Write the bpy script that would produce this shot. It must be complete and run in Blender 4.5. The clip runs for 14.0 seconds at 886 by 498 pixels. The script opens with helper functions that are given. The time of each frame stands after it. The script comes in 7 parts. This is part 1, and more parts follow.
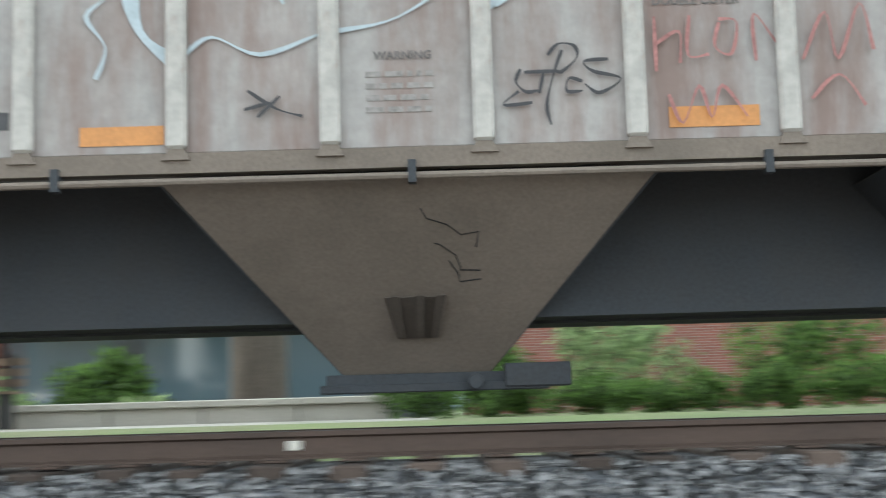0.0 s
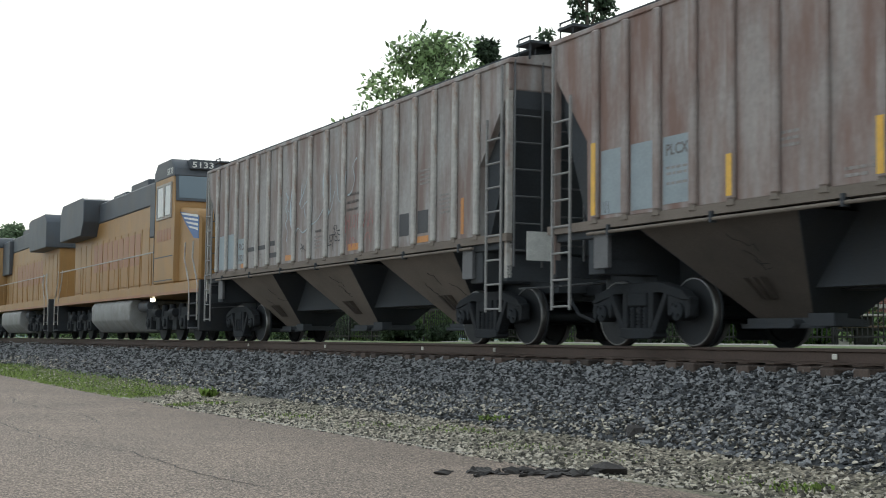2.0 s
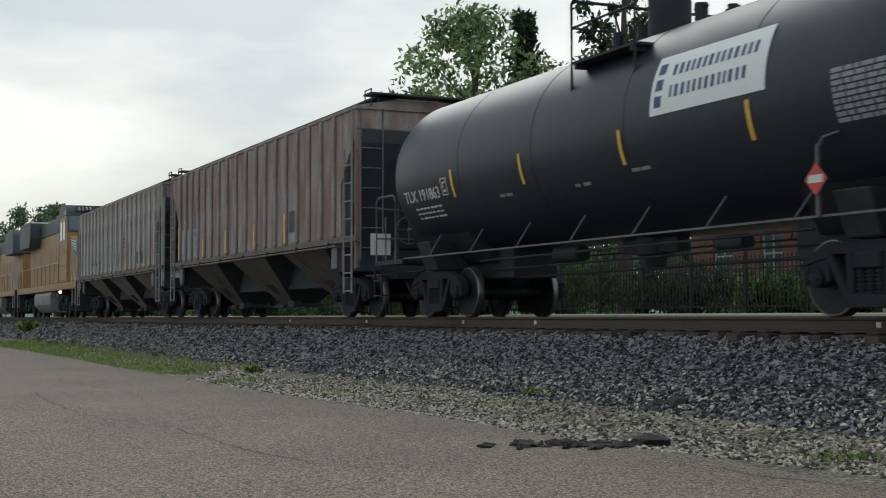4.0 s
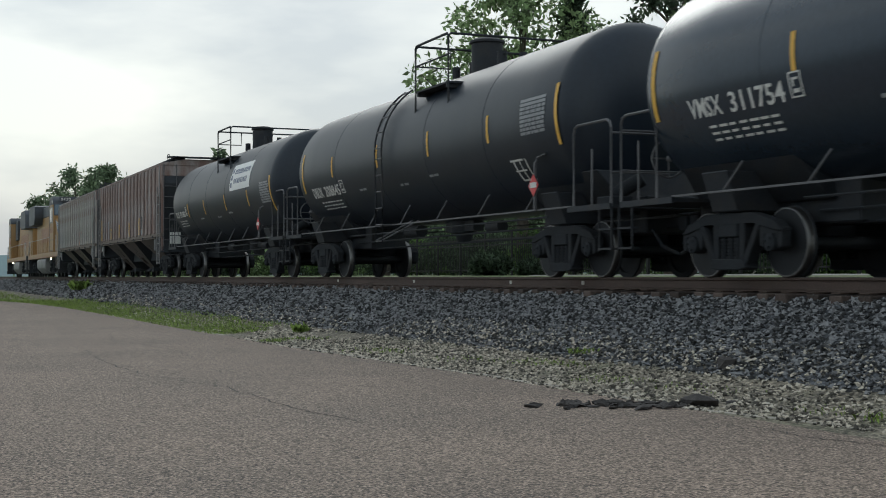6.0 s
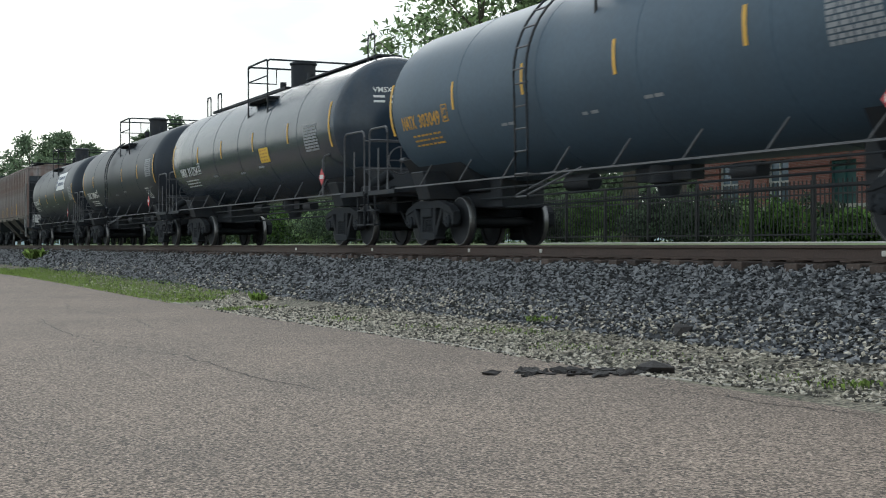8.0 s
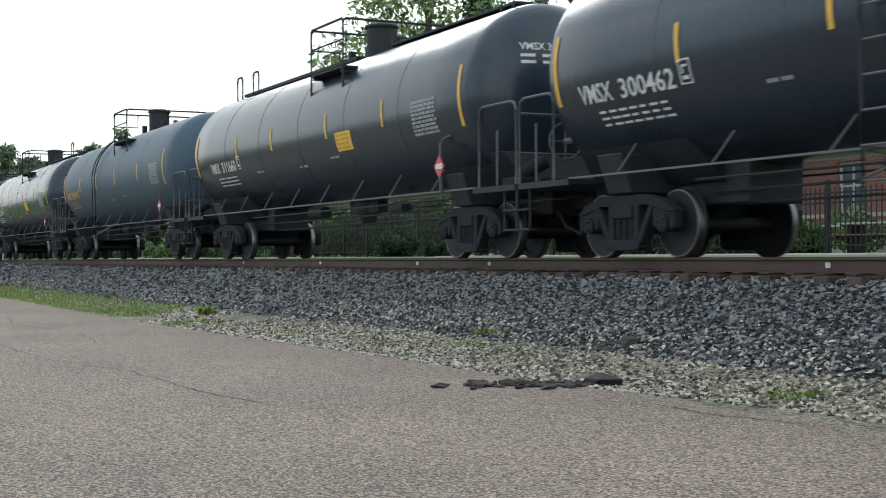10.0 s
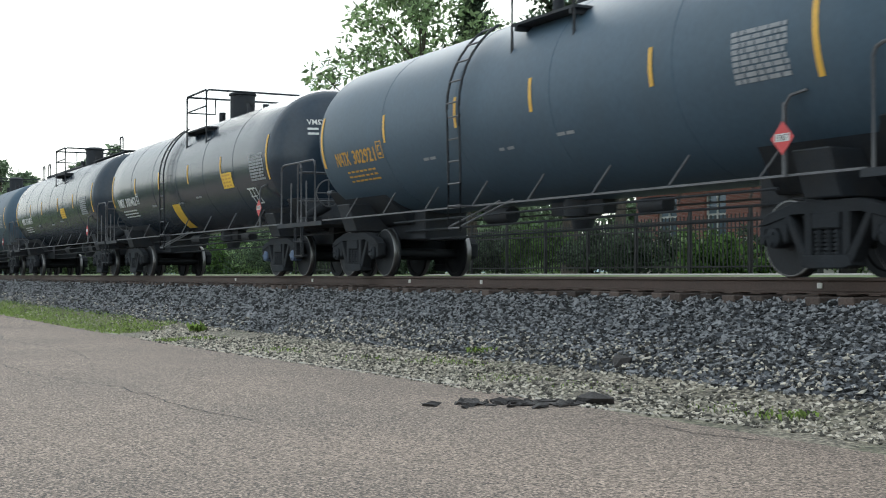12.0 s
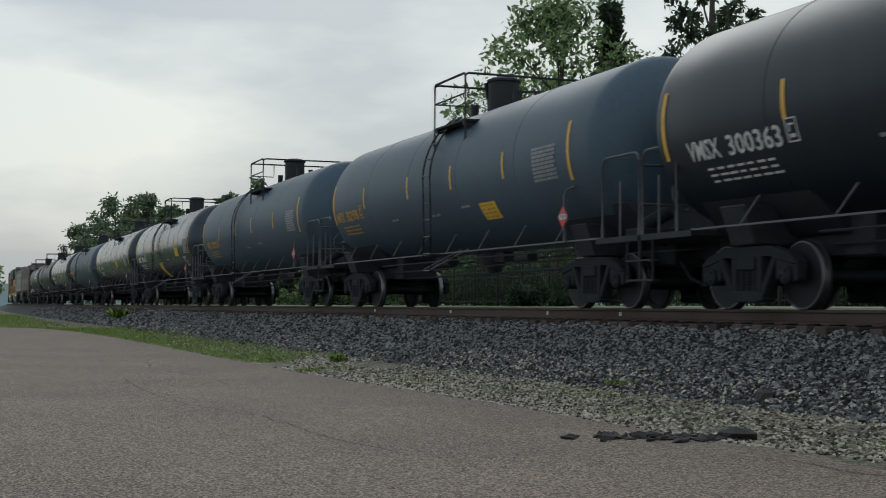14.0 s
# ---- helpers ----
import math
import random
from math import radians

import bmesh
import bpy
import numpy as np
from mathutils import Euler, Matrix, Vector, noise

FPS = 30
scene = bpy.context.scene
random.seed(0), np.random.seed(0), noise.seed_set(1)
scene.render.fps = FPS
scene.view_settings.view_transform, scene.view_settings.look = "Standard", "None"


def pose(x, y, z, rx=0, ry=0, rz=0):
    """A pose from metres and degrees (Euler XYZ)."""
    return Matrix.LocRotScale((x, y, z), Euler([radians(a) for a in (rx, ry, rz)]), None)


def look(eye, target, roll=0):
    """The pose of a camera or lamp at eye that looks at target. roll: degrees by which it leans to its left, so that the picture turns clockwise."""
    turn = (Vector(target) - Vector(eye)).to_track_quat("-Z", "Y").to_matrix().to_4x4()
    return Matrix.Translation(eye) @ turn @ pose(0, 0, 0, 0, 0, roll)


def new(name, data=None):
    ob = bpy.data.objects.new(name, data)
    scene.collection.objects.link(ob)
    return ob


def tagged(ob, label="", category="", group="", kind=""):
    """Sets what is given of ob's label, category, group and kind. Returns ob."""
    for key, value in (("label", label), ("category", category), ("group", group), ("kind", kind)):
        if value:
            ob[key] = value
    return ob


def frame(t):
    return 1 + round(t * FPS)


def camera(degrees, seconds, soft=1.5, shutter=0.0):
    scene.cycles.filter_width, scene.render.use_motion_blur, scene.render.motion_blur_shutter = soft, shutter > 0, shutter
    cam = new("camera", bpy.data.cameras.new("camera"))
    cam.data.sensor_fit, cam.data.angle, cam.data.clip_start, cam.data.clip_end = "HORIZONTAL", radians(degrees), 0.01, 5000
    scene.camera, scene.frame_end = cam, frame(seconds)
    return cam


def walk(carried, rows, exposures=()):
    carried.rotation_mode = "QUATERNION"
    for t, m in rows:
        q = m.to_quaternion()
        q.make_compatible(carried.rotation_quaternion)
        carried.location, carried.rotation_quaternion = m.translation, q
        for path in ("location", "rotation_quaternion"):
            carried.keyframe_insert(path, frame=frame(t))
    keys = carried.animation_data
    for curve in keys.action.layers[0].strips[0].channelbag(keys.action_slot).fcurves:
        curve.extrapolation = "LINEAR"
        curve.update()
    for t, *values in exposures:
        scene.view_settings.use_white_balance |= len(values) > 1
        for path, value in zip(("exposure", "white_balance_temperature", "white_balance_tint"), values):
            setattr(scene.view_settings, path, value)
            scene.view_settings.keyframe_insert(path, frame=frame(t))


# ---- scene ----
# The camera stands at the origin of the plan, 1.25 m over a car park; the track runs along x, the train goes towards -x.
EYE = 1.25
RAIL_Z = 1.23          # top of rail
TRACK_Y = 11.593       # centre line of the track
TURNS = [  # seconds, yaw, pitch, roll and, while it swings back, the place of the eye
    (0.0, 0.06, 7.09, 1.62, 0.74, 1.90, 1.30), (0.1, 10.44, 6.99, 1.03, 0.53, 1.57, 1.305), (0.2, 19.20, 6.85, 0.92, 0.34, 1.30, 1.29), (0.3, 26.49, 6.71, 0.16, 0.24, 1.03, 1.26),
    (0.4, 33.41, 6.33, -0.29, 0.205, 0.86, 1.245), (0.5, 38.25, 5.65, -0.47, 0.15, 0.70, 1.22), (0.6, 42.43, 4.98, -0.31, 0.13, 0.50, 1.225), (0.8, 49.52, 4.94, -0.58, 0.12, 0.28, 1.235),
    (1.0, 53.33, 4.55, -0.68, 0.03, 0.02, 1.235), (1.2, 56.3, 4.50, -0.85, 0.0, 0.0, 1.25), (1.5, 59.92, 4.38, -0.99, 0.0, 0.0, 1.25), (2.0, 63.65, 3.97, -0.65, 0.0, 0.0, 1.25),
    (2.5, 65.03, 3.78, -0.04), (2.7, 65.15, 3.62, 0.0), (4.8, 66.35, 1.80, 0.02), (5.0, 67.02, 1.54, 0.01), (5.5, 67.38, 1.46, -0.01),
    (6.0, 67.40, 1.16, 0.04), (6.5, 67.26, 0.70, 0.02), (7.0, 66.44, 0.37, 0.06), (7.5, 65.79, 0.25, 0.07), (7.7, 65.80, -0.10, 0.08),
    (9.8, 63.78, 0.45, 0.25), (10.0, 63.43, 0.35, 0.26), (10.5, 63.06, 0.47, 0.42), (11.0, 62.18, 1.00, 0.15), (11.5, 62.06, 1.08, 0.0),
    (12.0, 63.10, 1.12, -0.07), (12.5, 65.39, 1.46, -0.15), (13.0, 69.82, 1.36, 0.34), (13.5, 70.57, 1.88, 0.18), (14.0, 68.96, 2.44, -0.32)]
STOPS = [(0.0, 1.2), (0.5, 1.75), (1.0, 1.4), (1.5, 0.92), (2.0, 0.0), (2.5, -0.52), (5.0, -0.62), (6.5, -0.62), (7.0, -0.55), (7.5, -0.3), (10.0, 0.15),
         (11.0, 0.25), (12.0, 0.22), (12.5, 0.2), (13.0, -0.38), (13.5, -0.8), (14.0, -0.88)]
EXPOSURES = [(t, s, 6150.0 if t < 0.8 else 6050.0 if t < 1.8 else 6080.0 if t < 5.2 else 5950.0 if t < 12.8 else 5980.0, 5.0) for t, s in STOPS]
cam = camera(36.4, 14.0, soft=1.0, shutter=0.14)
walk(cam, [(t, pose(*(row or (0.0, 0.0, EYE)), 90 + p, r, y)) for t, y, p, r, *row in TURNS], EXPOSURES)

# ---- light: hazy bright overcast, the veiled sun behind the train ----
SUN_BEARING, SUN_HEIGHT = 74.0, 32.0
world = bpy.data.worlds.new("sky")
scene.world = world
world.use_nodes = True
wn, wl = world.node_tree.nodes, world.node_tree.links
wn.clear()
w_out = wn.new("ShaderNodeOutputWorld")
w_bg = wn.new("ShaderNodeBackground")
w_sky = wn.new("ShaderNodeTexSky")
w_sky.sky_type = "NISHITA"
w_sky.sun_disc = False
w_sky.sun_elevation = radians(SUN_HEIGHT)
w_sky.sun_rotation = radians(-SUN_BEARING)
w_sky.air_density, w_sky.dust_density = 1.2, 2.5
w_co = wn.new("ShaderNodeTexCoord")
w_map = wn.new("ShaderNodeMapping")
w_map.inputs["Scale"].default_value = (1.0, 1.0, 3.6)
w_map.inputs["Location"].default_value = (3.1, 0.4, 0.25)
w_noise = wn.new("ShaderNodeTexNoise")
w_noise.inputs["Scale"].default_value = 2.2
w_noise.inputs["Detail"].default_value = 7
w_noise.inputs["Roughness"].default_value = 0.52
w_ramp = wn.new("ShaderNodeValToRGB")
w_ramp.color_ramp.elements[0].position, w_ramp.color_ramp.elements[1].position = 0.37, 0.55
w_cloud = wn.new("ShaderNodeMix")
w_cloud.data_type = "RGBA"
w_cloud.inputs[6].default_value = (4.9, 5.7, 6.6, 1)
w_cloud.inputs[7].default_value = (10.3, 10.4, 10.0, 1)
w_mix = wn.new("ShaderNodeMix")
w_mix.data_type = "RGBA"
w_mix.inputs[0].default_value = 0.80
wl.new(w_co.outputs["Generated"], w_map.inputs["Vector"])
wl.new(w_map.outputs["Vector"], w_noise.inputs["Vector"])
wl.new(w_noise.outputs["Fac"], w_ramp.inputs["Fac"])
wl.new(w_ramp.outputs["Color"], w_cloud.inputs[0])
wl.new(w_sky.outputs["Color"], w_mix.inputs[6])
wl.new(w_cloud.outputs[2], w_mix.inputs[7])
wl.new(w_mix.outputs[2], w_bg.inputs["Color"])
w_bg.inputs["Strength"].default_value = 0.132
wl.new(w_bg.outputs["Background"], w_out.inputs["Surface"])
sun = new("sun", bpy.data.lights.new("sun", "SUN"))
sun.data.energy, sun.data.angle, sun.data.color = 0.7, radians(25), (1.0, 0.96, 0.9)
sb, sh = radians(SUN_BEARING), radians(SUN_HEIGHT)
sun.matrix_world = look((-30 * math.sin(sb) * math.cos(sh), 30 * math.cos(sb) * math.cos(sh), 30 * math.sin(sh)), (0, 0, 0))


# ---- materials ----
def material(name, color, rough=0.6, metal=0.0, vary=0.15, scale=3.0, bump=0.15, dirt=None, dirt_amount=0.4, streak=0.0, grain=40.0, stretch=(1, 1, 1),
             per_object=0.0, per_island=0.0, spec=0.5, rough_vary=1.0, ramp=(0.45, 0.7), fine_part=0.5, spread=(0.25, 0.75)):
    m = bpy.data.materials.new(name)
    m.use_nodes = True
    n, l = m.node_tree.nodes, m.node_tree.links
    bsdf = n["Principled BSDF"]
    bsdf.inputs["Roughness"].default_value = rough
    bsdf.inputs["Metallic"].default_value = metal
    bsdf.inputs["Specular IOR Level"].default_value = spec
    co = n.new("ShaderNodeTexCoord")
    mp = n.new("ShaderNodeMapping")
    mp.inputs["Scale"].default_value = stretch
    l.new(co.outputs["Object"], mp.inputs["Vector"])
    big = n.new("ShaderNodeTexNoise")
    big.inputs["Scale"].default_value, big.inputs["Detail"].default_value = scale, 6
    fine = n.new("ShaderNodeTexNoise")
    fine.inputs["Scale"].default_value, fine.inputs["Detail"].default_value = grain, 4
    l.new(mp.outputs["Vector"], big.inputs["Vector"])
    l.new(co.outputs["Object"], fine.inputs["Vector"])
    add = n.new("ShaderNodeMath")
    add.operation = "MULTIPLY_ADD"
    add.inputs[1].default_value = fine_part
    l.new(fine.outputs["Fac"], add.inputs[0])
    half = n.new("ShaderNodeMath")
    half.operation = "MULTIPLY"
    half.inputs[1].default_value = 1.0 - fine_part
    l.new(big.outputs["Fac"], half.inputs[0])
    l.new(half.outputs[0], add.inputs[2])
    value = add.outputs[0]
    if per_object or per_island:
        if per_object:
            src = n.new("ShaderNodeObjectInfo").outputs["Random"]
            amt = per_object
        else:
            src = n.new("ShaderNodeNewGeometry").outputs["Random Per Island"]
            amt = per_island
        sh_ = n.new("ShaderNodeMath")
        sh_.operation = "SUBTRACT"
        sh_.inputs[1].default_value = 0.5
        l.new(src, sh_.inputs[0])
        ma = n.new("ShaderNodeMath")
        ma.operation = "MULTIPLY_ADD"
        ma.inputs[1].default_value = amt
        l.new(sh_.outputs[0], ma.inputs[0])
        l.new(value, ma.inputs[2])
        value = ma.outputs[0]
    lo = [max(0.0, c * (1 - vary * 2)) for c in color]
    hi = [min(1.0, c * (1 + vary * 2)) for c in color]
    cr = n.new("ShaderNodeValToRGB")
    cr.color_ramp.elements[0].position, cr.color_ramp.elements[1].position = spread
    cr.color_ramp.elements[0].color, cr.color_ramp.elements[1].color = (*lo, 1), (*hi, 1)
    l.new(value, cr.inputs["Fac"])
    col = cr.outputs["Color"]
    if dirt:
        mp2 = n.new("ShaderNodeMapping")
        mp2.inputs["Scale"].default_value = (1.0, 1.0, 1.0 - 0.93 * streak) if streak else (1, 1, 1)
        mp2.inputs["Location"].default_value = (7.3, 2.1, 4.4)
        l.new(co.outputs["Object"], mp2.inputs["Vector"])
        st = n.new("ShaderNodeTexNoise")
        st.inputs["Scale"].default_value, st.inputs["Detail"].default_value, st.inputs["Roughness"].default_value = scale * (1.6 if streak else 0.8), 8, 0.65
        l.new(mp2.outputs["Vector"], st.inputs["Vector"])
        sr = n.new("ShaderNodeValToRGB")
        sr.color_ramp.elements[0].position, sr.color_ramp.elements[1].position = ramp
        sr.color_ramp.elements[1].color = (dirt_amount,) * 3 + (1,)
        sr.color_ramp.elements[0].color = (0, 0, 0, 1)
        l.new(st.outputs["Fac"], sr.inputs["Fac"])
        mx = n.new("ShaderNodeMix")
        mx.data_type = "RGBA"
        l.new(sr.outputs["Color"], mx.inputs[0])
        l.new(col, mx.inputs[6])
        mx.inputs[7].default_value = (*dirt, 1)
        col = mx.outputs[2]
    l.new(col, bsdf.inputs["Base Color"])
    rr = n.new("ShaderNodeMapRange")
    rr.inputs["To Min"].default_value, rr.inputs["To Max"].default_value = max(0.03, rough - 0.1 * rough_vary), min(1.0, rough + 0.12 * rough_vary)
    l.new(big.outputs["Fac"], rr.inputs["Value"])
    l.new(rr.outputs[0], bsdf.inputs["Roughness"])
    if bump:
        bp = n.new("ShaderNodeBump")
        bp.inputs["Strength"].default_value, bp.inputs["Distance"].default_value = bump, 0.01
        l.new(fine.outputs["Fac"], bp.inputs["Height"])
        l.new(bp.outputs["Normal"], bsdf.inputs["Normal"])
    return m


def glowing(name, color, strength):
    m = bpy.data.materials.new(name)
    m.use_nodes = True
    b = m.node_tree.nodes["Principled BSDF"]
    b.inputs["Emission Color"].default_value = (*color, 1)
    b.inputs["Emission Strength"].default_value = strength
    return m


RUST, GRIME = (0.13, 0.07, 0.045), (0.05, 0.045, 0.04)
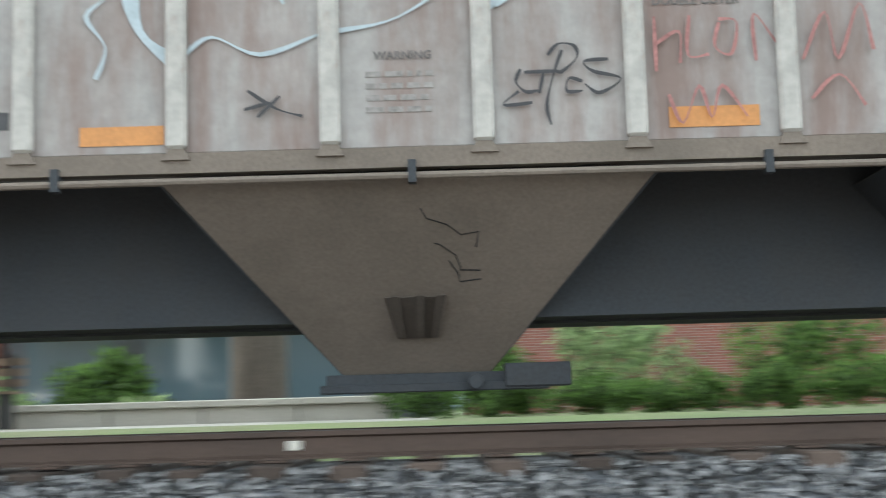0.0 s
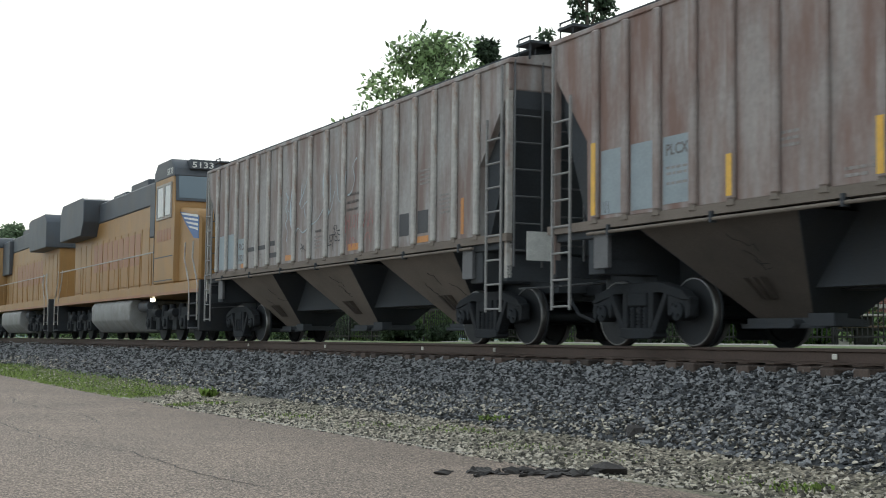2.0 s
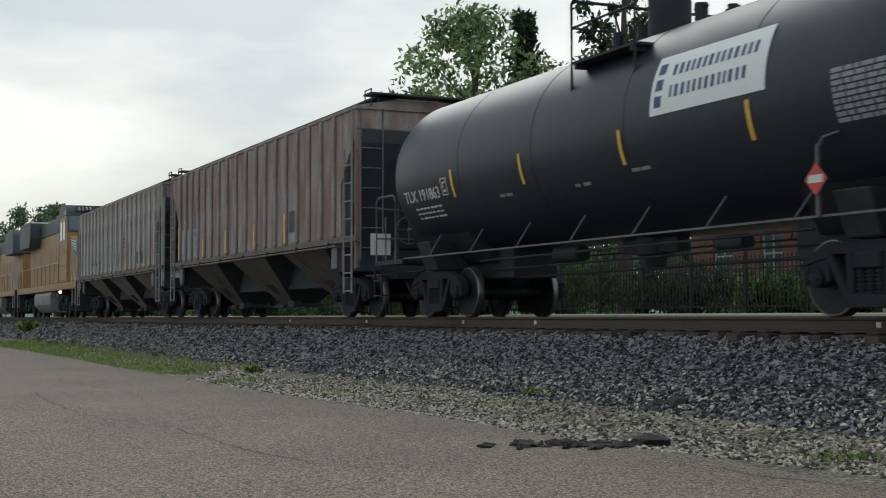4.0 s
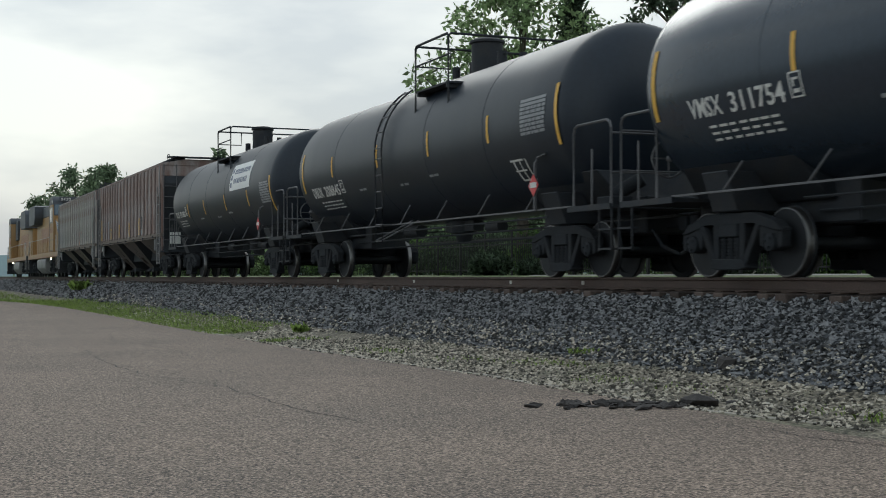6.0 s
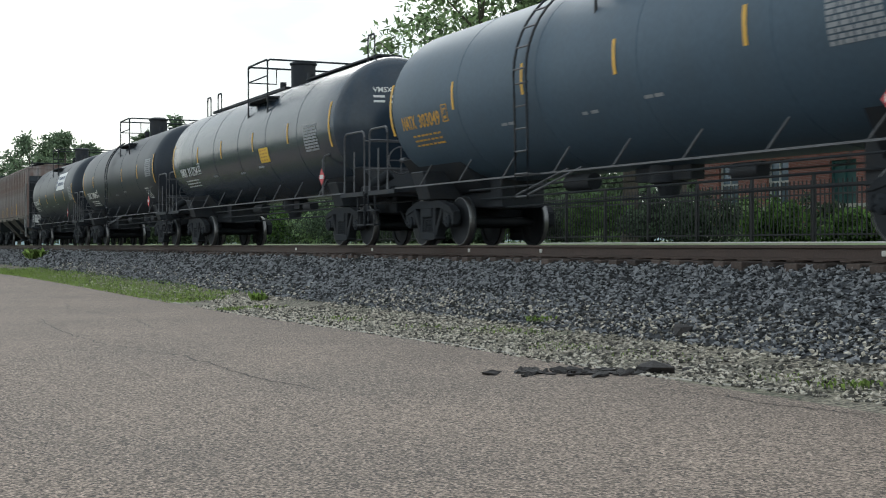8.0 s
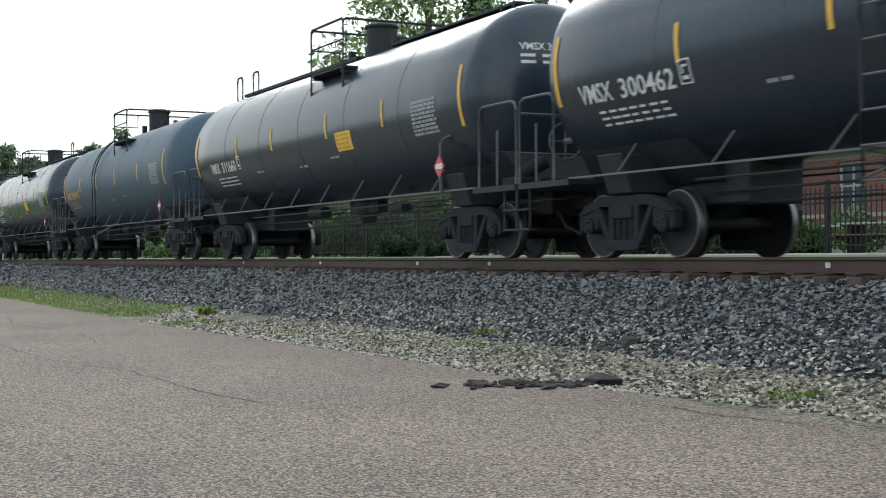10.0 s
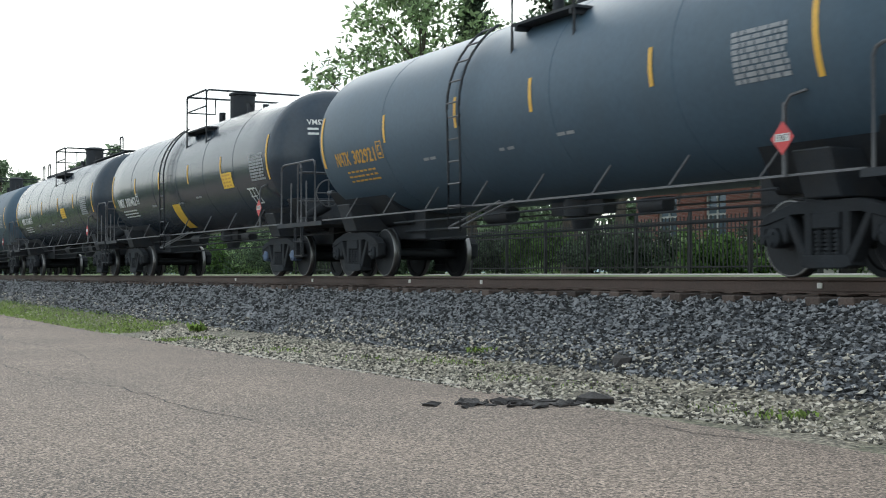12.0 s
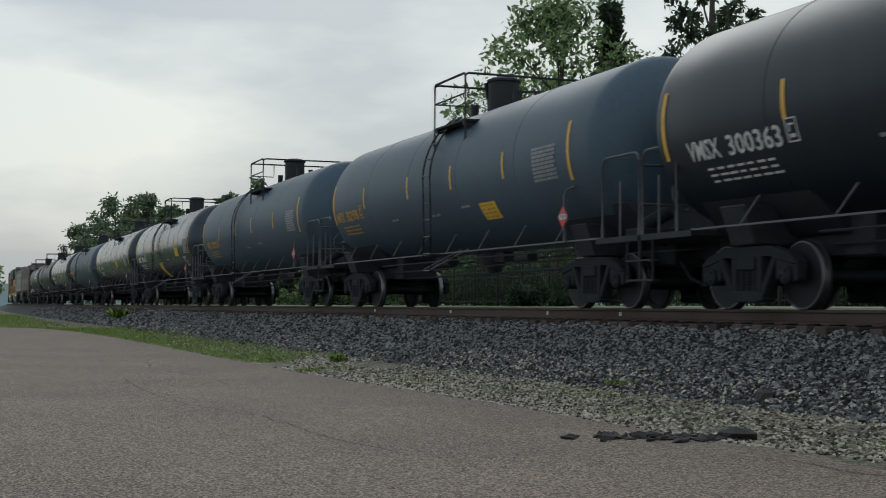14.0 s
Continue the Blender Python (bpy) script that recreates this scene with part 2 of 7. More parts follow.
M = dict(
    asphalt=material("chip_seal_asphalt", (0.208, 0.160, 0.126), 0.92, vary=0.40, scale=0.35, grain=52, bump=0.35, fine_part=0.85, spread=(0.37, 0.63), dirt=(0.25, 0.19, 0.148), dirt_amount=0.3),
    grass_ground=material("grassy_soil", (0.10, 0.14, 0.045), 0.95, vary=0.3, scale=0.6, grain=25, bump=0.8, dirt=(0.20, 0.17, 0.11), dirt_amount=0.6),
    far_ground=material("pale_concrete_paving", (0.29, 0.28, 0.255), 0.9, vary=0.15, scale=0.4, bump=0.3, dirt=(0.12, 0.14, 0.07), dirt_amount=0.5),
    ballast_bed=material("ballast_bed", (0.055, 0.058, 0.064), 0.95, vary=0.45, scale=2.0, grain=18, bump=1.0, spread=(0.38, 0.62)),
    gravel_bed=material("gravel_apron", (0.19, 0.165, 0.125), 0.95, vary=0.40, scale=1.2, grain=24, bump=1.0, fine_part=0.7, spread=(0.38, 0.62), dirt=(0.11, 0.12, 0.065), dirt_amount=0.6),
    ballast=material("ballast_stone", (0.140, 0.140, 0.142), 0.8, vary=0.42, scale=6, grain=60, bump=0.4, per_island=1.3),
    gravel=material("gravel_stone", (0.34, 0.305, 0.25), 0.9, vary=0.40, scale=6, grain=60, bump=0.4, per_island=1.3),
    rail=material("rail_steel_brown", (0.080, 0.055, 0.044), 0.75, metal=0.2, vary=0.2, scale=2, grain=50, bump=0.3),
    railtop=material("rail_running_surface", (0.085, 0.08, 0.078), 0.95, spec=0.05, metal=0.0, vary=0.1, scale=3, bump=0.05),
    tie=material("creosoted_timber", (0.075, 0.055, 0.045), 0.9, vary=0.3, scale=4, grain=30, bump=0.8, stretch=(4, 1, 4), per_object=0.4),
    edge=material("pale_crumbled_edge", (0.36, 0.33, 0.28), 0.95, vary=0.3, scale=4, bump=0.6),
    ladder=material("worn_grey_ladder", (0.24, 0.235, 0.23), 0.6, vary=0.2, scale=4, bump=0.1),
    banner=material("white_vinyl", (0.80, 0.80, 0.78), 0.5, vary=0.04, bump=0),
    plate=material("pale_rail_tag", (0.62, 0.60, 0.54), 0.7, vary=0.1),
    debris=material("broken_tar", (0.045, 0.04, 0.038), 0.9, vary=0.35, scale=8, bump=1.0),
    grass=material("grass_blades", (0.21, 0.29, 0.075), 0.8, vary=0.3, scale=2, bump=0, per_island=0.7),
    leaf=material("broad_leaf", (0.22, 0.30, 0.14), 0.6, vary=0.3, scale=1.5, bump=0, per_island=0.8),
    leaf_dark=material("needle_leaf", (0.07, 0.10, 0.06), 0.7, vary=0.3, scale=1.5, bump=0, per_island=0.8),
    hedge=material("hedge_leaf", (0.09, 0.16, 0.04), 0.65, vary=0.3, scale=1.5, bump=0, per_island=0.8),
    # far_leaf: a greyer green that stands in for haze over distance
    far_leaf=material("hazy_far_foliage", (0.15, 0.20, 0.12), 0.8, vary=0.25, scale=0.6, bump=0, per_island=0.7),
    # hill: air haze is mixed into this pale blue-green
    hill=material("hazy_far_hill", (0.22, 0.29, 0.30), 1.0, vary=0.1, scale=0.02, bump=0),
    bark=material("bark", (0.09, 0.075, 0.06), 0.95, vary=0.3, scale=5, grain=30, bump=1.0, stretch=(3, 3, 0.6)),
    black_tank=material("black_tank_paint", (0.013, 0.020, 0.031), 0.42, spec=0.38, vary=0.12, scale=0.8, grain=12, bump=0, rough_vary=0.3, dirt=(0.040, 0.046, 0.052), dirt_amount=0.2, streak=0.8),
    gloss_tank=material("glossy_black_tank_paint", (0.022, 0.034, 0.050), 0.24, vary=0.12, scale=0.8, grain=12, bump=0, rough_vary=0.25, dirt=(0.040, 0.046, 0.052), dirt_amount=0.12, streak=0.8),
    dull_tank=material("chalky_black_tank_paint", (0.055, 0.092, 0.130), 0.52, vary=0.10, scale=0.8, grain=12, bump=0.01, rough_vary=0.4, dirt=(0.058, 0.083, 0.100), dirt_amount=0.3, streak=0.8),
    frame_black=material("underframe_black", (0.017, 0.021, 0.027), 0.7, vary=0.3, scale=3, bump=0.2, dirt=(0.045, 0.039, 0.033), dirt_amount=0.5),
    truck=material("dusty_cast_steel", (0.019, 0.022, 0.026), 0.85, vary=0.3, scale=3, bump=0.4, spec=0.3, dirt=(0.034, 0.032, 0.032), dirt_amount=0.35),
    wheel=material("wheel_steel", (0.016, 0.018, 0.021), 0.65, metal=0.3, vary=0.25, scale=4, bump=0.2),
    tread=material("polished_tread", (0.22, 0.215, 0.21), 0.4, metal=1.0, vary=0.1, bump=0),
    cap=material("bearing_cap_blue", (0.10, 0.14, 0.22), 0.6, vary=0.2),
    rod=material("worn_grab_iron", (0.12, 0.12, 0.125), 0.55, metal=0.2, vary=0.2),
    yellow=material("reflective_yellow", (0.72, 0.42, 0.06), 0.5, vary=0.12, scale=6, bump=0),
    white=material("stencil_white", (0.66, 0.66, 0.63), 0.6, vary=0.12, scale=8, bump=0),
    stencil_yellow=material("stencil_yellow", (0.60, 0.33, 0.05), 0.6, vary=0.15, scale=8, bump=0),
    sign_yellow=material("placard_yellow", (0.80, 0.52, 0.05), 0.55, vary=0.1, scale=5, bump=0),
    red=material("placard_red", (0.55, 0.06, 0.06), 0.5, vary=0.1, bump=0),
    navy=material("sign_navy", (0.03, 0.06, 0.16), 0.5, vary=0.1, bump=0),
    blank=material("stencil_grey", (0.30, 0.31, 0.32), 0.6, vary=0.15, scale=8, bump=0),
    hopper=material("weathered_grey_hopper_paint", (0.335, 0.32, 0.31), 0.75, vary=0.12, scale=1.2, grain=14, bump=0.1, dirt=(0.20, 0.135, 0.115), dirt_amount=0.85, streak=0.85, ramp=(0.42, 0.62)),
    hopper_brown=material("rust_stained_hopper_paint", (0.33, 0.295, 0.28), 0.78, vary=0.14, scale=1.2, grain=14, bump=0.1, dirt=(0.20, 0.115, 0.09), dirt_amount=0.85, streak=0.85, ramp=(0.38, 0.6)),
    rib=material("pale_worn_rib_paint", (0.43, 0.415, 0.39), 0.72, vary=0.16, scale=3, grain=14, bump=0.1, dirt=(0.26, 0.15, 0.10), dirt_amount=0.75, streak=0.5, ramp=(0.5, 0.72)),
    chute=material("dusty_chute_steel", (0.18, 0.15, 0.125), 0.85, vary=0.14, scale=1.0, bump=0.2, dirt=(0.10, 0.085, 0.07), dirt_amount=0.6),
    # grimy_chute: about half as bright as chute
    grimy_chute=material("grimy_chute_steel", (0.095, 0.078, 0.066), 0.85, vary=0.14, scale=1.0, bump=0.2, dirt=(0.05, 0.043, 0.038), dirt_amount=0.6),
    # hopper_dark: grimy steel, with the shade under the hoppers put into its near-black colour
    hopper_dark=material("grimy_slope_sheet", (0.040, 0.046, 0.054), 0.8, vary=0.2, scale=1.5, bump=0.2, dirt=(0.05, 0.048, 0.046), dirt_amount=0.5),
    orange=material("orange_reflector", (0.52, 0.235, 0.075), 0.55, vary=0.12, bump=0),
    patch=material("pale_repaint_patch", (0.28, 0.325, 0.35), 0.6, vary=0.1, scale=3, bump=0),
    darkpatch=material("dark_stencil_panel", (0.07, 0.07, 0.075), 0.7, vary=0.15, bump=0),
    print=material("faded_grey_print", (0.27, 0.255, 0.245), 0.8, vary=0.2, scale=10, bump=0),
    stencil=material("faded_dark_stencil", (0.15, 0.14, 0.135), 0.8, vary=0.3, scale=10, bump=0),
    spray_blue=material("pale_blue_spray_paint", (0.40, 0.47, 0.51), 0.7, vary=0.1, scale=4, bump=0),
    spray_red=material("faded_red_spray_paint", (0.35, 0.16, 0.15), 0.75, vary=0.25, scale=6, bump=0),
    spray_black=material("black_spray_paint", (0.045, 0.045, 0.05), 0.7, vary=0.2, bump=0),
    loco_yellow=material("locomotive_yellow_paint", (0.33, 0.185, 0.062), 0.5, vary=0.12, scale=1.5, bump=0.04, dirt=(0.22, 0.14, 0.06), dirt_amount=0.5, streak=0.8),
    loco_grey=material("locomotive_grey_paint", (0.06, 0.07, 0.085), 0.55, vary=0.15, scale=1.5, bump=0.05, dirt=(0.07, 0.06, 0.05), dirt_amount=0.5),
    loco_red=material("locomotive_red_stripe", (0.30, 0.14, 0.07), 0.5, vary=0.1, bump=0),
    loco_blue=material("locomotive_blue_panel", (0.05, 0.12, 0.30), 0.5, vary=0.1, bump=0),
    tank_grey=material("fuel_tank_grey", (0.24, 0.24, 0.235), 0.6, vary=0.15, scale=2, bump=0.1, dirt=(0.10, 0.08, 0.06), dirt_amount=0.5),
    brick=material("red_brick", (0.27, 0.095, 0.07), 0.9, vary=0.25, scale=1.0, grain=18, bump=0.5),
    stone=material("pale_limestone", (0.46, 0.44, 0.39), 0.85, vary=0.12, scale=1.5, bump=0.3),
    teal=material("teal_painted_metal", (0.03, 0.22, 0.21), 0.6, vary=0.12, bump=0.05),
    dark_green=material("dark_green_paint", (0.025, 0.085, 0.08), 0.55, vary=0.15, bump=0.05),
    iron=material("black_iron", (0.02, 0.02, 0.021), 0.5, vary=0.2, bump=0.1),
    roof=material("slate_roof", (0.09, 0.09, 0.10), 0.8, vary=0.2, scale=2, bump=0.3),
    trim=material("white_trim_paint", (0.52, 0.52, 0.50), 0.6, vary=0.08, bump=0.05),
    wood=material("weathered_bench_wood", (0.17, 0.12, 0.085), 0.8, vary=0.25, scale=5, bump=0.4, stretch=(1, 6, 6)),
    awning=material("turquoise_awning_cloth", (0.03, 0.36, 0.30), 0.85, vary=0.1, scale=4, bump=0.1),
    paint_line=material("parking_line_paint", (0.55, 0.54, 0.50), 0.8, vary=0.2, scale=5, bump=0.3),
    lamp=glowing("step_light", (1.0, 0.86, 0.6), 6.0),
)


def let_light_through(m, share_):
    """Thin leaves: part of the light goes through."""
    n, l = m.node_tree.nodes, m.node_tree.links
    b, o = n["Principled BSDF"], n["Material Output"]
    tr = n.new("ShaderNodeBsdfTranslucent")
    mx = n.new("ShaderNodeMixShader")
    mx.inputs[0].default_value = share_
    l.new(b.inputs["Base Color"].links[0].from_socket, tr.inputs["Color"])
    l.new(b.outputs[0], mx.inputs[1])
    l.new(tr.outputs[0], mx.inputs[2])
    l.new(mx.outputs[0], o.inputs["Surface"])


for key in ("leaf", "leaf_dark", "hedge", "far_leaf", "grass"):
    let_light_through(M[key], 0.62)


def add_chips(m, scale, amount):
    """Single stone chips, each a little lighter or darker."""
    n, l = m.node_tree.nodes, m.node_tree.links
    b = n["Principled BSDF"]
    old = b.inputs["Base Color"].links[0].from_socket
    co = n.new("ShaderNodeTexCoord")
    vo = n.new("ShaderNodeTexVoronoi")
    vo.inputs["Scale"].default_value = scale
    l.new(co.outputs["Object"], vo.inputs["Vector"])
    sp = n.new("ShaderNodeSeparateColor")
    l.new(vo.outputs["Color"], sp.inputs[0])
    mr = n.new("ShaderNodeMapRange")
    mr.inputs["To Min"].default_value, mr.inputs["To Max"].default_value = 1.0 - amount, 1.0 + amount
    l.new(sp.outputs[0], mr.inputs["Value"])
    mu = n.new("ShaderNodeVectorMath")
    mu.operation = "SCALE"
    l.new(old, mu.inputs[0])
    l.new(mr.outputs[0], mu.inputs["Scale"])
    l.new(mu.outputs[0], b.inputs["Base Color"])


add_chips(M["asphalt"], 46.0, 0.68)
add_chips(M["gravel_bed"], 26.0, 0.6)
add_chips(M["ballast_bed"], 18.0, 0.6)
GLASS = bpy.data.materials.new("window_glass")
GLASS.use_nodes = True
g_b = GLASS.node_tree.nodes["Principled BSDF"]
g_b.inputs["Base Color"].default_value = (0.10, 0.14, 0.17, 1)
g_b.inputs["Roughness"].default_value = 0.06
g_b.inputs["Specular IOR Level"].default_value = 0.9
M["glass"] = GLASS


# ---- building helpers ----
def box(bm, x0, x1, y0, y1, z0, z1):
    v = [bm.verts.new(p) for p in ((x0, y0, z0), (x1, y0, z0), (x1, y1, z0), (x0, y1, z0), (x0, y0, z1), (x1, y0, z1), (x1, y1, z1), (x0, y1, z1))]
    for f in ((3, 2, 1, 0), (4, 5, 6, 7), (0, 1, 5, 4), (1, 2, 6, 5), (2, 3, 7, 6), (3, 0, 4, 7)):
        bm.faces.new([v[i] for i in f])
    return bm


def bar(bm, a, b, r, seg=8, r2=None):
    """A round bar from a to b."""
    a, b = Vector(a), Vector(b)
    q = (b - a).to_track_quat("Z", "Y")
    rings = []
    for p, rr in ((a, r), (b, r if r2 is None else r2)):
        rings.append([bm.verts.new(p + q @ Vector((rr * math.cos(2 * math.pi * i / seg), rr * math.sin(2 * math.pi * i / seg), 0))) for i in range(seg)])
    for i in range(seg):
        j = (i + 1) % seg
        bm.faces.new((rings[0][i], rings[0][j], rings[1][j], rings[1][i]))
    bm.faces.new(rings[0][::-1])
    bm.faces.new(rings[1])
    return bm


def pipe(bm, pts, r, seg=6):
    """A bent round bar through pts."""
    pts = [Vector(p) for p in pts]
    rings = []
    for k, p in enumerate(pts):
        d = (pts[min(k + 1, len(pts) - 1)] - pts[max(k - 1, 0)]).normalized()
        q = d.to_track_quat("Z", "Y")
        rings.append([bm.verts.new(p + q @ Vector((r * math.cos(2 * math.pi * i / seg), r * math.sin(2 * math.pi * i / seg), 0))) for i in range(seg)])
    for a, b in zip(rings, rings[1:]):
        for i in range(seg):
            j = (i + 1) % seg
            bm.faces.new((a[i], a[j], b[j], b[i]))
    bm.faces.new(rings[0][::-1])
    bm.faces.new(rings[-1])
    return bm


def prism(bm, poly, y0, y1):
    """The outline poly of (x, z), drawn from y0 to y1."""
    a = [bm.verts.new((x, y0, z)) for x, z in poly]
    b = [bm.verts.new((x, y1, z)) for x, z in poly]
    n = len(poly)
    bm.faces.new(a)
    bm.faces.new(b[::-1])
    for i in range(n):
        j = (i + 1) % n
        bm.faces.new((a[j], a[i], b[i], b[j]))
    return bm


def extrude_x(bm, poly, x0, x1):
    """The outline poly of (y, z), drawn from x0 to x1."""
    a = [bm.verts.new((x0, y, z)) for y, z in poly]
    b = [bm.verts.new((x1, y, z)) for y, z in poly]
    n = len(poly)
    bm.faces.new(a[::-1])
    bm.faces.new(b)
    for i in range(n):
        j = (i + 1) % n
        bm.faces.new((a[i], a[j], b[j], b[i]))
    return bm


def hull8(bm, low, high):
    """Two rings of four points, closed to a block."""
    v = [bm.verts.new(p) for p in (*low, *high)]
    for f in ((3, 2, 1, 0), (4, 5, 6, 7), (0, 1, 5, 4), (1, 2, 6, 5), (2, 3, 7, 6), (3, 0, 4, 7)):
        bm.faces.new([v[i] for i in f])
    return bm


def lathe_x(bm, profile, y, z, seg=32, close=True):
    """Rings of (x, radius) round the axis (y, z) along x."""
    rings = []
    for x, r in profile:
        if r < 1e-4:
            rings.append([bm.verts.new((x, y, z))])
        else:
            rings.append([bm.verts.new((x, y + r * math.sin(2 * math.pi * i / seg), z + r * math.cos(2 * math.pi * i / seg))) for i in range(seg)])
    for a, b in zip(rings, rings[1:]):
        for i in range(seg):
            j = (i + 1) % seg
            if len(a) == 1:
                bm.faces.new((a[0], b[j], b[i]))
            elif len(b) == 1:
                bm.faces.new((a[i], a[j], b[0]))
            else:
                bm.faces.new((a[i], a[j], b[j], b[i]))
    return bm


def lathe_y(bm, profile, x, z, seg=24):
    """Rings of (y, radius) round the axis (x, z) along y, with closed ends."""
    rings = []
    for y, r in profile:
        rings.append([bm.verts.new((x + r * math.cos(2 * math.pi * i / seg), y, z + r * math.sin(2 * math.pi * i / seg))) for i in range(seg)])
    for a, b in zip(rings, rings[1:]):
        for i in range(seg):
            j = (i + 1) % seg
            bm.faces.new((a[j], a[i], b[i], b[j]))
    bm.faces.new(rings[0])
    bm.faces.new(rings[-1][::-1])
    return bm


def mesh_of(name, bm, mat, smooth=35, bevel=0.0):
    if bevel:
        bmesh.ops.bevel(bm, geom=bm.edges[:], offset=bevel, segments=1, affect="EDGES", clamp_overlap=True)
    bmesh.ops.recalc_face_normals(bm, faces=bm.faces[:])
    me = bpy.data.meshes.new(name)
    bm.to_mesh(me)
    bm.free()
    me.materials.append(mat)
    if smooth:
        me.polygons.foreach_set("use_smooth", [True] * len(me.polygons))
        me.set_sharp_from_angle(angle=radians(smooth))
    return me


SMALL_PRINT = ("weight_stencil", "data_panel", "side_stencil", "faded_print", "sign_print", "emblem_bars", "end_stencil", "hood_lettering", "cab_lettering")


def part(name, bm, mat, parent, label="", smooth=35, bevel=0.0):
    ob = new(name, mesh_of(name, bm, mat, smooth, bevel))
    ob.parent = parent
    return tagged(ob, label, kind="stuff" if name in SMALL_PRINT else "")


def thing(name, label, category, group="", at=None, kind=""):
    ob = new(name)
    ob.empty_display_size = 0.2
    if at is not None:
        ob.matrix_basis = at
    return tagged(ob, label, category, group, kind)


def solid(name, bm, mat, label, category="", group="", kind="", smooth=35, bevel=0.0, at=None):
    ob = new(name, mesh_of(name, bm, mat, smooth, bevel))
    if at is not None:
        ob.matrix_basis = at
    return tagged(ob, label, category, group, kind)


def share(ob, parent, m=None):
    """A piece on the same mesh as ob."""
    o = new(ob.name.split(".")[0], ob.data)
    o.parent = parent
    if m is not None:
        o.matrix_basis = m
    return o


def lettering(name, text, size, mat, parent, m, width=None, depth=0.002, label="", bend=None, bold=0.014):
    """Words as a mesh, in the plane of m (x along the words, y up them)."""
    cu = bpy.data.curves.new(name, "FONT")
    cu.body, cu.size, cu.extrude, cu.resolution_u, cu.offset = text, size, depth, 2, size * bold
    tmp = bpy.data.objects.new(name, cu)
    me = bpy.data.meshes.new_from_object(tmp)
    bpy.data.objects.remove(tmp)
    bpy.data.curves.remove(cu)
    me.name = name
    xs = [v.co.x for v in me.vertices]
    k = width / (max(xs) - min(xs)) if width else 1.0
    for v in me.vertices:
        v.co.x = (v.co.x - min(xs)) * k
        p = m @ v.co
        if bend:
            p = bend(p)
        v.co = p
    me.materials.clear()
    me.materials.append(mat)
    ob = new(name, me)
    ob.parent = parent
    return tagged(ob, label)


def bend_track(x):
    """How far the track swings off its straight line at x."""
    return 8.5e-5 * max(0.0, -x - 40.0) ** 2


def track_turn(x):
    return math.degrees(math.atan(-2 * 8.5e-5 * max(0.0, -x - 40.0)))


# ---- ground, car park, ballast and track ----
random.seed(11)
rng = np.random.default_rng(5)
FAR_Z = 1.27           # the town side lies about level with the rails


def sheet(name, xs, profile, mat, label, kind="structure", follow=True, category=""):
    """A long sheet along x with the cross-section profile of (y, z)."""
    verts, faces = [], []
    for x in xs:
        off = bend_track(x) if follow else 0.0
        for y, z in profile:
            verts.append((x, y + off, z))
    n = len(profile)
    for i in range(len(xs) - 1):
        for j in range(n - 1):
            faces.append((i * n + j, (i + 1) * n + j, (i + 1) * n + j + 1, i * n + j + 1))
    me = bpy.data.meshes.new(name)
    me.from_pydata(verts, [], faces)
    me.materials.append(mat)
    me.polygons.foreach_set("use_smooth", [True] * len(me.polygons))
    return tagged(new(name, me), label, category, kind=kind)


XS = [40 - 4 * i for i in range(100)] + [-360 - 60 * i for i in range(25)]
XS = [400, 200, 100] + XS
sheet("ground", XS, [(-900, -0.05), (7.6, -0.03), (8.7, 0.18), (9.2, 0.3), (14.2, 0.6), (16.0, FAR_Z - 0.1), (17.5, FAR_Z), (80, FAR_Z + 0.2), (400, FAR_Z + 2), (1500, FAR_Z + 4)],
      M["grass_ground"], "short grass and bare soil reaching the horizon")

# car park: its edge wanders a little along the gravel
EDGE = [(30, 7.3), (5, 7.6), (-5, 7.5), (-8.5, 7.4), (-10.7, 7.1), (-12.7, 7.0), (-15.3, 7.05), (-18, 6.9), (-23.8, 6.7), (-33, 6.75), (-45, 6.9), (-56, 6.9), (-66, 6.5), (-72, 5.6), (-76, 3.0)]


def edge_at(x):
    for (x0, y0), (x1, y1) in zip(EDGE, EDGE[1:]):
        if x1 <= x <= x0:
            return y0 + (y1 - y0) * (x - x0) / (x1 - x0)
    return EDGE[0][1] if x > 0 else EDGE[-1][1]


bm = bmesh.new()
ex = [30 - 0.25 * i for i in range(int(106 / 0.25) + 1)]
top, low, inner = [], [], []
for x in ex:
    y = edge_at(x) + 0.10 * noise.noise((x * 0.7, 3.0, 0)) + 0.05 * noise.noise((x * 3.1, 9.0, 0))
    top.append(bm.verts.new((x, y, 0.0)))
    low.append(bm.verts.new((x, y + 0.02, -0.045)))
    inner.append(bm.verts.new((x, -60, 0.0)))
for i in range(len(ex) - 1):
    bm.faces.new((top[i], top[i + 1], inner[i + 1], inner[i]))
    bm.faces.new((low[i], low[i + 1], top[i + 1], top[i]))
# thin pale strip along the asphalt rim, with gaps
eb = bmesh.new()
for i in range(len(ex) - 1):
    if noise.noise((ex[i] * 0.35, 4.0, 2)) > -0.25:
        a_, b_ = top[i].co, top[i + 1].co
        hull8(eb, [(a_.x, a_.y - 0.05, 0.001), (b_.x, b_.y - 0.05, 0.001), (b_.x, b_.y + 0.02, -0.02), (a_.x, a_.y + 0.02, -0.02)], [(a_.x, a_.y - 0.05, 0.006), (b_.x, b_.y - 0.05, 0.006), (b_.x, b_.y + 0.02, 0.012), (a_.x, a_.y + 0.02, 0.012)])
solid("asphalt_edge", eb, M["edge"], "thin pale strip along the edge of the asphalt", kind="structure", smooth=0)
lot = solid("parking_lot", bm, M["asphalt"], "worn tan chip-seal asphalt car park with a ragged edge", kind="structure", smooth=0)

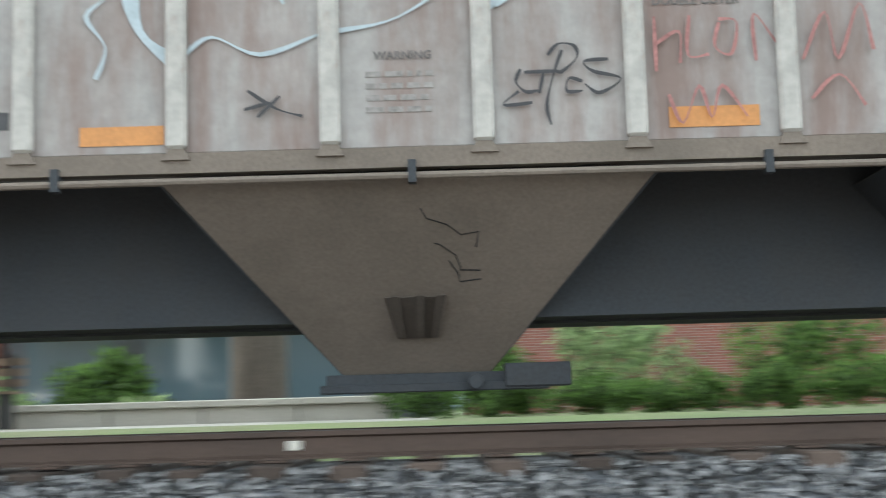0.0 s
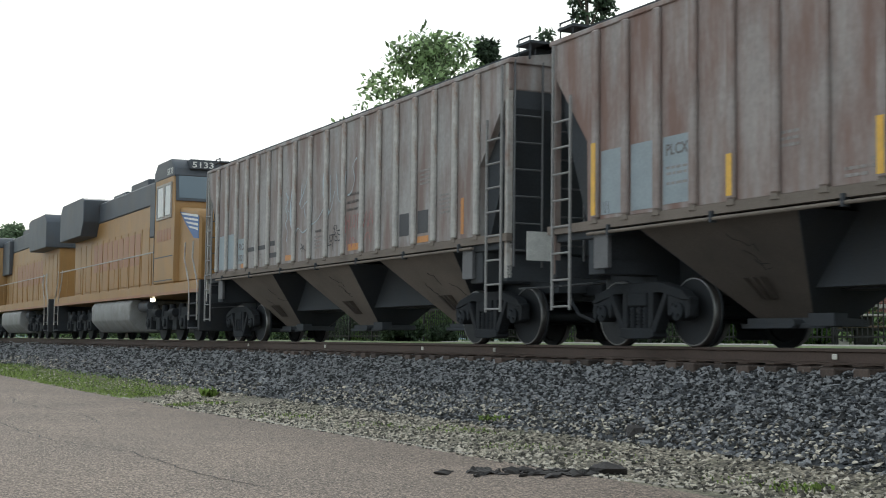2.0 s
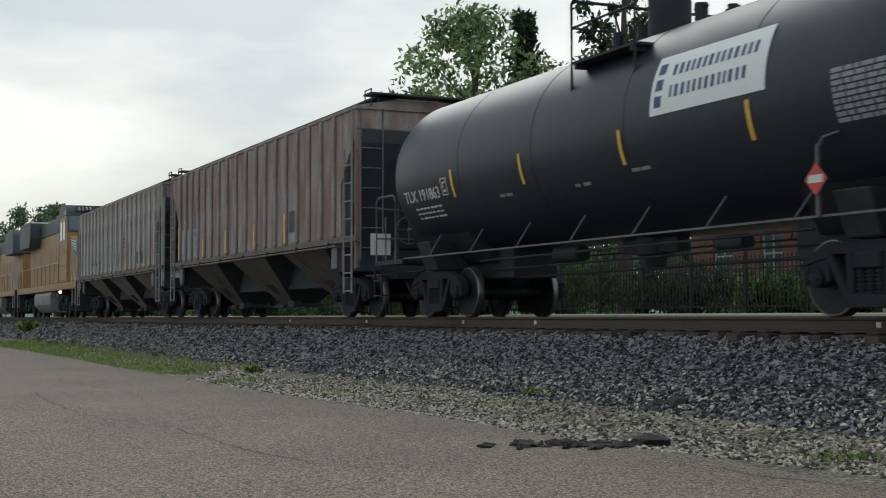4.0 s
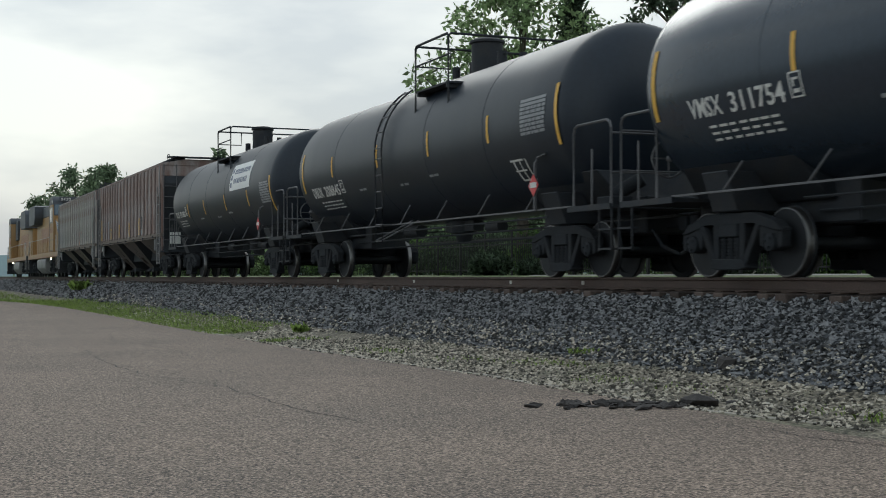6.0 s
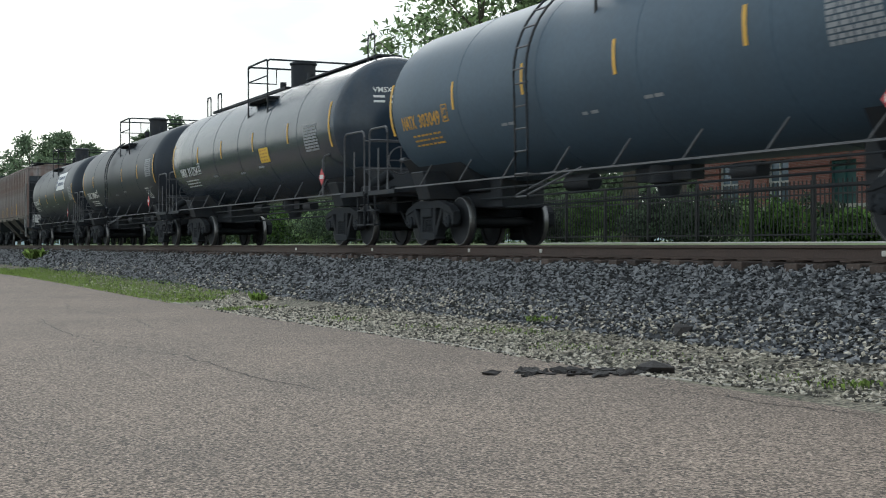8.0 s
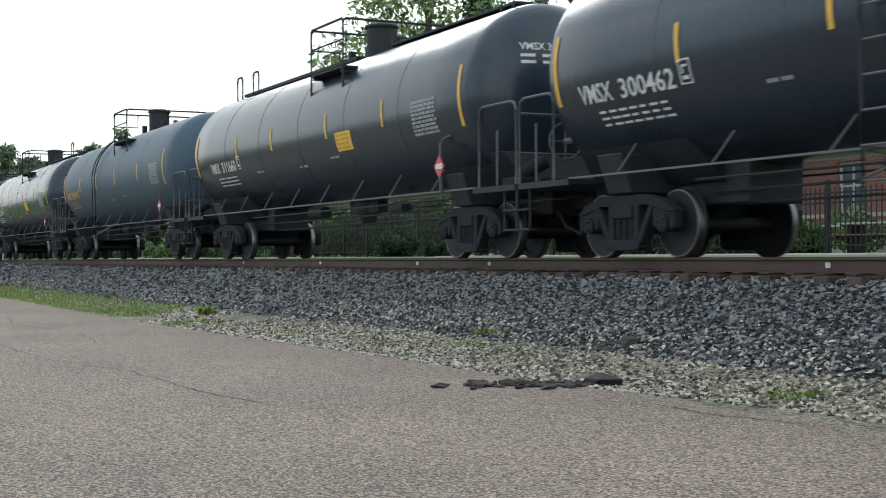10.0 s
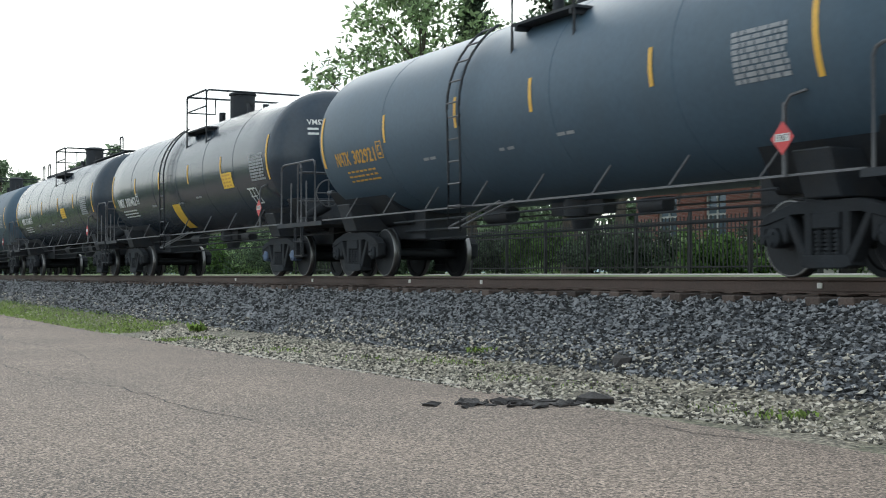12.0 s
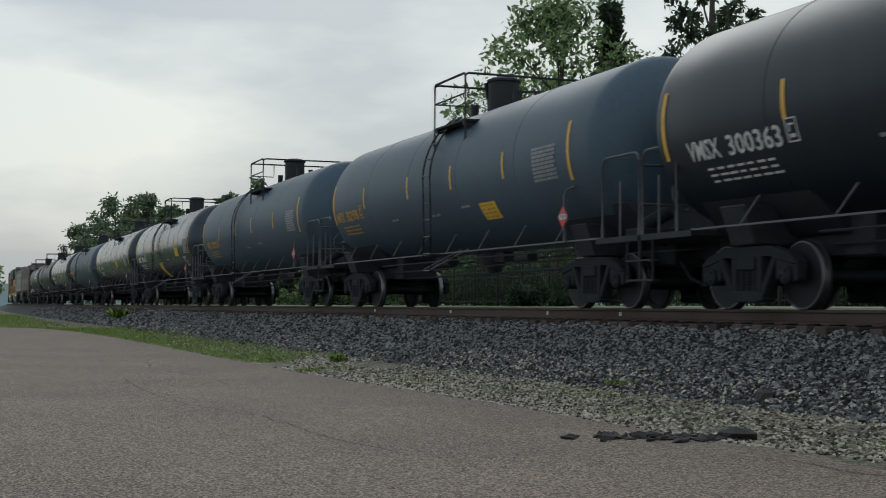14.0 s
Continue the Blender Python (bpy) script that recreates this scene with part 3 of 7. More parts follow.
for lx_, ly_ in ((-10.8, 0.26), (-8.4, 0.16), (-13.2, 0.32)):
    bm = bmesh.new()
    box(bm, lx_ - 0.05, lx_ + 0.05, -4.6, ly_, 0.0005, 0.004)
    solid("parking_line", bm, M["paint_line"], "worn white parking line on the asphalt", kind="structure", smooth=0)
CRACKS = [[(-23.5, 3.2), (-20.2, 3.0), (-17.0, 3.1), (-15.0, 3.6), (-12.6, 3.6), (-10.9, 3.8)], [(-14.6, 5.0), (-13.6, 5.9), (-12.9, 6.1), (-12.3, 6.7)], [(-9.9, 6.4), (-9.2, 6.7), (-8.6, 6.6), (-7.6, 6.9)], [(-30, 4.6), (-27, 4.2), (-23, 4.6), (-20, 4.4)]]
for pts in CRACKS:
    bm = bmesh.new()
    fine_ = []
    for (ax_, ay_), (bx_, by_) in zip(pts, pts[1:]):
        for k in range(10):
            t = k / 10
            fine_.append((ax_ + (bx_ - ax_) * t, ay_ + (by_ - ay_) * t + 0.09 * noise.noise((ax_ + t * 7, by_ * 3 + t * 5, 1))))
    left = [bm.verts.new((x, y - 0.009 - 0.006 * noise.noise((x * 5, y, 2)), 0.003)) for x, y in fine_]
    right = [bm.verts.new((x, y + 0.009 + 0.006 * noise.noise((x * 4, y, 6)), 0.003)) for x, y in fine_]
    for i in range(len(fine_) - 1):
        bm.faces.new((left[i], left[i + 1], right[i + 1], right[i]))
    solid("asphalt_crack", bm, M["debris"], "thin dark crack across the asphalt", kind="structure", smooth=0)

sheet("gravel_apron", XS, [(6.4, -0.02), (7.4, 0.012), (8.1, 0.075), (8.8, 0.22), (9.4, 0.45)], M["gravel_bed"], "pale gravel strip between asphalt and ballast")
BED = [(8.55, 0.17), (9.0, 0.36), (9.6, 0.64), (10.1, 0.88), (10.35, 0.97), (10.84, 0.985), (12.3, 0.985), (12.9, 0.97), (13.6, 0.75), (14.6, 0.6)]
sheet("ballast_bed", XS, BED, M["ballast_bed"], "dark grey ballast shoulder under the track")


def bed_z(y):
    for (y0, z0), (y1, z1) in zip(BED, BED[1:]):
        if y0 <= y <= y1:
            return z0 + (z1 - z0) * (y - y0) / (y1 - y0)
    return 0.0


def apron_z(y):
    P = [(6.4, -0.02), (7.4, 0.012), (8.1, 0.075), (8.8, 0.22), (9.4, 0.45)]
    for (y0, z0), (y1, z1) in zip(P, P[1:]):
        if y0 <= y <= y1:
            return z0 + (z1 - z0) * (y - y0) / (y1 - y0)
    return 0.0


def stones(name, places, mat, label):
    """Angular stones, one joined sheet of real lumps; places: x, y, z, size."""
    base = np.array([(1, 0, 0), (-1, 0, 0), (0, 1, 0), (0, -1, 0), (0, 0, 1), (0, 0, -1)], float)
    tri = np.array([(0, 2, 4), (2, 1, 4), (1, 3, 4), (3, 0, 4), (2, 0, 5), (1, 2, 5), (3, 1, 5), (0, 3, 5)])
    n = len(places)
    P = np.array(places)
    jit = 1 + rng.uniform(-0.45, 0.35, (n, 6, 1))
    v = base[None] * jit + rng.uniform(-0.38, 0.38, (n, 6, 3))
    v = v * (P[:, 3] * 0.5)[:, None, None] * np.stack([rng.uniform(0.7, 1.4, n), rng.uniform(0.7, 1.2, n), rng.uniform(0.45, 0.85, n)], 1)[:, None, :]
    a = rng.uniform(0, 6.283, n)
    c, s = np.cos(a)[:, None], np.sin(a)[:, None]
    x, y = v[:, :, 0] * c - v[:, :, 1] * s, v[:, :, 0] * s + v[:, :, 1] * c
    tilt = rng.uniform(-0.6, 0.6, n)[:, None]
    y, z = y * np.cos(tilt) - v[:, :, 2] * np.sin(tilt), y * np.sin(tilt) + v[:, :, 2] * np.cos(tilt)
    V = np.stack([x, y, z], 2) + P[:, None, :3]
    F = (tri[None] + 6 * np.arange(n)[:, None, None]).reshape(-1, 3)
    me = bpy.data.meshes.new(name)
    me.from_pydata(V.reshape(-1, 3).tolist(), [], F.tolist())
    me.materials.append(mat)
    return tagged(new(name, me), label, kind="stuff")


places = []
for x0, x1, per_m, size in ((-26, 7, 1200, 0.056), (-60, -26, 420, 0.085), (-140, -60, 130, 0.14)):
    n = int((x1 - x0) * per_m)
    for x, u, q in zip(rng.uniform(x0, x1, n), rng.uniform(0, 1, n), rng.uniform(0.6, 1.5, n)):
        y = 8.45 + u * 2.1
        if y < 9.0 and rng.uniform() > (y - 8.35) / 0.65:
            continue
        places.append((x, y + bend_track(x), (bed_z(y) if y > 8.56 else apron_z(y)) + 0.01, size * q))
stones("ballast_stones", places, M["ballast"], "dark blue-grey crushed ballast stones on the shoulder")
places = []
for x0, x1, per_m, size in ((-26, 3, 620, 0.045), (-60, -26, 200, 0.06)):
    n = int((x1 - x0) * per_m)
    for x, u, q in zip(rng.uniform(x0, x1, n), rng.uniform(0, 1, n), rng.uniform(0.4, 1.5, n)):
        y0 = edge_at(x) - 0.12
        y = y0 + u * (9.45 - y0)
        if y > 8.85 and rng.uniform() < (y - 8.85) / 0.6:
            continue
        if x < -22 and noise.noise((x * 0.3, y, 1)) > 0.1:
            continue
        places.append((x, y, max(apron_z(y), bed_z(y) + 0.015 if y > 8.6 else 0.0) + 0.006, size * q))
stones("gravel_stones", places, M["gravel"], "pale limestone gravel scattered beside the asphalt")

# rails: head, web and foot, in pieces that follow the curve
RAIL = [(-0.075, 0), (0.075, 0), (0.075, 0.012), (0.012, 0.032), (0.010, 0.135), (0.036, 0.148), (0.037, 0.180), (-0.037, 0.180), (-0.036, 0.148), (-0.010, 0.135), (-0.012, 0.032), (-0.075, 0.012)]
track = thing("railway_track", "single railway track on timber ties in ballast", "track", kind="structure")


def rail(yc, outline, mat, name):
    verts, faces = [], []
    xs = XS[1:]
    n = len(outline)
    for x in xs:
        for y, z in outline:
            verts.append((x, TRACK_Y + yc + bend_track(x) + y, RAIL_Z - 0.18 + z))
    for i in range(len(xs) - 1):
        for j in range(n):
            k = (j + 1) % n
            faces.append((i * n + j, i * n + k, (i + 1) * n + k, (i + 1) * n + j))
    me = bpy.data.meshes.new(name)
    me.from_pydata(verts, [], faces)
    me.materials.append(mat)
    o = new(name, me)
    o.parent = track
    return o


for yc in (-0.755, 0.755):
    r_ = rail(yc, RAIL, M["rail"], "rail")
    t_ = rail(yc, [(-0.030, 0.179), (0.030, 0.179), (0.028, 0.1835), (-0.028, 0.1835)], M["railtop"], "running_surface")

# tags and clips on the web of the near rail
for k, x in enumerate((-0.25, -3.78, -5.70, -11.80, -22.70, -27.65, -19.9, -33.0, 4.2)):
    bm = bmesh.new()
    box(bm, x - 0.04, x + 0.04, TRACK_Y - 0.755 - 0.030, TRACK_Y - 0.755 - 0.008, RAIL_Z - 0.125, RAIL_Z - 0.060)
    part("rail_tag", bm, M["plate"], track, "small pale tag on the rail web", bevel=0.006)

bm = bmesh.new()
box(bm, -0.115, 0.115, -1.30, 1.30, -0.18, 0.0)
bmp = bmesh.new()
box(bmp, -0.09, 0.09, -0.19, 0.19, 0.0, 0.018)
plate_mesh = mesh_of("tie_plate", bmp, M["rail"], bevel=0.005)
tie_mesh = mesh_of("tie", bm, M["tie"], bevel=0.012)
joined = bmesh.new()
for i in range(720):
    x = 14 - 0.495 * i + random.uniform(-0.03, 0.03)
    y = TRACK_Y + bend_track(x)
    sl = random.uniform(-0.10, 0.05)
    if i < 190:
        o = new("tie", tie_mesh)
        o.parent = track
        o.matrix_basis = pose(x, y + sl, RAIL_Z - 0.20 + random.uniform(-0.015, 0.0), 0, random.uniform(-1, 1), track_turn(x) + random.uniform(-1.5, 1.5))
        for yc in (-0.755, 0.755):
            p = new("tie_plate", plate_mesh)
            p.parent = track
            p.matrix_basis = pose(x, y + yc, RAIL_Z - 0.199, 0, 0, track_turn(x))
    else:
        box(joined, x - 0.115, x + 0.115, y - 1.3, y + 1.3, RAIL_Z - 0.38, RAIL_Z - 0.20)
tagged(part("ties", joined, M["tie"], track, smooth=0), kind="stuff")

# broken tar at the edge of the car park
def chunk(name, x, y, l, w, hgt, turn, label):
    bm = bmesh.new()
    bmesh.ops.create_icosphere(bm, subdivisions=1, radius=0.5)
    for v in bm.verts:
        k = 1 + 1.1 * noise.noise(v.co * 4.1 + Vector((x * 9, y * 7, 0)))
        v.co = Vector((v.co.x * l * k, v.co.y * w * k, max(v.co.z, -0.3) * hgt * k))
    return solid(name, bm, M["debris"], label, "debris", "tar lumps", at=pose(x, y, max(0.0, apron_z(y)) + hgt * 0.28, 0, 0, turn), smooth=0)


random.seed(4)
for i in range(95):
    u = random.random() ** 1.3
    x = -11.66 + 0.70 * u + random.uniform(-0.10, 0.10)
    y = 6.05 + 1.15 * u + random.gauss(0, 0.28)
    l = random.uniform(0.05, 0.18) if i % 7 else random.uniform(0.22, 0.32)
    chunk("tar_lump", x, y, l, l * random.uniform(0.35, 0.7), random.uniform(0.03, 0.065), random.uniform(0, 180), "broken black tar lump on the gravel edge")
chunk("tar_slab", -11.02, 7.22, 0.46, 0.24, 0.12, 20, "larger broken slab of black tar on gravel")
chunk("tar_slab", -12.75, 8.75, 0.44, 0.22, 0.22, 160, "small black slab lying on pale gravel")


# ---- grass and weeds ----
def blades(name, spots, mat, label):
    """Upright blades; spots: x, y, z, height, spread."""
    verts, faces = [], []
    for x, y, z, hgt, sp in spots:
        a = random.uniform(0, 6.283)
        w = hgt * random.uniform(0.06, 0.12)
        dx, dy = math.cos(a) * w, math.sin(a) * w
        bx, by = random.uniform(-sp, sp), random.uniform(-sp, sp)
        k = len(verts)
        verts += [(x - dx, y - dy, z), (x + dx, y + dy, z), (x + bx * 0.5 + dx * 0.7, y + by * 0.5 + dy * 0.7, z + hgt * 0.6), (x + bx * 0.5 - dx * 0.7, y + by * 0.5 - dy * 0.7, z + hgt * 0.6), (x + bx, y + by, z + hgt)]
        faces += [(k, k + 1, k + 2, k + 3), (k + 3, k + 2, k + 4)]
    me = bpy.data.meshes.new(name)
    me.from_pydata(verts, [], faces)
    me.materials.append(mat)
    return tagged(new(name, me), label, kind="stuff")


random.seed(21)
spots = []
for i in range(80000):
    x = -22 - 130 * random.random() ** 1.5
    e = edge_at(x) if x > -76 else -6
    y = e - 0.15 + (9.6 - e) * random.random() ** 1.25
    if x > -76 and y > e + 0.3 + (1.6 if x < -30 else 0.9) + 0.6 * noise.noise((x * 0.2, 0, 5)):
        if random.random() < 0.9:
            continue
    if x > -30 and noise.noise((x * 0.8, y * 0.8, 7)) < 0.12 + 0.06 * (x + 30):
        continue
    spots.append((x, y, max(apron_z(min(y, 9.3)), -0.02) if x > -76 else 0, random.uniform(0.025, 0.085) * (1 + max(0, -x - 40) / 60), 0.06))
blades("grass_strip", spots, M["grass"], "patchy green grass along the edge of the asphalt")


def weed(x, y, r, hgt, n, label="low green weed tuft growing in gravel"):
    random.seed(int(abs(x * 100)))
    verts, faces = [], []
    z = max(apron_z(y), bed_z(y))
    for i in range(n):
        a, d = random.uniform(0, 6.283), r * random.random() ** 0.7
        px, py = x + d * math.cos(a), y + d * math.sin(a)
        l = hgt * random.uniform(0.4, 1.0)
        b = random.uniform(0, 6.283)
        k = len(verts)
        ox, oy = math.cos(b) * l * 0.6, math.sin(b) * l * 0.6
        sx, sy = -math.sin(b) * l * 0.16, math.cos(b) * l * 0.16
        verts += [(px, py, z), (px + ox * 0.5 + sx, py + oy * 0.5 + sy, z + l * 0.6), (px + ox, py + oy, z + l * random.uniform(0.4, 0.95)), (px + ox * 0.5 - sx, py + oy * 0.5 - sy, z + l * 0.5)]
        faces.append((k, k + 1, k + 2, k + 3))
    me = bpy.data.meshes.new("weed")
    me.from_pydata(verts, [], faces)
    me.materials.append(M["grass"])
    return tagged(new("weed", me), label, "weed", "weeds beside the track", kind="stuff")


for x, y, r, hgt, n in ((-15.9, 8.65, 0.22, 0.12, 70), (-15.6, 8.3, 0.85, 0.05, 420), (-27.2, 8.1, 0.16, 0.26, 90), (-25.0, 7.6, 0.5, 0.09, 90), (-13.6, 7.9, 0.7, 0.05, 220),
                        (-29.5, 7.4, 0.5, 0.10, 120), (-11.9, 8.1, 0.8, 0.05, 90), (-9.6, 7.8, 0.5, 0.06, 60), (-17.6, 7.9, 0.7, 0.07, 90), (-20.5, 7.6, 0.8, 0.08, 120), (-71, 9.4, 0.5, 0.7, 200), (-8.9, 7.75, 0.35, 0.12, 50)):
    weed(x, y, r, hgt, n)


# ---- running gear shared by all cars ----
WHEEL_R = 0.457
MESH = {}


def build_running_gear():
    bm = bmesh.new()
    for s in (-1, 1):
        lathe_y(bm, [(s * 0.83, 0.40), (s * 0.83, WHEEL_R - 0.012), (s * 0.815, WHEEL_R), (s * 0.735, WHEEL_R + 0.004), (s * 0.72, WHEEL_R + 0.024), (s * 0.695, WHEEL_R + 0.018), (s * 0.695, 0.385), (s * 0.72, 0.37), (s * 0.735, 0.20), (s * 0.71, 0.15), (s * 0.71, 0.11)] if s < 0 else
                [(s * 0.71, 0.11), (s * 0.71, 0.15), (s * 0.735, 0.20), (s * 0.72, 0.37), (s * 0.695, 0.385), (s * 0.695, WHEEL_R + 0.018), (s * 0.72, WHEEL_R + 0.024), (s * 0.735, WHEEL_R + 0.004), (s * 0.815, WHEEL_R), (s * 0.83, WHEEL_R - 0.012), (s * 0.83, 0.40)], 0, 0, 40)
        # dished plate inside the rim
        lathe_y(bm, [(s * 0.812, 0.402), (s * 0.775, 0.36), (s * 0.765, 0.20), (s * 0.83, 0.15), (s * 0.84, 0.09), (s * 0.90, 0.085)], 0, 0, 40)
    bar(bm, (0, -0.92, 0), (0, 0.92, 0), 0.085, 16)
    MESH["wheelset"] = mesh_of("wheelset", bm, M["wheel"])
    for s in (-1, 1):
        bm = bmesh.new()
        lathe_y(bm, [(s * 0.737, WHEEL_R + 0.006), (s * 0.815, WHEEL_R + 0.002), (s * 0.8325, WHEEL_R - 0.010), (s * 0.8335, WHEEL_R - 0.024), (s * 0.829, WHEEL_R - 0.026), (s * 0.74, WHEEL_R - 0.026)], 0, 0, 40)
        MESH["tread" if s < 0 else "tread_far"] = mesh_of("tread", bm, M["tread"])
    for s in (-1, 1):
        bm = bmesh.new()
        lathe_y(bm, [(s * 0.90, 0.12), (s * 1.10, 0.12), (s * 1.115, 0.09), (s * 1.125, 0.03)], 0, 0, 16)
        for k in range(3):
            a = 2.094 * k
            bar(bm, (0.07 * math.cos(a), s * 1.11, 0.07 * math.sin(a)), (0.07 * math.cos(a), s * 1.14, 0.07 * math.sin(a)), 0.018, 6)
        key = "bearing_cap" if s < 0 else "bearing_cap_far"
        MESH[key] = mesh_of("bearing_cap", bm, M["cap"])
        MESH[key + "_dark"] = MESH[key].copy()
        MESH[key + "_dark"].materials[0] = M["truck"]
    # cast side frame with its windows, about the truck's centre
    bm = bmesh.new()
    y0, y1 = -1.10, -0.92
    prism(bm, [(-1.16, 0.60), (-0.98, 0.74), (-0.50, 0.86), (0.50, 0.86), (0.98, 0.74), (1.16, 0.60), (1.02, 0.60), (0.55, 0.73), (-0.55, 0.73), (-1.02, 0.60)], y0, y1)
    for s in (-1, 1):
        prism(bm, [(s * 1.14, 0.64), (s * 1.14, 0.40), (s * 1.05, 0.36), (s * 1.04, 0.58), (s * 0.76, 0.58), (s * 0.72, 0.38), (s * 0.66, 0.42), (s * 0.66, 0.70), (s * 0.9, 0.72)], y0 + 0.02, y1)
        prism(bm, [(s * 0.72, 0.74), (s * 0.62, 0.74), (s * 0.26, 0.18), (s * 0.34, 0.14), (s * 0.42, 0.20)], y0, y1)
        prism(bm, [(s * 0.24, 0.76), (s * 0.36, 0.76), (s * 0.36, 0.34), (s * 0.30, 0.24), (s * 0.24, 0.24)], y0, y1)
        prism(bm, [(s * 1.04, 0.62), (s * 1.04, 0.50), (s * 0.74, 0.50), (s * 0.74, 0.62)], y0 + 0.04, y1 + 0.02)
    prism(bm, [(-0.40, 0.13), (-0.28, 0.10), (0.28, 0.10), (0.40, 0.13), (0.36, 0.25), (-0.36, 0.25)], y0 - 0.02, y1 + 0.04)
    MESH["side_frame"] = mesh_of("side_frame", bm, M["truck"], bevel=0.012)
    bm = bmesh.new()
    for xx in (-0.15, 0.0, 0.15):
        for k in range(6):
            lathe_y_flat = 0.255 + k * 0.047
            bar(bm, (xx, -1.04, lathe_y_flat), (xx, -1.04, lathe_y_flat + 0.030), 0.068, 10)
        bar(bm, (xx, -1.04, 0.25), (xx, -1.04, 0.54), 0.05, 8)
    MESH["spring_nest"] = mesh_of("spring_nest", bm, M["truck"])
    bm = bmesh.new()
    box(bm, -0.22, 0.22, -1.12, 1.12, 0.54, 0.72)
    box(bm, -0.3, 0.3, -0.3, 0.3, 0.6, 0.80)
    for s in (-1, 1):
        box(bm, s * 0.42 - 0.05, s * 0.42 + 0.05, -0.85, 0.85, 0.34, 0.46)
    MESH["bolster"] = mesh_of("bolster", bm, M["truck"], bevel=0.015)


build_running_gear()
SPIN = []    # wheelsets that roll: object, place on its car, radius


def add(mesh, parent, m=None, name=None, label=""):
    o = new(name or mesh.name.split(".")[0], mesh)
    o.parent = parent
    if m is not None:
        o.matrix_basis = m
    return tagged(o, label)


def freight_truck(car, x, blue=False):
    for sx in (-0.89, 0.89):
        w = add(MESH["wheelset"], car, pose(x + sx, 0, WHEEL_R), label="steel wheelset with a worn rim")
        add(MESH["tread"], w, label="polished wheel tread")
        add(MESH["tread_far"], w, name="tread", label="polished wheel tread")
        add(MESH["bearing_cap" if blue else "bearing_cap_dark"], w, name="bearing_cap")
        add(MESH["bearing_cap_far_dark"], w, name="bearing_cap")
        SPIN.append((w, (x + sx, 0, WHEEL_R)))
    add(MESH["side_frame"], car, pose(x, 0, 0))
    add(MESH["side_frame"], car, pose(x, 0, 0, 0, 0, 180))
    add(MESH["spring_nest"], car, pose(x, 0, 0))
    add(MESH["spring_nest"], car, pose(x, 0, 0, 0, 0, 180))
    add(MESH["bolster"], car, pose(x, 0, 0))


def coupler(car, x, way):
    bm = bmesh.new()
    box(bm, min(x, x - way * 0.75), max(x, x - way * 0.75), -0.09, 0.09, 0.78, 0.95)
    box(bm, min(x - way * 0.02, x - way * 0.26), max(x - way * 0.02, x - way * 0.26), -0.17, 0.15, 0.72, 1.0)
    part("coupler", bm, M["truck"], car, "rusty knuckle coupler", bevel=0.02)
    bm = bmesh.new()
    pipe(bm, [(x - way * 0.7, -0.35, 0.75), (x - way * 0.4, -0.35, 0.48), (x, -0.3, 0.36)], 0.028, 6)
    part("air_hose", bm, M["frame_black"], car)
    bm = bmesh.new()
    pipe(bm, [(x - way * 0.55, -1.35, 0.86), (x - way * 0.5, -0.8, 0.90), (x - way * 0.42, -0.1, 0.98)], 0.016, 6)
    part("uncoupling_lever", bm, M["rod"], car)


# ---- tank cars ----
TANK_R, TANK_Z = 1.53, 2.72


def on_tank(p, lift=0.006):
    """From (along, up the flank, out) to the flank that faces -y."""
    a = p.y / TANK_R
    r = TANK_R + lift + p.z
    return Vector((p.x, -r * math.cos(a), TANK_Z + r * math.sin(a)))


def flank_patch(bm, u0, u1, v0, v1, slant=0.0, lift=0.006, thick=0.003):
    """A thin plate that lies on the tank's flank."""
    n = max(2, int(abs(v1 - v0) / 0.12))
    rows = []
    for i in range(n + 1):
        v = v0 + (v1 - v0) * i / n
        d = slant * i / n
        rows.append([bm.verts.new(on_tank(Vector((u + d, v, w)), lift)) for u, w in ((u0, 0), (u1, 0), (u1, thick), (u0, thick))])
    for a, b in zip(rows, rows[1:]):
        for i in range(4):
            j = (i + 1) % 4
            bm.faces.new((a[i], a[j], b[j], b[i]))
    bm.faces.new(rows[0])
    bm.faces.new(rows[-1][::-1])
    return bm


def small_print(bm, u, v, width, rows, hgt=0.07, gap=0.06, words=3, seed=1, lift=0.006):
    rnd = random.Random(seed)
    for r in range(rows):
        x = u
        for w in range(words):
            l = width / words * rnd.uniform(0.55, 0.85)
            flank_patch(bm, x, x + l, v - r * (hgt + gap), v - r * (hgt + gap) + hgt, lift=lift)
            x += width / words


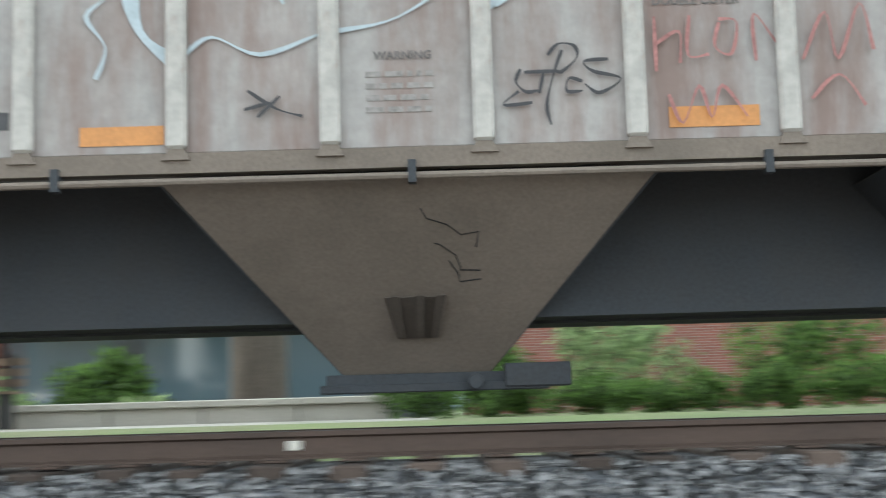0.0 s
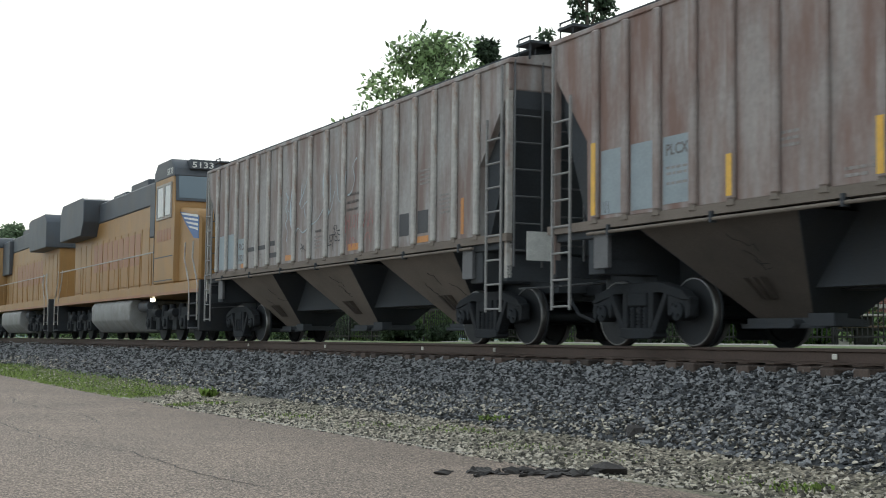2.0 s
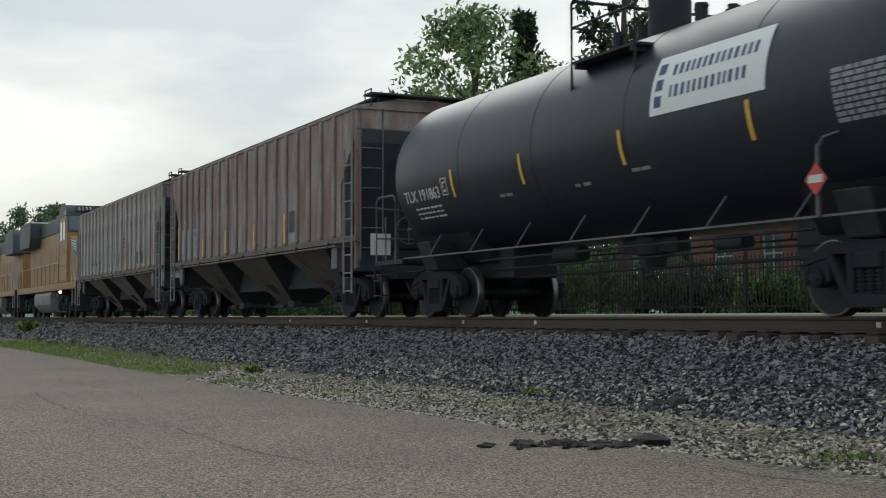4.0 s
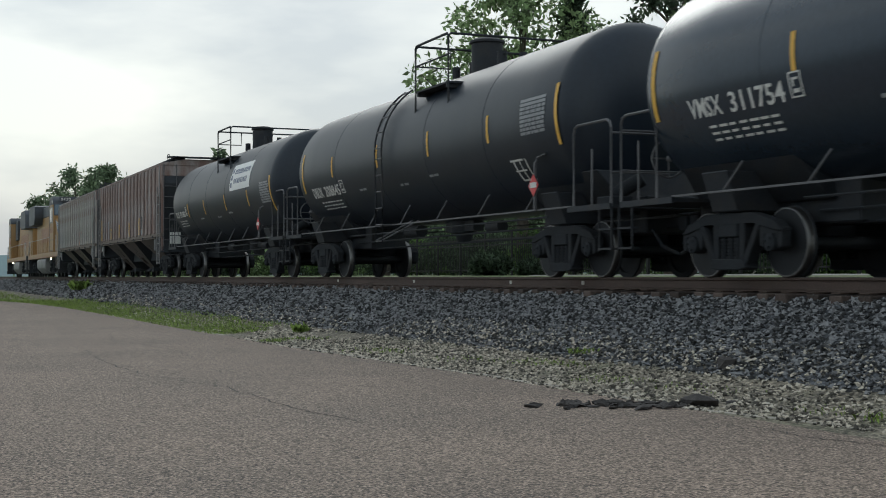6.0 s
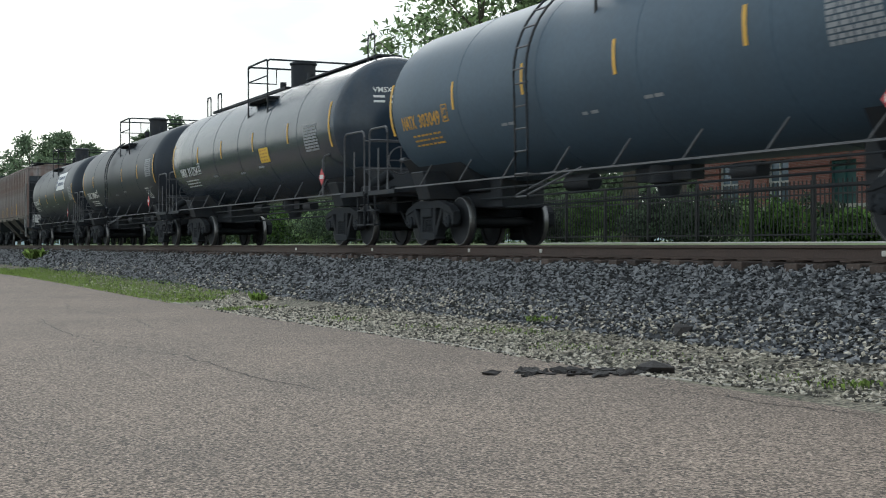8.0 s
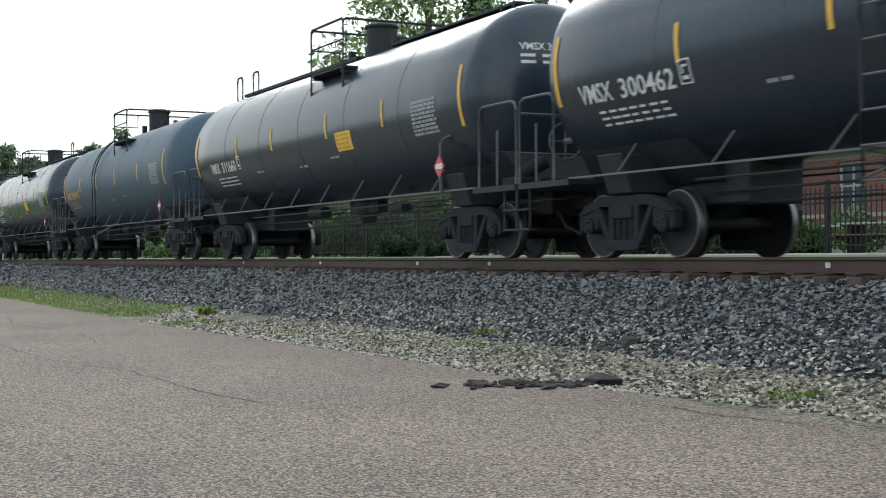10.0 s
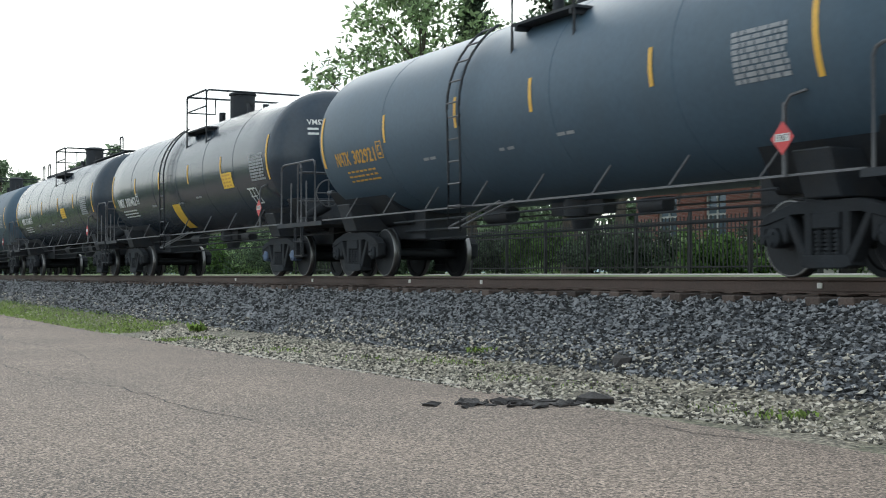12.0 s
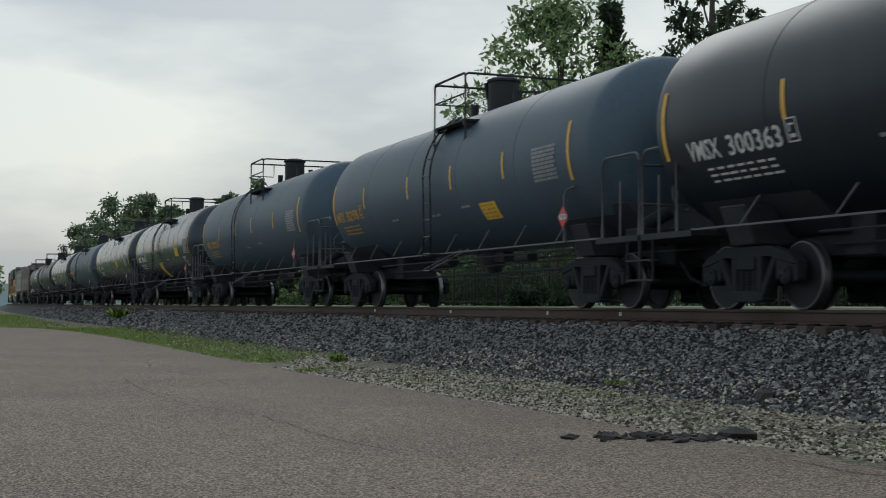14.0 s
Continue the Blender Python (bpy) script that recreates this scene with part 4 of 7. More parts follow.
def tank_car(label, length, paint, mark, number, ink, d):
    """One tank car, its leading end at x = 0, rail top at z = 0. d: what sets it apart."""
    car = thing("tank_car", label, "tank car", "tank cars of the train")
    a, b = d.get("cyl", (1.75, length - 1.75))
    hd = TANK_R / 2    # two-to-one elliptical heads
    bm = bmesh.new()
    prof = [(a - hd, 0.0)]
    for k in range(1, 9):
        t = math.pi / 2 * k / 8
        prof.append((a - hd * math.cos(t), TANK_R * math.sin(t)))
    n = 12
    prof += [(a + (b - a) * k / n, TANK_R) for k in range(1, n)]
    for k in range(0, 8):
        t = math.pi / 2 * k / 8
        prof.append((b + hd * math.sin(t), TANK_R * math.cos(t)))
    prof.append((b + hd, 0.0))
    lathe_x(bm, prof, 0, TANK_Z, 64)
    part("tank", bm, paint, car, smooth=60)
    # weld seams
    for k in range(1, d.get("seams", 5)):
        x = a + (b - a) * k / d.get("seams", 5)
        bm = bmesh.new()
        lathe_x(bm, [(x - 0.022, TANK_R - 0.01), (x - 0.012, TANK_R + 0.005), (x + 0.012, TANK_R + 0.005), (x + 0.022, TANK_R - 0.01)], 0, TANK_Z, 64)
        part("weld_seam", bm, paint, car)
    tc = d.get("truck", 2.42)
    for xx, blue in ((tc, d.get("blue", False)), (length - tc, d.get("blue2", False))):
        freight_truck(car, xx, blue)
    # stub sills, bolsters and end platforms
    for way in (-1, 1):
        e = 0 if way < 0 else length
        bm = bmesh.new()
        x0, x1 = (0.75, 4.3) if way < 0 else (length - 4.3, length - 0.75)
        box(bm, x0, x1, -0.45, 0.45, 0.70, 1.30)
        part("stub_sill", bm, M["frame_black"], car, bevel=0.02)
        bm = bmesh.new()
        c = tc if way < 0 else length - tc
        hull8(bm, [(c - 0.30, -1.15, 0.88), (c + 0.30, -1.15, 0.88), (c + 0.30, 1.15, 0.88), (c - 0.30, 1.15, 0.88)], [(c - 0.30, -1.34, 1.42), (c + 0.30, -1.34, 1.42), (c + 0.30, 1.34, 1.42), (c - 0.30, 1.34, 1.42)])
        part("body_bolster", bm, M["frame_black"], car, bevel=0.02)
        bm = bmesh.new()
        hull8(bm, [(c - 1.45, -0.55, 1.0), (c + 1.45, -0.55, 1.0), (c + 1.45, 0.55, 1.0), (c - 1.45, 0.55, 1.0)], [(c - 1.25, -1.12, 1.72), (c + 1.25, -1.12, 1.72), (c + 1.25, 1.12, 1.72), (c - 1.25, 1.12, 1.72)])
        part("tank_saddle", bm, M["frame_black"], car, "black steel saddle under the tank", bevel=0.02)
        bm = bmesh.new()
        p0, p1 = (0.12, 1.55) if way < 0 else (length - 1.55, length - 0.18)
        box(bm, p0, p1, -1.42, 1.42, 1.06, 1.11)
        box(bm, p0, p1, -1.44, -1.40, 1.04, 1.13)
        box(bm, p0, p1, 1.40, 1.44, 1.04, 1.13)
        part("end_platform", bm, M["frame_black"], car, "black steel end platform")
        bm = bmesh.new()
        q0, q1 = (0.10, 1.10) if way < 0 else (length - 1.40, length - 0.20)
        for yy in (-1.40, 1.40):
            pipe(bm, [(q0, yy, 1.08), (q0, yy, 2.28), (q0 + 0.04, yy, 2.37), (q0 + 0.14, yy, 2.41), (q1 - 0.14, yy, 2.41), (q1 - 0.04, yy, 2.37), (q1, yy, 2.28), (q1, yy, 1.08)], 0.023)
            bar(bm, ((q0 + q1) / 2, yy, 1.08), ((q0 + q1) / 2, yy, 2.0), 0.016, 6)
        qe = q0 if way < 0 else q1
        pipe(bm, [(qe, -1.40, 2.2), (qe, 1.40, 2.2)], 0.021)
        pipe(bm, [(qe, -1.40, 1.60), (qe, -0.4, 1.60)], 0.018)
        part("end_handrail", bm, M["rod"], car, "bent pipe handrail")
        bm = bmesh.new()
        s0 = q0 - 0.05 if way < 0 else q1 - 0.35
        for zz in (0.42, 0.72):
            box(bm, s0, s0 + 0.40, -1.44, -1.30, zz, zz + 0.03)
        for xx in (s0, s0 + 0.38):
            box(bm, xx, xx + 0.02, -1.43, -1.40, 0.40, 1.05)
        part("sill_step", bm, M["frame_black"], car)
        coupler(car, e + (0.02 if way < 0 else -0.02), way)
    # tubular side rail with slanting braces
    for s in (-1, 1):
        bm = bmesh.new()
        box(bm, 1.5, length - 1.5, s * 1.385 - 0.022, s * 1.385 + 0.022, 1.122, 1.15)
        part("side_rail", bm, M["rod"], car, "long worn steel side rail")
    for k in range(d.get("braces", 7)):
        x = 2.7 + (length - 5.9) * k / (d.get("braces", 7) - 1)
        for s in (-1, 1):
            bm = bmesh.new()
            pipe(bm, [(x, s * 1.385, 1.13), (x + 0.30, s * 1.27, 1.52)], 0.016, 5)
            part("rail_brace", bm, M["rod"], car)
    # underside fittings: outlet valve, brake cylinder, rods
    bm = bmesh.new()
    mid = length / 2
    lathe_z = [(0.30, 1.25), (0.30, 0.95), (0.20, 0.92), (0.15, 0.74), (0.10, 0.72)]
    for (r0, z0), (r1, z1) in zip(lathe_z, lathe_z[1:]):
        bar(bm, (mid, 0, z0 + 0.001), (mid, 0, z1), r0, 14, r1)
    box(bm, mid - 0.75, mid + 0.75, -0.12, 0.12, 0.98, 1.2)
    part("bottom_outlet", bm, M["frame_black"], car)
    bm = bmesh.new()
    bar(bm, (mid + 2.2, -0.4, 1.0), (mid + 2.8, -0.4, 1.0), 0.12, 14)
    part("brake_cylinder", bm, M["frame_black"], car)
    bm = bmesh.new()
    bar(bm, (mid - 2.4, -0.35, 1.04), (mid - 1.6, -0.35, 1.04), 0.14, 14)
    part("air_reservoir", bm, M["frame_black"], car)
    for zz, yy in ((0.86, -0.5), (0.70, -0.32), (1.02, -0.75)):
        bm = bmesh.new()
        bar(bm, (3.6, yy, zz), (length - 3.6, yy, zz + 0.04), 0.02, 6)
        part("brake_rod", bm, M["frame_black"], car)
    # manway platform on top
    mx = mid + d.get("dome", 0.75)
    px0, px1 = mx - 0.66, mx + 1.10
    top = TANK_Z + TANK_R
    hw = 1.34
    foot = TANK_Z + math.sqrt(TANK_R ** 2 - hw ** 2) - 0.04
    zt = top + d.get("rail_h", 0.56)
    for ya, yb_ in ((-hw, -0.60), (0.60, hw)):
        bm = bmesh.new()
        box(bm, px0, px1, ya, yb_, top - 0.42, top - 0.38)
        for x in (px0 + 0.1, px1 - 0.1):
            box(bm, x - 0.03, x + 0.03, ya, yb_, top - 0.50, top - 0.42)
        part("top_platform", bm, M["frame_black"], car, "grated steel platform beside the manway")
    for yy in (-hw, hw):
        bm = bmesh.new()
        pipe(bm, [(px0, yy, foot), (px0, yy, zt - 0.06), (px0 + 0.06, yy, zt), (px1 - 0.06, yy, zt), (px1, yy, zt - 0.06), (px1, yy, foot)], 0.026)
        pipe(bm, [(px0, yy, zt - 0.42), (px1, yy, zt - 0.42)], 0.018)
        part("side_railing", bm, M["frame_black"], car, "black pipe railing beside the manway")
    for x in (px0, px1):
        bm = bmesh.new()
        pipe(bm, [(x, -hw, zt - 0.05), (x, -hw + 0.06, zt), (x, hw - 0.06, zt), (x, hw, zt - 0.05)], 0.026)
        if x == px0:
            pipe(bm, [(x, -hw, zt - 0.42), (x, -0.55, zt - 0.42), (x, -0.55, zt)], 0.018)
        part("cross_railing", bm, M["frame_black"], car, "black pipe railing across the tank top")
    bm = bmesh.new()
    bar(bm, (mx, 0, top - 0.12), (mx, 0, top + 0.60), 0.33, 24)
    bar(bm, (mx, 0, top + 0.60), (mx, 0, top + 0.66), 0.37, 24)
    bar(bm, (mx, 0, top + 0.66), (mx, 0, top + 0.71), 0.34, 24, 0.25)
    if d.get("slant_lid"):
        hull8(bm, [(mx - 0.62, -0.1, top + 0.1), (mx - 0.5, -0.1, top + 0.1), (mx - 0.5, 0.1, top + 0.1), (mx - 0.62, 0.1, top + 0.1)], [(mx - 0.30, -0.35, top + 0.62), (mx - 0.2, -0.35, top + 0.62), (mx - 0.2, 0.35, top + 0.62), (mx - 0.30, 0.35, top + 0.62)])
    part("manway", bm, M["frame_black"], car, "black domed manway housing", bevel=0.01)
    for dx, dy, r, hh in ((-0.85, 0.1, 0.12, 0.34), (-1.15, -0.2, 0.09, 0.26), (0.95, -0.1, 0.10, 0.30), (1.3, 0.2, 0.08, 0.24)):
        bm = bmesh.new()
        bar(bm, (mx + dx, dy, top - 0.06), (mx + dx, dy, top + hh), r, 12)
        bar(bm, (mx + dx - 0.16, dy, top + hh - 0.06), (mx + dx + 0.16, dy, top + hh - 0.06), 0.025, 6)
        part("valve", bm, M["frame_black"], car)
    if d.get("topwalk"):
        bm = bmesh.new()
        box(bm, a + 0.4, px0 - 0.02, -0.30, 0.30, top + 0.03, top + 0.10)
        part("running_board", bm, M["frame_black"], car)
        bm = bmesh.new()
        box(bm, px1 + 0.02, b - 0.4, -0.30, 0.30, top + 0.06, top + 0.10)
        part("running_board", bm, M["frame_black"], car)
        for x in (a + 0.2, a + 1.5, b - 0.7):
            bm = bmesh.new()
            pipe(bm, [(x, -0.42, top - 0.05), (x, -0.42, top + 0.46), (x + 0.06, -0.42, top + 0.54), (x + 0.36, -0.42, top + 0.54), (x + 0.42, -0.42, top + 0.46), (x + 0.42, -0.42, top - 0.05)], 0.024)
            part("grab_loop", bm, M["frame_black"], car)
    # side ladder that bends up over the flank
    if d.get("ladder") is not None:
        lx = mid + d["ladder"]
        bm = bmesh.new()
        for xx in (lx, lx + 0.42):
            pts = [(xx, -1.62, 0.72), (xx, -1.62, 1.5), (xx, -1.64, 2.4)]
            for k in range(0, 8):
                an = radians(0 + 8.0 * k)
                pts.append((xx, -(TANK_R + 0.12) * math.cos(an), TANK_Z + (TANK_R + 0.12) * math.sin(an)))
            pipe(bm, pts, 0.022, 5)
        part("ladder_stile", bm, M["frame_black"], car)
        for k in range(11):
            bm = bmesh.new()
            if k < 6:
                y, z = -1.62, 0.78 + 0.36 * k
            else:
                an = radians(3 + 12.5 * (k - 6))
                y, z = -(TANK_R + 0.12) * math.cos(an), TANK_Z + (TANK_R + 0.12) * math.sin(an)
            bar(bm, (lx, y, z), (lx + 0.42, y, z), 0.016, 6)
            part("rung", bm, M["rod"], car)
        bm = bmesh.new()
        for xx in (lx, lx + 0.42):
            bar(bm, (xx, -1.62, 1.13), (xx, -1.36, 1.13), 0.02, 6)
            bar(bm, (xx, -1.62, 0.80), (xx + 0.62, -1.0, 1.22), 0.018, 6)
        part("ladder_bracket", bm, M["rod"], car)
    # yellow reflectors
    for u in d.get("short", ()):
        part("reflector", flank_patch(bmesh.new(), u, u + 0.085, -0.30 + d.get("sv", 0.0), 0.20 + d.get("sv", 0.0)), M["yellow"], car, "yellow reflective strip")
    for u in d.get("long", ()):
        part("reflector", flank_patch(bmesh.new(), u, u + 0.095, -0.57 + d.get("sv", 0.0), 0.45 + d.get("sv", 0.0)), M["yellow"], car, "long yellow reflective strip")
    # reporting mark, number and small print
    tu, tv, th = d.get("text", (2.6, -0.40, 0.30))
    tw = d.get("text_w", 1.95)
    m = Matrix.Translation((tu, tv, 0))
    lettering("car_mark", mark, th * 1.38, ink, car, m, width=tw * 0.36, bend=on_tank)
    m = Matrix.Translation((tu + tw * 0.45, tv, 0))
    lettering("car_number", number, th * 1.38, ink, car, m, width=tw * 0.55, bend=on_tank)
    bm = bmesh.new()
    small_print(bm, tu + 0.35, tv - 0.17, tw * 0.75, 3, hgt=0.036, gap=0.062, words=7, seed=len(number) + int(length * 10))
    part("weight_stencil", bm, ink, car, smooth=0)
    bm = bmesh.new()
    bx = tu + tw + 0.12
    for u0, u1, v0, v1 in ((0, 0.24, 0.0, 0.02), (0, 0.24, 0.30, 0.32), (0, 0.02, 0.02, 0.30), (0.22, 0.24, 0.02, 0.30), (0.06, 0.18, 0.06, 0.11), (0.06, 0.09, 0.14, 0.25), (0.06, 0.18, 0.22, 0.25)):
        flank_patch(bm, bx + u0, bx + u1, tv + v0 + 0.02, tv + v1 + 0.02)
    part("class_box", bm, ink, car, smooth=0)
    # data panel near the trailing end
    du, dv = d.get("panel", (length - 3.3, 0.05))
    bm = bmesh.new()
    rnd = random.Random(int(length * 7) + len(label))
    for r in range(9):
        u = du
        v = dv - 0.03 - r * 0.07
        if d.get("solid_panel") and r in (0, 1, 4):
            flank_patch(bm, du, du + 0.95, v, v + 0.05)
            continue
        while u < du + 0.9:
            l = rnd.uniform(0.06, 0.2)
            flank_patch(bm, u, min(u + l, du + 0.95), v, v + 0.05)
            u += l + 0.03
    part("data_panel", bm, M["blank"], car, "block of small pale stencilled data", smooth=0)
    bm = bmesh.new()
    for k, (uu, vv) in enumerate(((0.30, -0.75), (0.48, -0.80), (0.60, -0.72))):
        small_print(bm, a + (b - a) * uu, vv, 0.5, 1, hgt=0.05, words=2, seed=k)
    part("side_stencil", bm, M["blank"], car, smooth=0)
    # placard on its stand at the trailing end
    bm = bmesh.new()
    pu = length - 2.7
    c = Vector((pu, -1.47, 1.62))
    box(bm, pu - 0.02, pu + 0.02, -1.46, -1.42, 1.12, 1.95)
    pipe(bm, [(pu, -1.44, 1.9), (pu + 0.10, -1.44, 2.02), (pu + 0.32, -1.40, 2.06)], 0.02, 5)
    part("placard_stand", bm, M["rod"], car)
    bm = bmesh.new()
    s = 0.19
    prism(bm, [(pu - s, 1.55), (pu, 1.55 - s), (pu + s, 1.55), (pu, 1.55 + s)], -1.475, -1.468)
    pl = part("placard", bm, M["red"], car, "red diamond placard with a white band", smooth=0)
    bm = bmesh.new()
    box(bm, pu - 0.12, pu + 0.12, -1.480, -1.476, 1.51, 1.60)
    part("placard_band", bm, M["white"], pl, smooth=0)
    if d.get("placard_number"):
        lettering("placard_number", d["placard_number"], 0.10, M["stencil"], pl, Matrix.Translation((pu - 0.10, -1.4805, 1.52)) @ pose(0, 0, 0, 90), width=0.20, depth=0.001)
    # hand brake and gear on the trailing platform
    bm = bmesh.new()
    hx = length - 0.95
    box(bm, hx - 0.25, hx + 0.25, -1.1, -0.72, 1.12, 1.28)
    bar(bm, (hx + 0.05, -0.95, 1.30), (hx + 0.35, -0.6, 1.55), 0.12, 12)
    part("valve_gear", bm, M["truck"], car, bevel=0.02)
    bm = bmesh.new()
    wx = 0.62
    for k in range(20):
        a0, a1 = 0.314 * k, 0.314 * (k + 1)
        bar(bm, (wx, -0.9 + 0.28 * math.cos(a0), 1.75 + 0.28 * math.sin(a0)), (wx, -0.9 + 0.28 * math.cos(a1), 1.75 + 0.28 * math.sin(a1)), 0.017, 5)
    for k in range(4):
        a0 = 1.571 * k
        bar(bm, (wx, -0.9, 1.75), (wx, -0.9 + 0.28 * math.cos(a0), 1.75 + 0.28 * math.sin(a0)), 0.014, 5)
    bar(bm, (wx, -0.9, 1.75), (wx + 0.25, -0.9, 1.75), 0.05, 8)
    part("hand_brake", bm, M["rod"], car)
    if d.get("yellow_sign"):
        u, v = d["yellow_sign"]
        sg = part("warning_sign", flank_patch(bmesh.new(), u, u + 0.78, v + 0.02, v + 0.40), M["sign_yellow"], car, "yellow warning sign with small print")
        bm = bmesh.new()
        for r in range(4):
            small_print(bm, u + 0.06, v + 0.32 - 0.085 * r, 0.68, 1, hgt=0.04, words=3, seed=r, lift=0.0115)
        part("sign_print", bm, M["stencil_yellow"], sg, smooth=0)
    if d.get("slash"):
        u, v = d["slash"]
        part("yellow_slash", flank_patch(bmesh.new(), u, u + 0.70, v, v + 0.90, slant=0.42), M["sign_yellow"], car, "slanted yellow reflective panel")
    if d.get("banner"):
        u, v = d["banner"]
        bn = part("banner", flank_patch(bmesh.new(), u, u + 2.45, v, v + 0.84), M["banner"], car, "white sign with a dark company emblem")
        bm = bmesh.new()
        for r, (w0, w1) in enumerate(((0.45, 2.3), (0.45, 2.0))):
            x = u + w0
            rnd = random.Random(r)
            while x < u + w1:
                l = rnd.uniform(0.07, 0.12)
                flank_patch(bm, x, x + l * 0.6, v + 0.50 - 0.30 * r, v + 0.66 - 0.30 * r, lift=0.0115)
                x += l + 0.035
        for r in range(3):
            flank_patch(bm, u + 0.10, u + 0.26, v + 0.10 + 0.23 * r, v + 0.25 + 0.23 * r, lift=0.0115)
        part("emblem_bars", bm, M["navy"], bn, smooth=0)
    if d.get("box_mark"):
        u, v = d["box_mark"]
        bm = bmesh.new()
        for u0, u1, v0, v1 in ((0, 0.5, 0, 0.035), (0, 0.5, 0.40, 0.435), (0, 0.04, 0, 0.43), (0.46, 0.5, 0, 0.43), (0.23, 0.26, 0.0, 0.43), (0.04, 0.46, 0.2, 0.23)):
            flank_patch(bm, u + u0 + 0.1 * (v0 < 0.2), u + u1 + 0.1 * (v0 < 0.2), v + v0, v + v1)
        part("placard_frame", bm, M["white"], car, smooth=0)
    if d.get("end_mark", True) and not label.startswith("short"):
        def on_head(q):
            y, z = d.get("end_y", -0.80) + q.x, 3.36 + q.y
            k = 1 - (y * y + (z - TANK_Z) ** 2) / TANK_R ** 2
            return Vector((b + hd * math.sqrt(max(k, 0.0)) + 0.012, y, z))
        lettering("end_mark", mark + " " + number, 0.17, ink, car, Matrix.Identity(4), width=0.95, depth=0.0, bend=on_head)
        bm = bmesh.new()
        for r in range(2):
            for c0_ in (0.0, 0.36, 0.72):
                q4 = [on_head(Vector((c0_ + dx, -0.12 - 0.11 * r + dy, 0))) for dx, dy in ((0, 0), (0.24, 0), (0.24, 0.05), (0, 0.05))]
                bm.faces.new([bm.verts.new(q_) for q_ in q4])
        part("end_stencil", bm, ink, car, smooth=0)
    return car


# ---- covered hopper cars ----
def side_text(name, text, size, mat, car, x, z, y, width):
    return lettering(name, text, size, mat, car, Matrix.Translation((x, y, z)) @ pose(0, 0, 0, 90), width=width, depth=0.0015)


def ribbon(bm, pts, w, y):
    """A painted stroke on the side: pts of (x, z), smoothed."""
    P = [Vector((x, z)) for x, z in pts]
    out = []
    for i in range(len(P) - 1):
        p0, p1, p2, p3 = P[max(i - 1, 0)], P[i], P[i + 1], P[min(i + 2, len(P) - 1)]
        for k in range(5):
            t = k / 5
            out.append(0.5 * ((2 * p1) + (p2 - p0) * t + (2 * p0 - 5 * p1 + 4 * p2 - p3) * t * t + (3 * p1 - p0 - 3 * p2 + p3) * t ** 3))
    out.append(P[-1])
    rows = []
    for i, p in enumerate(out):
        d = (out[min(i + 1, len(out) - 1)] - out[max(i - 1, 0)])
        d = d.normalized() if d.length > 1e-6 else Vector((1, 0))
        nrm = Vector((-d.y, d.x)) * w * 0.5 * (0.75 + 0.35 * math.sin(i * 0.7))
        rows.append([bm.verts.new((q.x, y + e, q.y)) for q, e in ((p - nrm, 0), (p + nrm, 0), (p + nrm, 0.002), (p - nrm, 0.002))])
    for a, b in zip(rows, rows[1:]):
        for i in range(4):
            j = (i + 1) % 4
            bm.faces.new((a[i], a[j], b[j], b[i]))
    return bm


